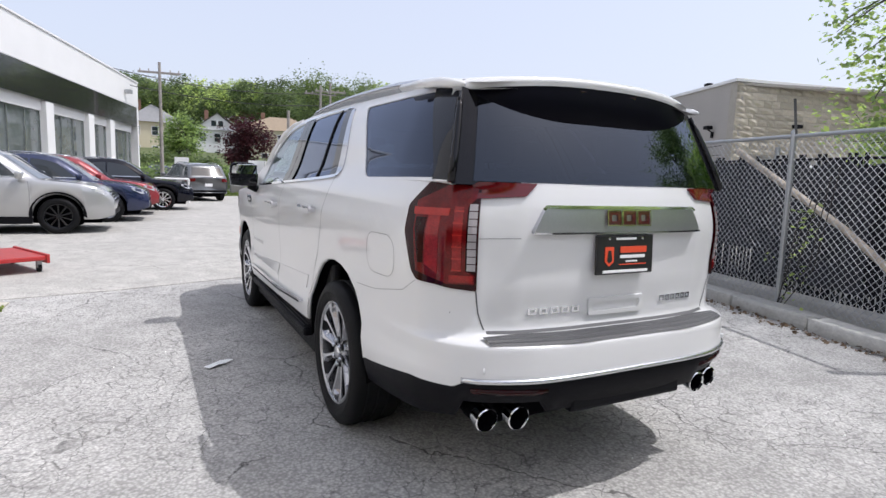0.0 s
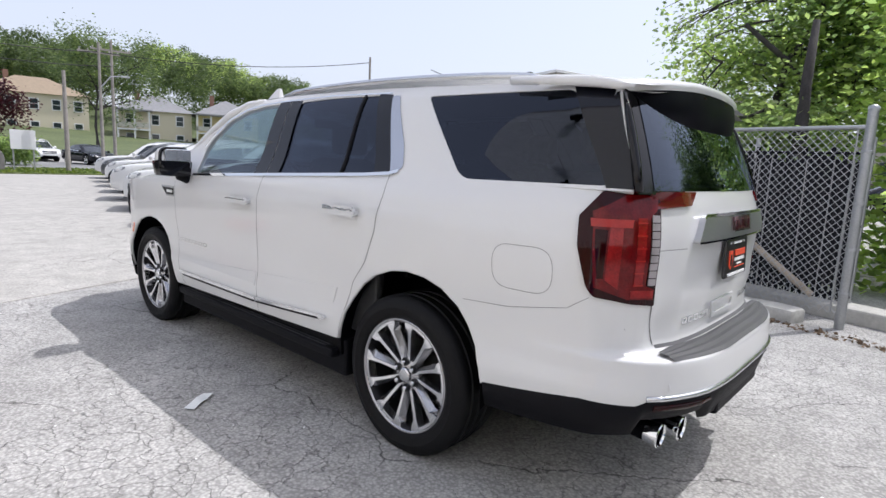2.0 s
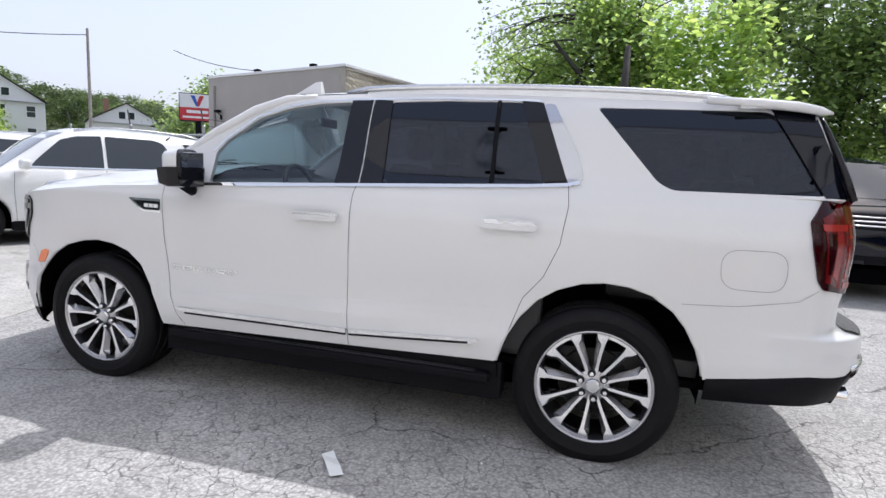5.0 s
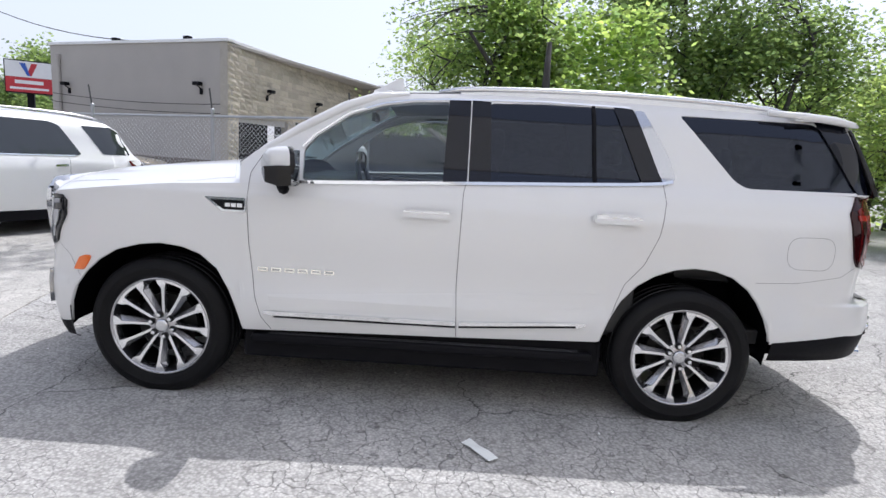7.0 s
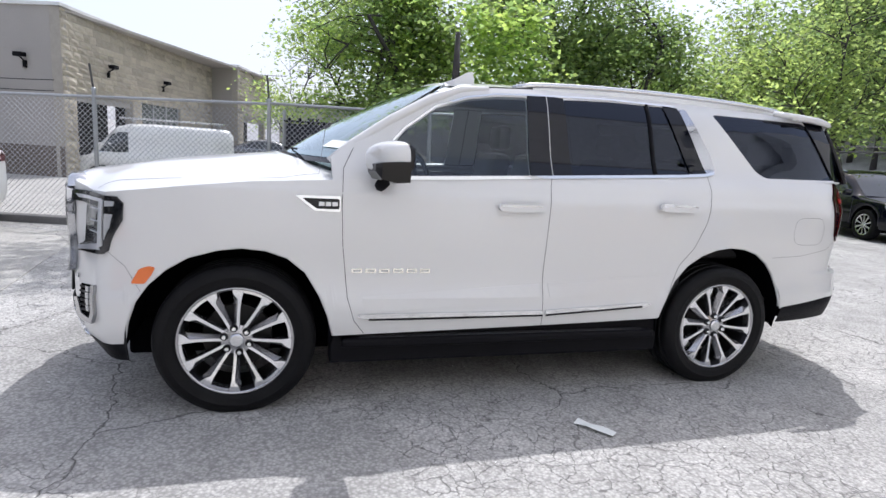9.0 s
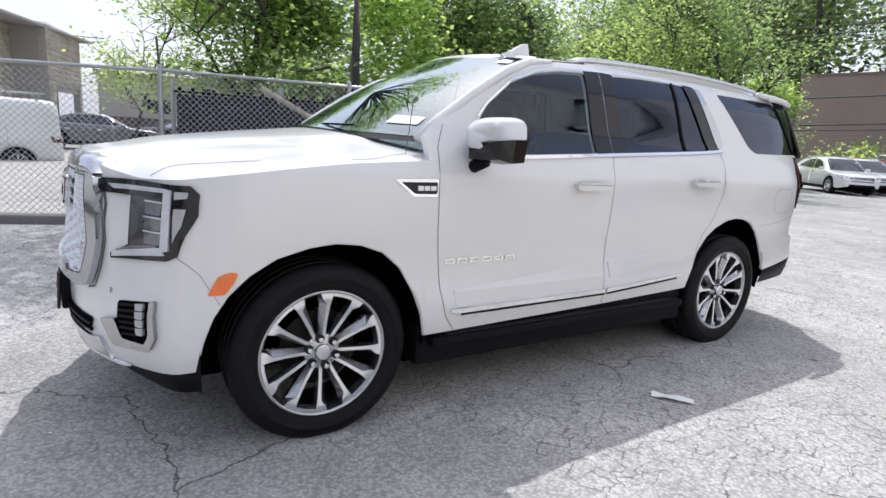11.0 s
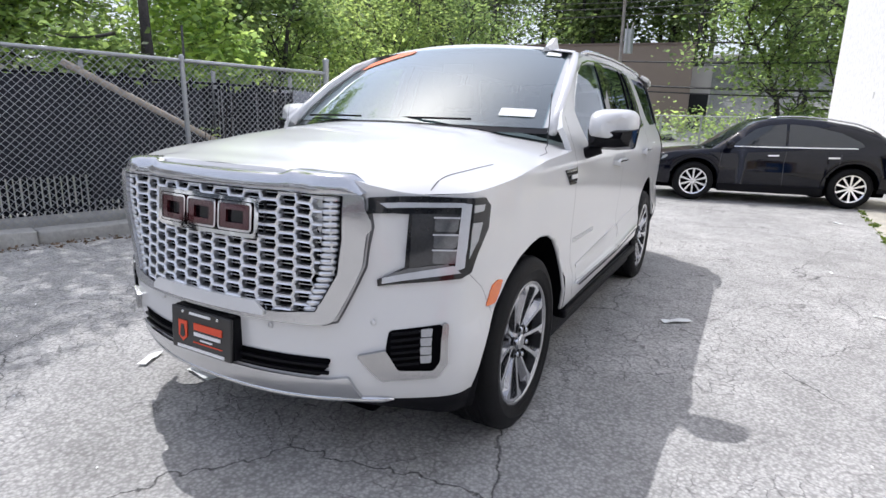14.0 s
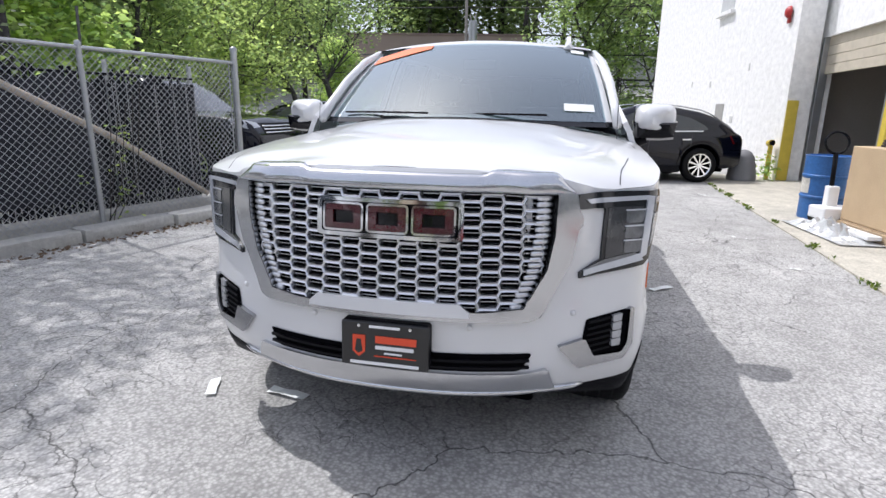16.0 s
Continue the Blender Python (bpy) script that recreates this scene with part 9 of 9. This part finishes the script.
    if porch:
        for fl in (0, 1):
            zc = fl * fh
            part("porch_deck", box_bm(-d / 2 - 2.0, -d / 2 - 0.02, w * 0.06, w / 2, zc - 0.15, zc + 0.05), siding_white, h)
            for yy in (w * 0.08, w * 0.27, w / 2 - 0.15):
                part("porch_post", box_bm(-d / 2 - 1.95, -d / 2 - 1.7, yy - 0.12, yy + 0.12, zc + 0.05, zc + fh - 0.15), siding_white, h)
            part("porch_rail", box_bm(-d / 2 - 1.95, -d / 2 - 1.85, w * 0.06, w / 2, zc + 0.3, zc + 1.0), siding_grey, h)
        part("porch_roof", box_bm(-d / 2 - 2.2, -d / 2 - 0.02, w * 0.04, w / 2 + 0.2, eave - 0.2, eave + 0.05), roof_mat, h)
    return h


house(107, -20.0, 1.9, -10, 14.0, 10, 6.8, 9.6, siding_cream, shingle_tan, "long cream two-storey house with tan hipped roof", floors=2, cols=5)
house(114, -9.5, 2.2, -5, 7.5, 9, 6.5, 9.6, siding_white, shingle_grey, "white house with grey gabled roof", True)
house(118, 1.5, 2.6, 5, 9, 9, 7.0, 10.5, siding_cream, shingle_grey, "pale house with grey roof behind trees")
house(108, 9.0, 2.2, 5, 9, 9, 5.5, 8.6, siding_cream, shingle_tan, "pale cottage with brown roof behind trees", True)
house(97, -34.5, 1.2, -20, 10.5, 9, 5.9, 8.6, siding_cream, shingle_grey, "cream two-storey house with double porch", False, 2, 3, True)
house(92.5, -44.5, 1.2, -24, 9.5, 10, 5.9, 8.7, siding_yellow, shingle_grey, "yellow two-storey house with double porch", False, 2, 3, True)
house(83, -57, 1.5, -32, 10.0, 10, 6.0, 9.4, siding_white, shingle_grey, "white gabled house across the street", True, 2, 3)
house(73, -69, 1.0, -40, 10.0, 9, 4.6, 7.6, siding_white, shingle_grey, "low white gabled house across the street", True, 1, 3)
house(62, -80, 1.0, -50, 10.0, 9, 4.6, 7.2, siding_grey, shingle_tan, "low house with brown roof across the street", False, 1, 3)
make_tree(74, -1.5, 7.0, leaf_green, "leafy green tree beside the hedge", 9, 0.3, 0.8, 0.9, (0, 0), 32, first=0.1)
make_tree(57.6, -14.8, 9.4, leaf_dark, "broad leafy street tree with a bare lower trunk", 12, 0.24, 1.15, 0.9, (0, 0), 82, first=0.42, z=0.3)
pts = [(62 + 2.0 * rng.random(), 4.0 - 8.6 * rng.random(), 0.9 + 1.7 * rng.random()) for _ in range(300)]
bush("hedge", pts, leaf_dark, "dark clipped hedge before the houses", 18, (0.6, 0.6, 0.5), 0.26, "hedge", "stuff", 83)
make_tree(80, -8.8, 6.3, leaf_purple, "dark purple-leaved ornamental tree", 8, 0.36, 1.2, 1.2, (0, 0), 33, first=0.1, z=0.8)
make_tree(76, -49.5, 6.0, leaf_bright, "small bright tree before the white house", 7, 0.4, 1.0, 1.2, (0, 0), 34, first=0.1)
# woods on the hill: crowns of many leaf clumps
rng = np.random.default_rng(40)
groups_w = {"a": [], "b": [], "c": []}
for k in range(230):
    a = radians(rng.uniform(-52, 16))
    dist = rng.uniform(122, 215)
    x, y = -2 + dist * math.cos(a), 2 + dist * math.sin(a)
    z = land_z(x, y)
    h, r = rng.uniform(9, 15.5) * lin([(-52, 0.55), (-40, 0.62), (-34, 0.90), (-28, 1.25), (-24, 1.50), (-17, 1.45), (-12, 1.15), (0, 1.0)], math.degrees(a)), rng.uniform(3.6, 6.4)
    kind = "abc"[int(rng.choice(3, p=(0.45, 0.42, 0.13)))]
    for j in range(46):
        v = rng.normal(0, 1, 3)
        v /= np.linalg.norm(v)
        v[2] = abs(v[2]) * 1.1 - 0.35
        groups_w[kind].append((x + v[0] * r, y + v[1] * r, z + h * 0.62 + v[2] * r * 0.9))
    for j in range(12):
        groups_w["b"].append((x + r * 0.6 * rng.normal(), y + r * 0.6 * rng.normal(), z + h * rng.uniform(0.05, 0.55)))
for key, lf, lab in (("a", leaf_hill, "wooded hillside of leafy trees"), ("b", leaf_dark, "darker trees on the wooded hillside"), ("c", leaf_pale, "pale budding trees on the wooded hillside")):
    bush("hill_woods", groups_w[key], lf, lab, 44, (1.2, 1.2, 0.95), 0.50, "woods", "stuff", 41)
# behind the sales lot: trees beyond the shop
make_tree(29, -31, 7.0, leaf_green, "leafy tree behind the repair shop sign", 12, 0.26, 0.9, 0.9, (0, 0), 35, first=0.15)
house(33, -41, 0, -70, 9, 9, 3.6, 6.0, siding_white, shingle_grey, "low white house behind the shop sign", True, 1, 2)
shop_sign = thing("pylon_sign", pose(21.7, -22.9, 0, 0, 0, 28), "pylon sign with red and white panels", "sign")
part("mast", box_bm(-0.14, 0.14, -0.14, 0.14, 0, 3.3), trim_black, shop_sign)
part("cabinet", box_bm(-0.95, 0.95, -0.25, 0.25, 3.25, 4.75, 0.03), trim_black, shop_sign)
part("white_panel", box_bm(-0.90, 0.90, 0.252, 0.275, 3.98, 4.70), sign_white, shop_sign)
part("red_panel", box_bm(-0.90, 0.90, 0.252, 0.275, 3.30, 3.97), sign_red, shop_sign)
for pts, mt in (([(0.35, 4.62), (0.12, 4.62), (-0.06, 4.05), (0.06, 4.05)], sign_blue), ([(-0.35, 4.62), (-0.12, 4.62), (0.02, 4.25), (-0.05, 4.05), (-0.10, 4.05)], sign_red)):
    bm = prism_bm(pts, 0.008)
    bmesh.ops.translate(bm, vec=(0, 0.276, 0), verts=bm.verts)
    part("sign_mark", bm, mt, shop_sign)
part("sign_bar", box_bm(-0.55, 0.55, 0.276, 0.284, 3.68, 3.84), sign_white, shop_sign)
part("sign_bar", box_bm(-0.75, 0.75, 0.276, 0.284, 3.42, 3.52), sign_white, shop_sign)
cable("power_cables", [(25.5, -25.5, 7.6), (12, -19.5, 5.6), (3, -33, 5.4)], 0.02, "thin cables strung past the repair shop")
cable("power_cables", [(16.8, -17.5, 3.0), (9.2, -14.6, 2.75)], 0.012, "slack thin cables along the grey wall", 0.12)
cable("power_cables", [(16.8, -17.5, 2.7), (9.2, -14.6, 2.45)], 0.012, "slack thin cables along the grey wall", 0.1)
back = tagged(part("rear_wall", box_bm(-16, 3.4, -33.6, -33.2, 0, 3.6), mat("pale_shed", (0.46, 0.43, 0.37), 0.85, 0, 0, 0.1), None), "low pale shed wall at the back of the yard", "wall", "", "structure")
part("shed_base", box_bm(-16, 3.4, -33.19, -33.15, 0, 1.4), mat("shed_base", (0.12, 0.10, 0.09), 0.9), back)
for x in (-9, -4.5, 0.5):
    part("shed_window", box_bm(x - 0.6, x + 0.6, -33.19, -33.14, 1.7, 2.5), window_pane, back)
part("shed_roof", box_bm(-16.3, 3.6, -34.5, -32.9, 3.6, 3.8), shingle_grey, back)

# tan hall, pole and woods behind the back lot
tan = thing("tan_hall", pose(-44, -6.0, 0, 0, 0, 10), "windowless tan block hall under the woods", "building")
part("wall", box_bm(-8, 0, -14, 2.3, 0, 7.55), tan_wall, tan)
part("roof_edge", box_bm(-8.1, 0.1, -14.1, 2.4, 7.55, 7.7), mat("roof_edge_brown", (0.16, 0.12, 0.10), 0.8), tan)
part("lean_to", box_bm(-8, -1.2, 2.3, 3.9, 0, 6.0), grey_render, tan)
part("lean_to_door", box_bm(-1.2, -1.16, 2.4, 3.8, 0.2, 3.9), dark_hole, tan)
pl = utility_pole(-29.5, -6.0, 8.3, "leaning utility pole with a transformer", 3.0, ((0.97, 0.9),), 10)
part("transformer", tube_bm((0.1, 0.42, 5.3), (0.1, 0.42, 6.6), 0.26, None, 16), galvanised, pl, "grey transformer drum", smooth=True, sharp=40)
for k in (-0.1, 0.1):
    part("bushing", tube_bm((0.1, 0.42 + k, 6.6), (0.1, 0.42 + k * 1.8, 6.95), 0.04), grey_render, pl)
for z, z2, r in ((8.1, 9.5, 0.02), (7.8, 8.8, 0.02), (7.4, 8.2, 0.02), (4.9, 5.0, 0.045), (3.6, 3.4, 0.05), (3.3, 3.2, 0.035)):
    cable("power_cables", [(-22, -34, z2), (-29.4, -6.0, z), (-24, 26, z)], r, "sagging cables on the leaning pole", 0.5)
gate = thing("wire_gate", pose(-33.5, -4.2, 0, 0, 0, 84), "chain-link gate in front of the tan hall", "gate")
for x in (-7, -4.6, -2.2, 0.2, 2.6, 5):
    part("post", tube_bm((x, 0, 0), (x, 0, 2.0), 0.06), galvanised, gate)
part("rail", tube_bm((-7, 0, 1.95), (5, 0, 1.95), 0.03), galvanised, gate)
co, qs = link_mesh(-7, 5, 0.1, 1.93, 0.22, 0.008)
tagged(part("wire_mesh", fast_mesh("wire_mesh", co, qs, wire_grey), wire_grey, gate), kind="stuff")
rng = np.random.default_rng(50)
pts = [(-37 - 3 * rng.random(), -16 + 24 * rng.random(), 0.4 + 1.9 * rng.random()) for _ in range(420)]
bush("undergrowth", pts, leaf_bright, "bright bushes along the tan hall", 12, (1.0, 1.0, 0.8), 0.26, "bushes", "stuff", 51)
woods_a, woods_b = [], []
trunks = bmesh.new()
for k in range(95):
    x, y = -50 - 26 * rng.random(), -62 + 112 * rng.random()
    if -58 < x and -24 < y < 4:
        x -= 14
    z = land_z(x, y)
    h = rng.uniform(15, 24)
    add_path(trunks, [(x, y, z - 0.3), (x + rng.normal() * 0.4, y + rng.normal() * 0.4, z + h * 0.5), (x + rng.normal(), y + rng.normal(), z + h * 0.95)], [0.32, 0.22, 0.06], 6)
    for j in range(60):
        v = rng.normal(0, 1, 3)
        v /= np.linalg.norm(v)
        r = rng.uniform(0.5, 1.0)
        p = (x + v[0] * r * 4.4, y + v[1] * r * 4.4, z + h * 0.56 + v[2] * r * h * 0.44)
        (woods_a if k % 3 else woods_b).append(p)
tagged(part("wood_trunks", trunks, bark, smooth=True), "dark trunks in the woods behind the lot", "woods", "", "stuff")
bush("back_woods", woods_a, leaf_dark, "tall dark woods behind the back lot", 22, (2.0, 2.0, 1.7), 0.62, "woods", "stuff", 52)
bush("back_woods", woods_b, leaf_green, "lighter trees in the woods behind the lot", 22, (2.0, 2.0, 1.7), 0.58, "woods", "stuff", 53)
make_tree(-27, 5.5, 11.0, leaf_green, "leafy tree beyond the workshop corner", 10, 0.25, 0.9, 1.0, (0, 0), 37, first=0.05)
make_tree(-30, 2.4, 9.5, leaf_green, "broad leafy tree beyond the workshop corner", 9, 0.24, 0.75, 0.9, (0, 0), 38, first=0.1)
make_tree(-24.5, 8.5, 11.0, leaf_green, "leafy tree behind the white workshop", 12, 0.28, 1.0, 1.0, (0, 0), 39, first=0.05)

# ---- loose things on the ground ----
drum = thing("drum", pose(-2.95, 4.18, 0.018), "dented blue steel drum with a worn label", "drum")
part("shell", lathe_bm([(0.0, 0.02), (0.28, 0.02), (0.29, 0.0), (0.29, 0.29), (0.303, 0.30), (0.303, 0.325), (0.29, 0.335), (0.29, 0.58), (0.303, 0.59), (0.303, 0.615), (0.29, 0.625), (0.29, 0.87), (0.298, 0.88), (0.285, 0.885), (0.28, 0.86), (0.0, 0.86)], 36, "Z"), blue_drum, drum, smooth=True, sharp=35)
bm = bmesh.new()
rr = [[bm.verts.new((0.2925 * math.cos(a), 0.2925 * math.sin(a), z)) for a in [radians(-150 + 8 * k) for k in range(12)]] for z in (0.36, 0.565)]
for k in range(11):
    bm.faces.new((rr[0][k], rr[0][k + 1], rr[1][k + 1], rr[1][k]))
part("label", bm, drum_label, drum, smooth=True)
jack = thing("pallet_jack", pose(-2.35, 4.05, 0.018, 0, 0, 8), "worn white pallet jack with a black handle", "pallet jack")
part("frame", box_bm(-0.12, 0.25, -0.22, 0.22, 0.10, 0.26, 0.02), print_white, jack)
for sg in (-1, 1):
    part("fork", box_bm(0.2, 1.25, sg * 0.2 - 0.08, sg * 0.2 + 0.08, 0.06, 0.11, 0.01), print_white, jack)
part("mast", box_bm(-0.10, 0.02, -0.07, 0.07, 0.2, 0.52, 0.02), print_white, jack)
for sg in (-1, 1):
    w = part("wheel", lathe_bm([(0.0, -0.03), (0.09, -0.03), (0.10, -0.02), (0.10, 0.02), (0.09, 0.03), (0.0, 0.03)], 20), rubber, jack, smooth=True, sharp=40)
    w.matrix_basis = pose(-0.16, sg * 0.11, 0.10)
bm = bmesh.new()
add_path(bm, [(-0.06, 0, 0.45), (-0.10, 0, 0.95)], 0.03, 8)
part("handle_tube", bm, trim_black, jack, smooth=True)
bm = bmesh.new()
add_path(bm, [(-0.11 - 0.02 * math.sin(a), 0.15 * math.cos(a), 1.08 + 0.14 * math.sin(a)) for a in [k * math.tau / 20 for k in range(20)]], 0.016, 8, True)
part("handle_loop", bm, trim_black, jack, smooth=True)
pal = thing("pallet", pose(-1.55, 4.62, 0.018, 0, 0, 6), "worn wooden pallet on the apron", "pallet")
for k in range(6):
    part("deck_board", box_bm(-0.6, 0.6, -0.5 + k * 0.18, -0.40 + k * 0.18, 0.12, 0.14), wood_pale, pal)
for k in (-0.5, 0, 0.5):
    part("runner", box_bm(-0.6, 0.6, k - 0.04, k + 0.04, 0, 0.12), wood_pale, pal)
bx = thing("carton", pose(-1.55, 4.62, 0.16, 0, 0, 6), "large plain cardboard carton on a pallet", "carton")
part("carton_body", box_bm(-0.58, 0.58, -0.50, 0.50, 0, 0.92, 0.012), cardboard, bx)
part("carton_tape", box_bm(-0.582, 0.582, -0.04, 0.04, 0.921, 0.924), mat("tape", (0.42, 0.30, 0.17), 0.4), bx)
tray = thing("cushion_stack", pose(-1.62, 4.60, 1.082), "dark folded covers lying on the carton", "covers")
for k in range(3):
    part("cover", box_bm(-0.34 + 0.02 * k, 0.30, -0.3, 0.28 - 0.03 * k, k * 0.03, k * 0.03 + 0.028, 0.012), mat("cover_dark", (0.04, 0.03, 0.03), 0.8), tray)
fr = random.Random(6)
bm = bmesh.new()
gv = [[bm.verts.new((-0.75 + 1.5 * i / 24, -0.28 + 0.5 * j / 9, 0.02 + max(0, 0.10 * fr.random() * math.sin(math.pi * i / 24) * math.sin(math.pi * j / 9) * 2))) for j in range(10)] for i in range(25)]
for i in range(24):
    for j in range(9):
        bm.faces.new((gv[i][j], gv[i + 1][j], gv[i + 1][j + 1], gv[i][j + 1]))
wf = part("crumpled_film", bm, wrap_film)
wf.matrix_basis = pose(-1.75, 3.86, 0.015, 0, 0, 5)
tagged(wf, "crumpled clear plastic wrap lying on concrete", "plastic wrap")
cart = thing("red_trolley", pose(6.05, 3.62, 0.006, 0, 0, 28), "low red steel trolley on small castors", "trolley")
part("deck", box_bm(-0.55, 0.55, -0.30, 0.30, 0.16, 0.22, 0.012), red_paint, cart)
part("deck_rim", box_bm(-0.57, 0.57, -0.34, -0.30, 0.12, 0.24, 0.01), red_paint, cart)
for sx in (-0.45, 0.45):
    for sy in (-0.25, 0.25):
        w = part("castor", lathe_bm([(0.0, -0.02), (0.05, -0.02), (0.055, -0.01), (0.055, 0.01), (0.05, 0.02), (0.0, 0.02)], 18), rubber, cart, smooth=True, sharp=40)
        w.matrix_basis = pose(sx, sy, 0.056)
        part("castor_fork", box_bm(sx - 0.03, sx + 0.03, sy - 0.03, sy + 0.03, 0.06, 0.16, 0.008), galvanised, cart)
# the two flat strips are plain pale patches, larger than the scraps
for x, y, r, lab in ((3.62, -1.10, 25, "torn white paper scrap lying on asphalt"), (3.59, -0.69, 80, "flat pale strip lying on asphalt"), (1.19, 1.45, 128, "flat pale strip on the asphalt"), (0.2, 2.8, 70, "small white paper scrap on the asphalt"), (-1.2, 2.6, 10, "small white paper scrap on the asphalt"), (-4.9, 3.0, 30, "curled white paper strip on the asphalt")):
    bm = bmesh.new()
    k = 1.25 if lab.startswith("flat") else 1.0 if x > 3 or x < -4 else 0.5
    v = [[bm.verts.new((k * (-0.09 + 0.06 * i), k * (-0.025 + 0.05 * j), 0.008 + 0.012 * abs(math.sin(i * 1.9 + j)))) for j in (0, 1)] for i in range(4)]
    for i in range(3):
        bm.faces.new((v[i][0], v[i + 1][0], v[i + 1][1], v[i][1]))
    p = part("paper_scrap", bm, sticker_paper)
    p.matrix_basis = pose(x, y, 0.0, 0, 0, r)
    tagged(p, lab, "paper", "paper scraps")
pts = [(x, y, 0.006) for x, y in [(random.Random(i).uniform(-8, 5), random.Random(i + 900).uniform(-4, 3.2)) for i in range(150)]]
bush("grit", pts, sticker_paper, "pale grit and crumbs scattered on the asphalt", 3, (0.5, 0.5, 0.002), 0.016, "grit", "stuff", 60, 0.0)
ladder = thing("roof_ladder", pose(7.0, -17.25, 1.80, 0, 0, 10), "aluminium ladder tied on the van roof", "ladder")
for sg in (-0.25, 0.25):
    part("rail", box_bm(-2.0, 1.2, sg - 0.03, sg + 0.03, 0.06, 0.12), satin, ladder)
for k in range(13):
    part("rung", tube_bm((-1.95 + k * 0.24, -0.25, 0.09), (-1.95 + k * 0.24, 0.25, 0.09), 0.018, None, 6), satin, ladder)
for k in (-1.8, 0.8):
    part("rack_bar", box_bm(k - 0.03, k + 0.03, -0.75, 0.75, -0.03, 0.06), galvanised, ladder)

# stones of the shop walls
stone_wall("stone_face", C0, 11.2, OPEN_A, yaw2, "cream split stone facing")
flood_lamp(shop, Matrix.Translation((C0.x, C0.y, 0)) @ pose(0, 0, 0, 0, 0, yaw2) @ pose(2.3, -0.02, 3.42, 0, 0, 180))
flood_lamp(shop, Matrix.Translation((C0.x, C0.y, 0)) @ pose(0, 0, 0, 0, 0, yaw2) @ pose(6.1, -0.02, 3.35, 0, 0, 180))
ret = part("return_wall", box_bm(0, 1.3, -0.25, 0.0, 0, 4.8), grey_render, shop)
ret.matrix_basis = pose(W3.x, W3.y, 0, 0, 0, yaw1)
stone_wall("stone_face", W3, 4.6, OPEN_B, yaw2, "cream split stone facing")
part("shop_roof", box_bm(0, 8.6, -15.8, -0.1, 4.70, 4.78), grey_render, shop).matrix_basis = pose(C0.x, C0.y, 0, 0, 0, yaw1)
